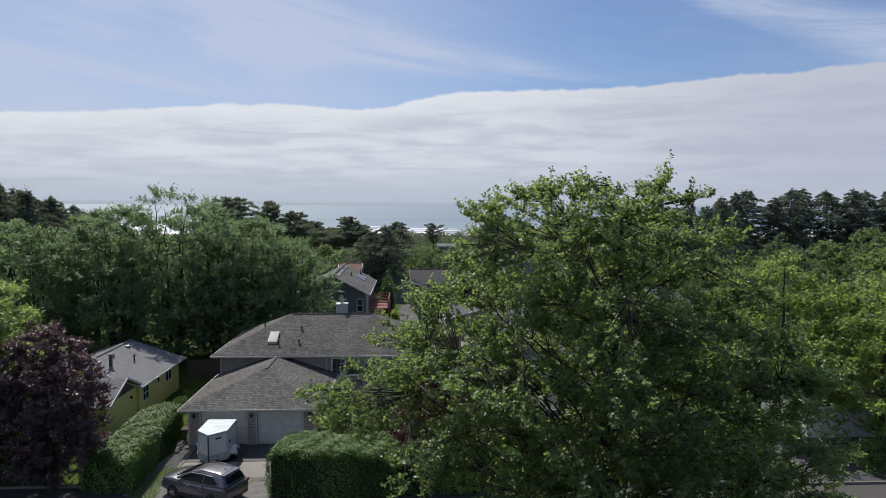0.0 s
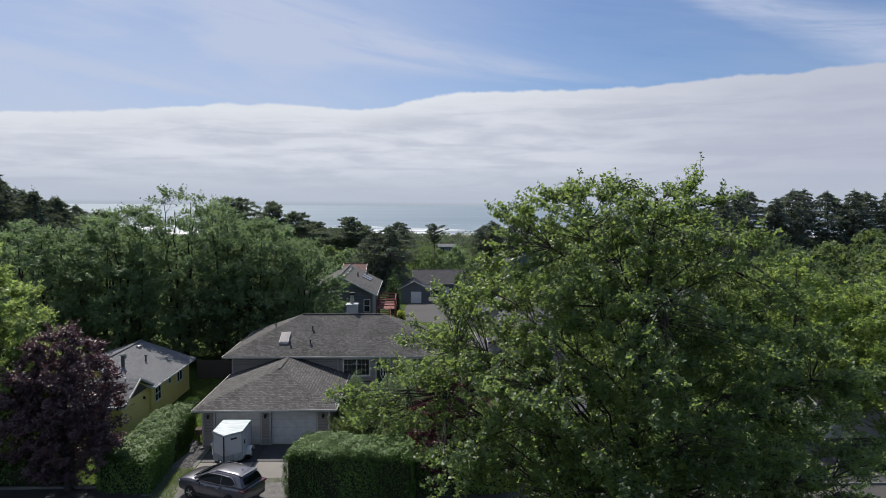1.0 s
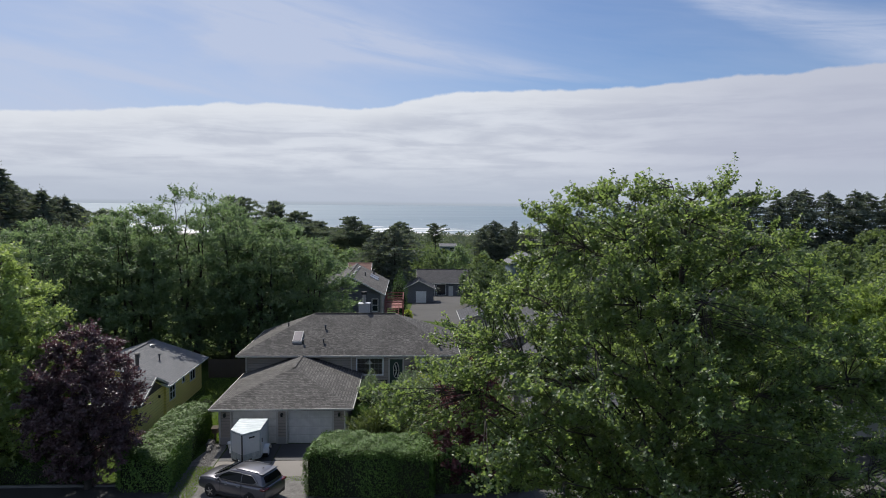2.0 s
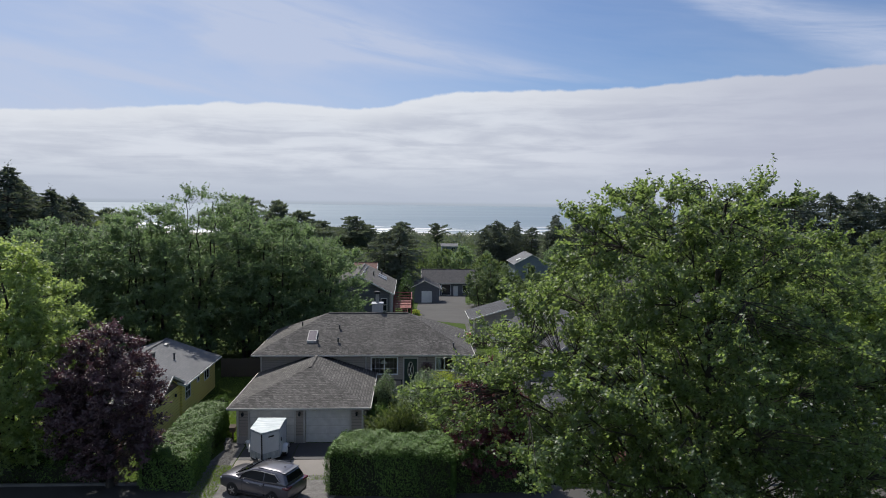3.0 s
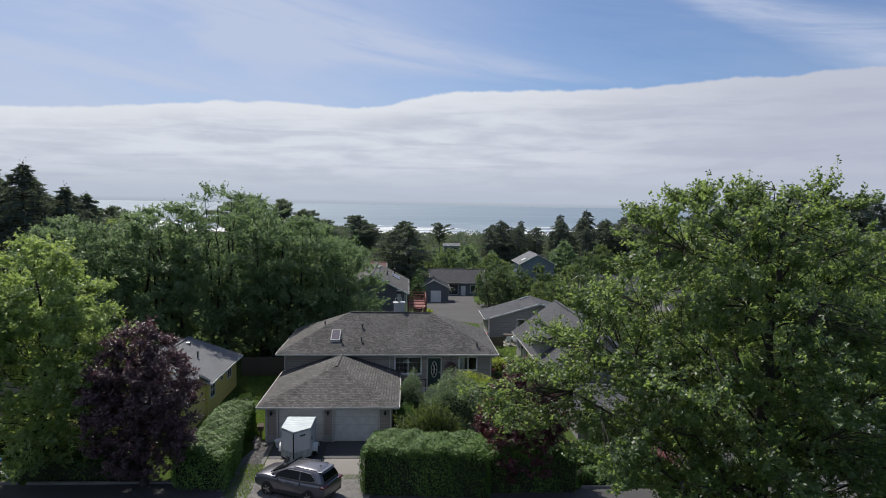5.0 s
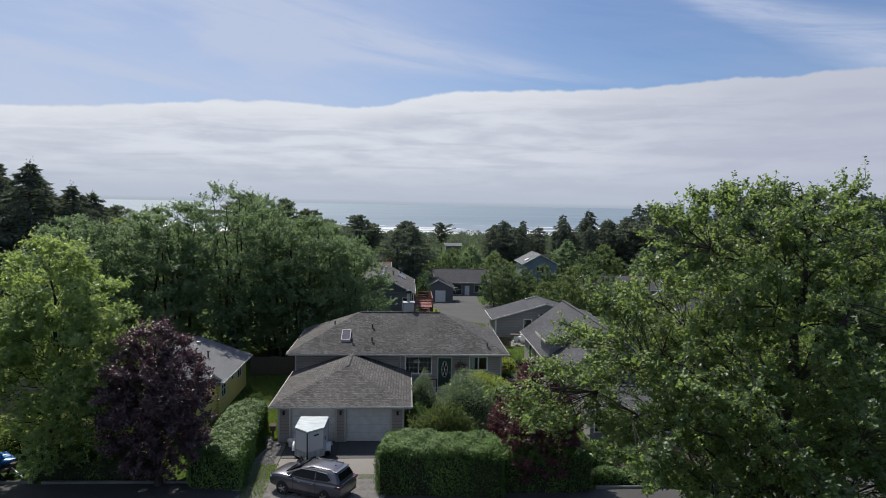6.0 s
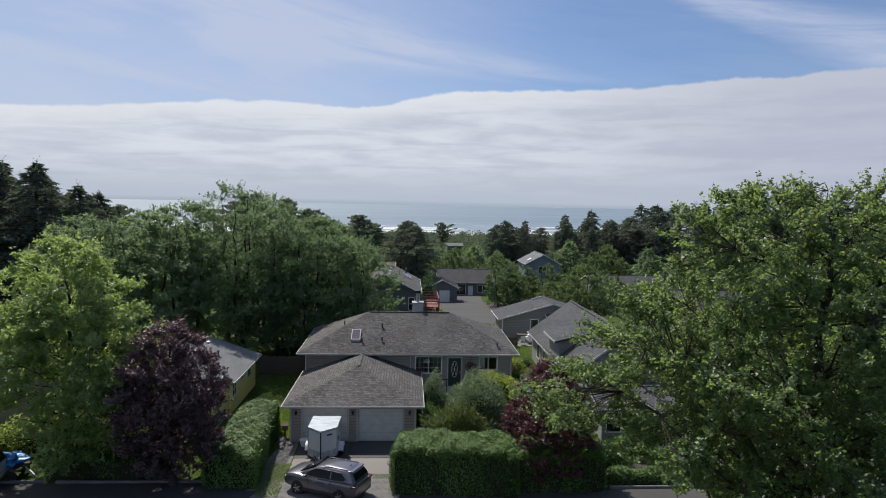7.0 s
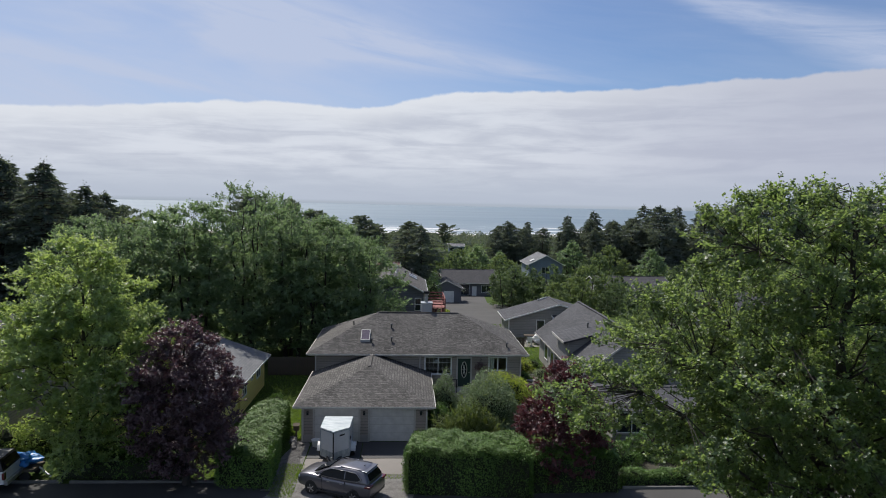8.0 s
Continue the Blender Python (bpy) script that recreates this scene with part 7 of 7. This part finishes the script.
plant(SPRUCES, [
    (41.5, 190, 17.5, 20, 0), (49.5, 190, 19, 130, 0), (55.5, 189, 16, 250, 1), (46, 178, 14, 330, 1), (63, 184, 21, 75, 0), (75, 190, 21, 310, 0), (33, 210, 15.5, 15, 0), (82, 186, 22, 225, 0), (38, 186, 12.5, 260, 1),
    (-102, 172, 22.5, 0, 2), (-107, 176, 23.5, 90, 1), (-97.5, 175, 21, 200, 2), (-113, 170, 23.5, 300, 2), (-121, 180, 24.5, 40, 2), (-93, 180, 19, 10, 2),
    (-4.6, 114, 13.4, 0, 2), (-7.6, 115, 12.4, 90, 2),
    (21, 200, 13, 0, 2), (25, 203, 15.5, 70, 1), (29.5, 200, 13.5, 140, 2), (23, 209, 14, 210, 2), (28, 211, 14.5, 280, 2),
    (39.5, 184, 15.5, 0, 0), (47, 186, 16.5, 70, 1), (53, 184, 16.2, 140, 2), (58.5, 182, 17, 210, 2), (64.5, 176, 20.5, 280, 2), (44, 195, 14.5, 30, 2), (50.5, 197, 16, 200, 2), (56, 195, 16, 100, 1), (61.5, 190, 17, 10, 2), (68, 188, 18, 290, 2), (36, 200, 13.5, 80, 2), (71, 180, 17.5, 20, 1), (78, 178, 19, 100, 2), (86, 182, 20, 190, 1),
    (95, 190, 23, 30, 0), (101, 205, 22, 200, 2), (112, 215, 25.5, 100, 1), (119, 220, 26.5, 10, 2), (126, 215, 24, 60, 1), (133, 218, 27, 150, 2), (140, 222, 27.5, 230, 1), (147, 218, 26.5, 300, 2), (154, 215, 27, 50, 1), (161, 220, 26.5, 120, 2), (168, 216, 27, 200, 1), (176, 222, 28, 20, 2), (186, 220, 27, 80, 1), (196, 222, 27, 160, 2),
    ])
PINES = [(14.0, conifer("shore_pine", "wind-shaped dark shore pine with layered boughs", (0, 0, 0), 141, 14.0, 4.3, 5.6, 46, 130, "needle_pine", droop=-0.3, needle=0.6, flat=True, group="shore pines")),
         (13.0, conifer("shore_pine", "wind-shaped dark shore pine with layered boughs", (0, 0, 0), 142, 13.0, 6.6, 2.5, 76, 150, "needle_pine", droop=-0.05, needle=0.65, flat=True, group="shore pines"))]
plant(PINES, [(-6.0, 267, 14.4, 0, 1), (9.0, 273, 14.0, 60, 0), (-27, 260, 16.5, 120, 1), (-42.5, 190, 20.5, 200, 0), (-36, 194, 17.5, 20, 1), (-52, 188, 21.5, 300, 1), (-32, 205, 14.5, 100, 1), (-73, 150, 17.0, 10, 0), (-41, 240, 13, 60, 1), (-34, 262, 12, 10, 1), (-20, 262, 13, 250, 1)])

# loose woods and scrub down to the shore
WOODS = []
for seed, h, w, leaf_material, label in ((151, 7.0, 3.3, "leaf_wood", "rounded green garden tree among the lower houses"), (152, 6.0, 3.4, "leaf_olive", "bright green spreading garden tree"), (153, 6.5, 3.0, "leaf_alder", "uneven green garden tree on the slope")):
    WOODS.append((h, broadleaf("garden_tree", label, "tree", (0, 0, 0), leaf_material, seed, group="garden trees", height=h, radius=0.12, low=0.3,
                               crown=round_crown([0.3, 0.25 * h, 0.5 * h, 0.75 * h, 0.92 * h, h], [0.85 * w, w, 0.94 * w, 0.68 * w, 0.34 * w, 0.08 * w]),
                               limbs=16, branches=130, shoots=5, leaves=6, reach=0.75, leaf=0.33, stems=2, gaps=0.25, lumps=0.9, inner=0.5, up=0.5, twig=False)))
plant(WOODS, [
    (8.4, 98, 6.6, 200, 0), (10.0, 102, 6.4, 300, 0), (12.0, 99, 6.5, 0, 0), (15.5, 97, 6.8, 70, 0), (20.5, 95, 6.6, 150, 1), (24.5, 97, 6.0, 210, 0), (17.5, 90, 5.2, 20, 1), (13.5, 86, 4.5, 100, 1), (22, 88, 4.5, 10, 0),
    (28.5, 104, 5.0, 60, 0), (33, 132, 5.5, 120, 0), (-1.5, 140, 7.5, 0, 1), (4, 150, 8.0, 60, 0), (10, 155, 8.5, 130, 2), (15, 148, 7.0, 190, 1), (-9, 148, 8.0, 250, 0), (7, 175, 7.0, 20, 1), (0, 178, 7.0, 90, 0),
    (18, 172, 6.5, 150, 2), (13, 190, 6.5, 300, 1), (-14, 128, 8.5, 30, 2), (-19, 140, 9.0, 100, 1), (-25, 150, 9.0, 170, 0), (-30, 130, 10.0, 220, 2), (-36, 120, 11.0, 10, 1), (-43, 110, 11.5, 80, 0), (-52, 105, 12.5, 150, 1),
    (-60, 98, 13.0, 240, 0), (-50, 92, 12.5, 310, 1), (-66, 108, 13.5, 40, 1), (-76, 118, 14.0, 130, 0), (-58, 125, 13.0, 200, 2), (-68, 140, 13.5, 20, 1), (-46, 135, 11.5, 90, 0), (-38, 155, 11.0, 270, 1),
    (38, 150, 8.0, 0, 0), (45, 160, 9.0, 70, 1), (37, 168, 9.5, 140, 2), (52, 150, 8.5, 230, 2), (60, 140, 8.0, 300, 1), (70, 150, 10.0, 20, 0), (80, 130, 9.0, 110, 1), (48, 125, 6.5, 180, 0), (58, 110, 7.0, 250, 1),
    (45, 95, 8.5, 30, 1), (54, 88, 9.0, 120, 0), (64, 95, 10.0, 200, 1), (46, 74, 9.5, 280, 0), (56, 70, 10.0, 10, 1), (48, 58, 10.5, 90, 1), (72, 85, 11, 140, 0), (84, 105, 12, 40, 1), (92, 120, 12, 100, 0), (105, 140, 13, 160, 1), (90, 150, 12, 220, 0),
    (38, 62, 7, 40, 0), (41, 68, 7.5, 130, 1), (35, 57.5, 6, 220, 1), (44, 80, 8, 310, 0), (33, 63, 6, 10, 1), (23, 56, 6.5, 0, 0), (17.5, 60, 5.5, 90, 1), (20, 70, 6.0, 180, 0), (42, 52, 9.0, 200, 1),
])


def scrub():
    """Low wind-cut scrub that covers the slope and the dunes."""
    rng = np.random.default_rng(161)
    P = []
    for k in range(1700):
        y = 132 + 305 * rng.uniform() ** 1.0
        x = rng.uniform(-0.75, 0.85) * y
        if abs(x - 16) < 9 and 280 < y < 305:
            continue
        if 19 < x < 34 and 150 < y < 172:
            continue
        s = rng.uniform(1.6, 4.6)
        h = rng.uniform(1.2, 3.8)
        n = 60 if y < 300 else 40
        d = unit(rng.normal(size=(n, 3)))
        d[:, 2] = np.abs(d[:, 2])
        P.append(d * np.array([s, s, h]) * rng.uniform(0.75, 1.1, (n, 1)) + np.array([x, y, ground_z(y)]))
    Q = []
    for k in range(620):
        y, x = rng.uniform(340, 448), rng.uniform(-120, 190)
        s, h, n = rng.uniform(2.5, 6), rng.uniform(2.2, 5.0), 70
        d = unit(rng.normal(size=(n, 3)))
        d[:, 2] = np.abs(d[:, 2])
        Q.append(d * np.array([s, s, h]) * rng.uniform(0.75, 1.1, (n, 1)) + np.array([x, y, ground_z(y)]))
    ob = mesh_arrays("thicket", *leaf_arrays(np.concatenate(Q), 1.1, rng, 0.5, 0.7, None, 0.0, True), "needle_pine")
    tagged(ob, "dark wind-cut thicket on the dunes above the beach", "scrub", kind="stuff")
    P = np.concatenate(P)
    ob = mesh_arrays("scrub", *leaf_arrays(P, 0.95, rng, 0.5, 0.7, None, 0.0, True), "leaf_wood")
    tagged(ob, "low green scrub on the slope above the beach", "scrub", kind="stuff")


scrub()
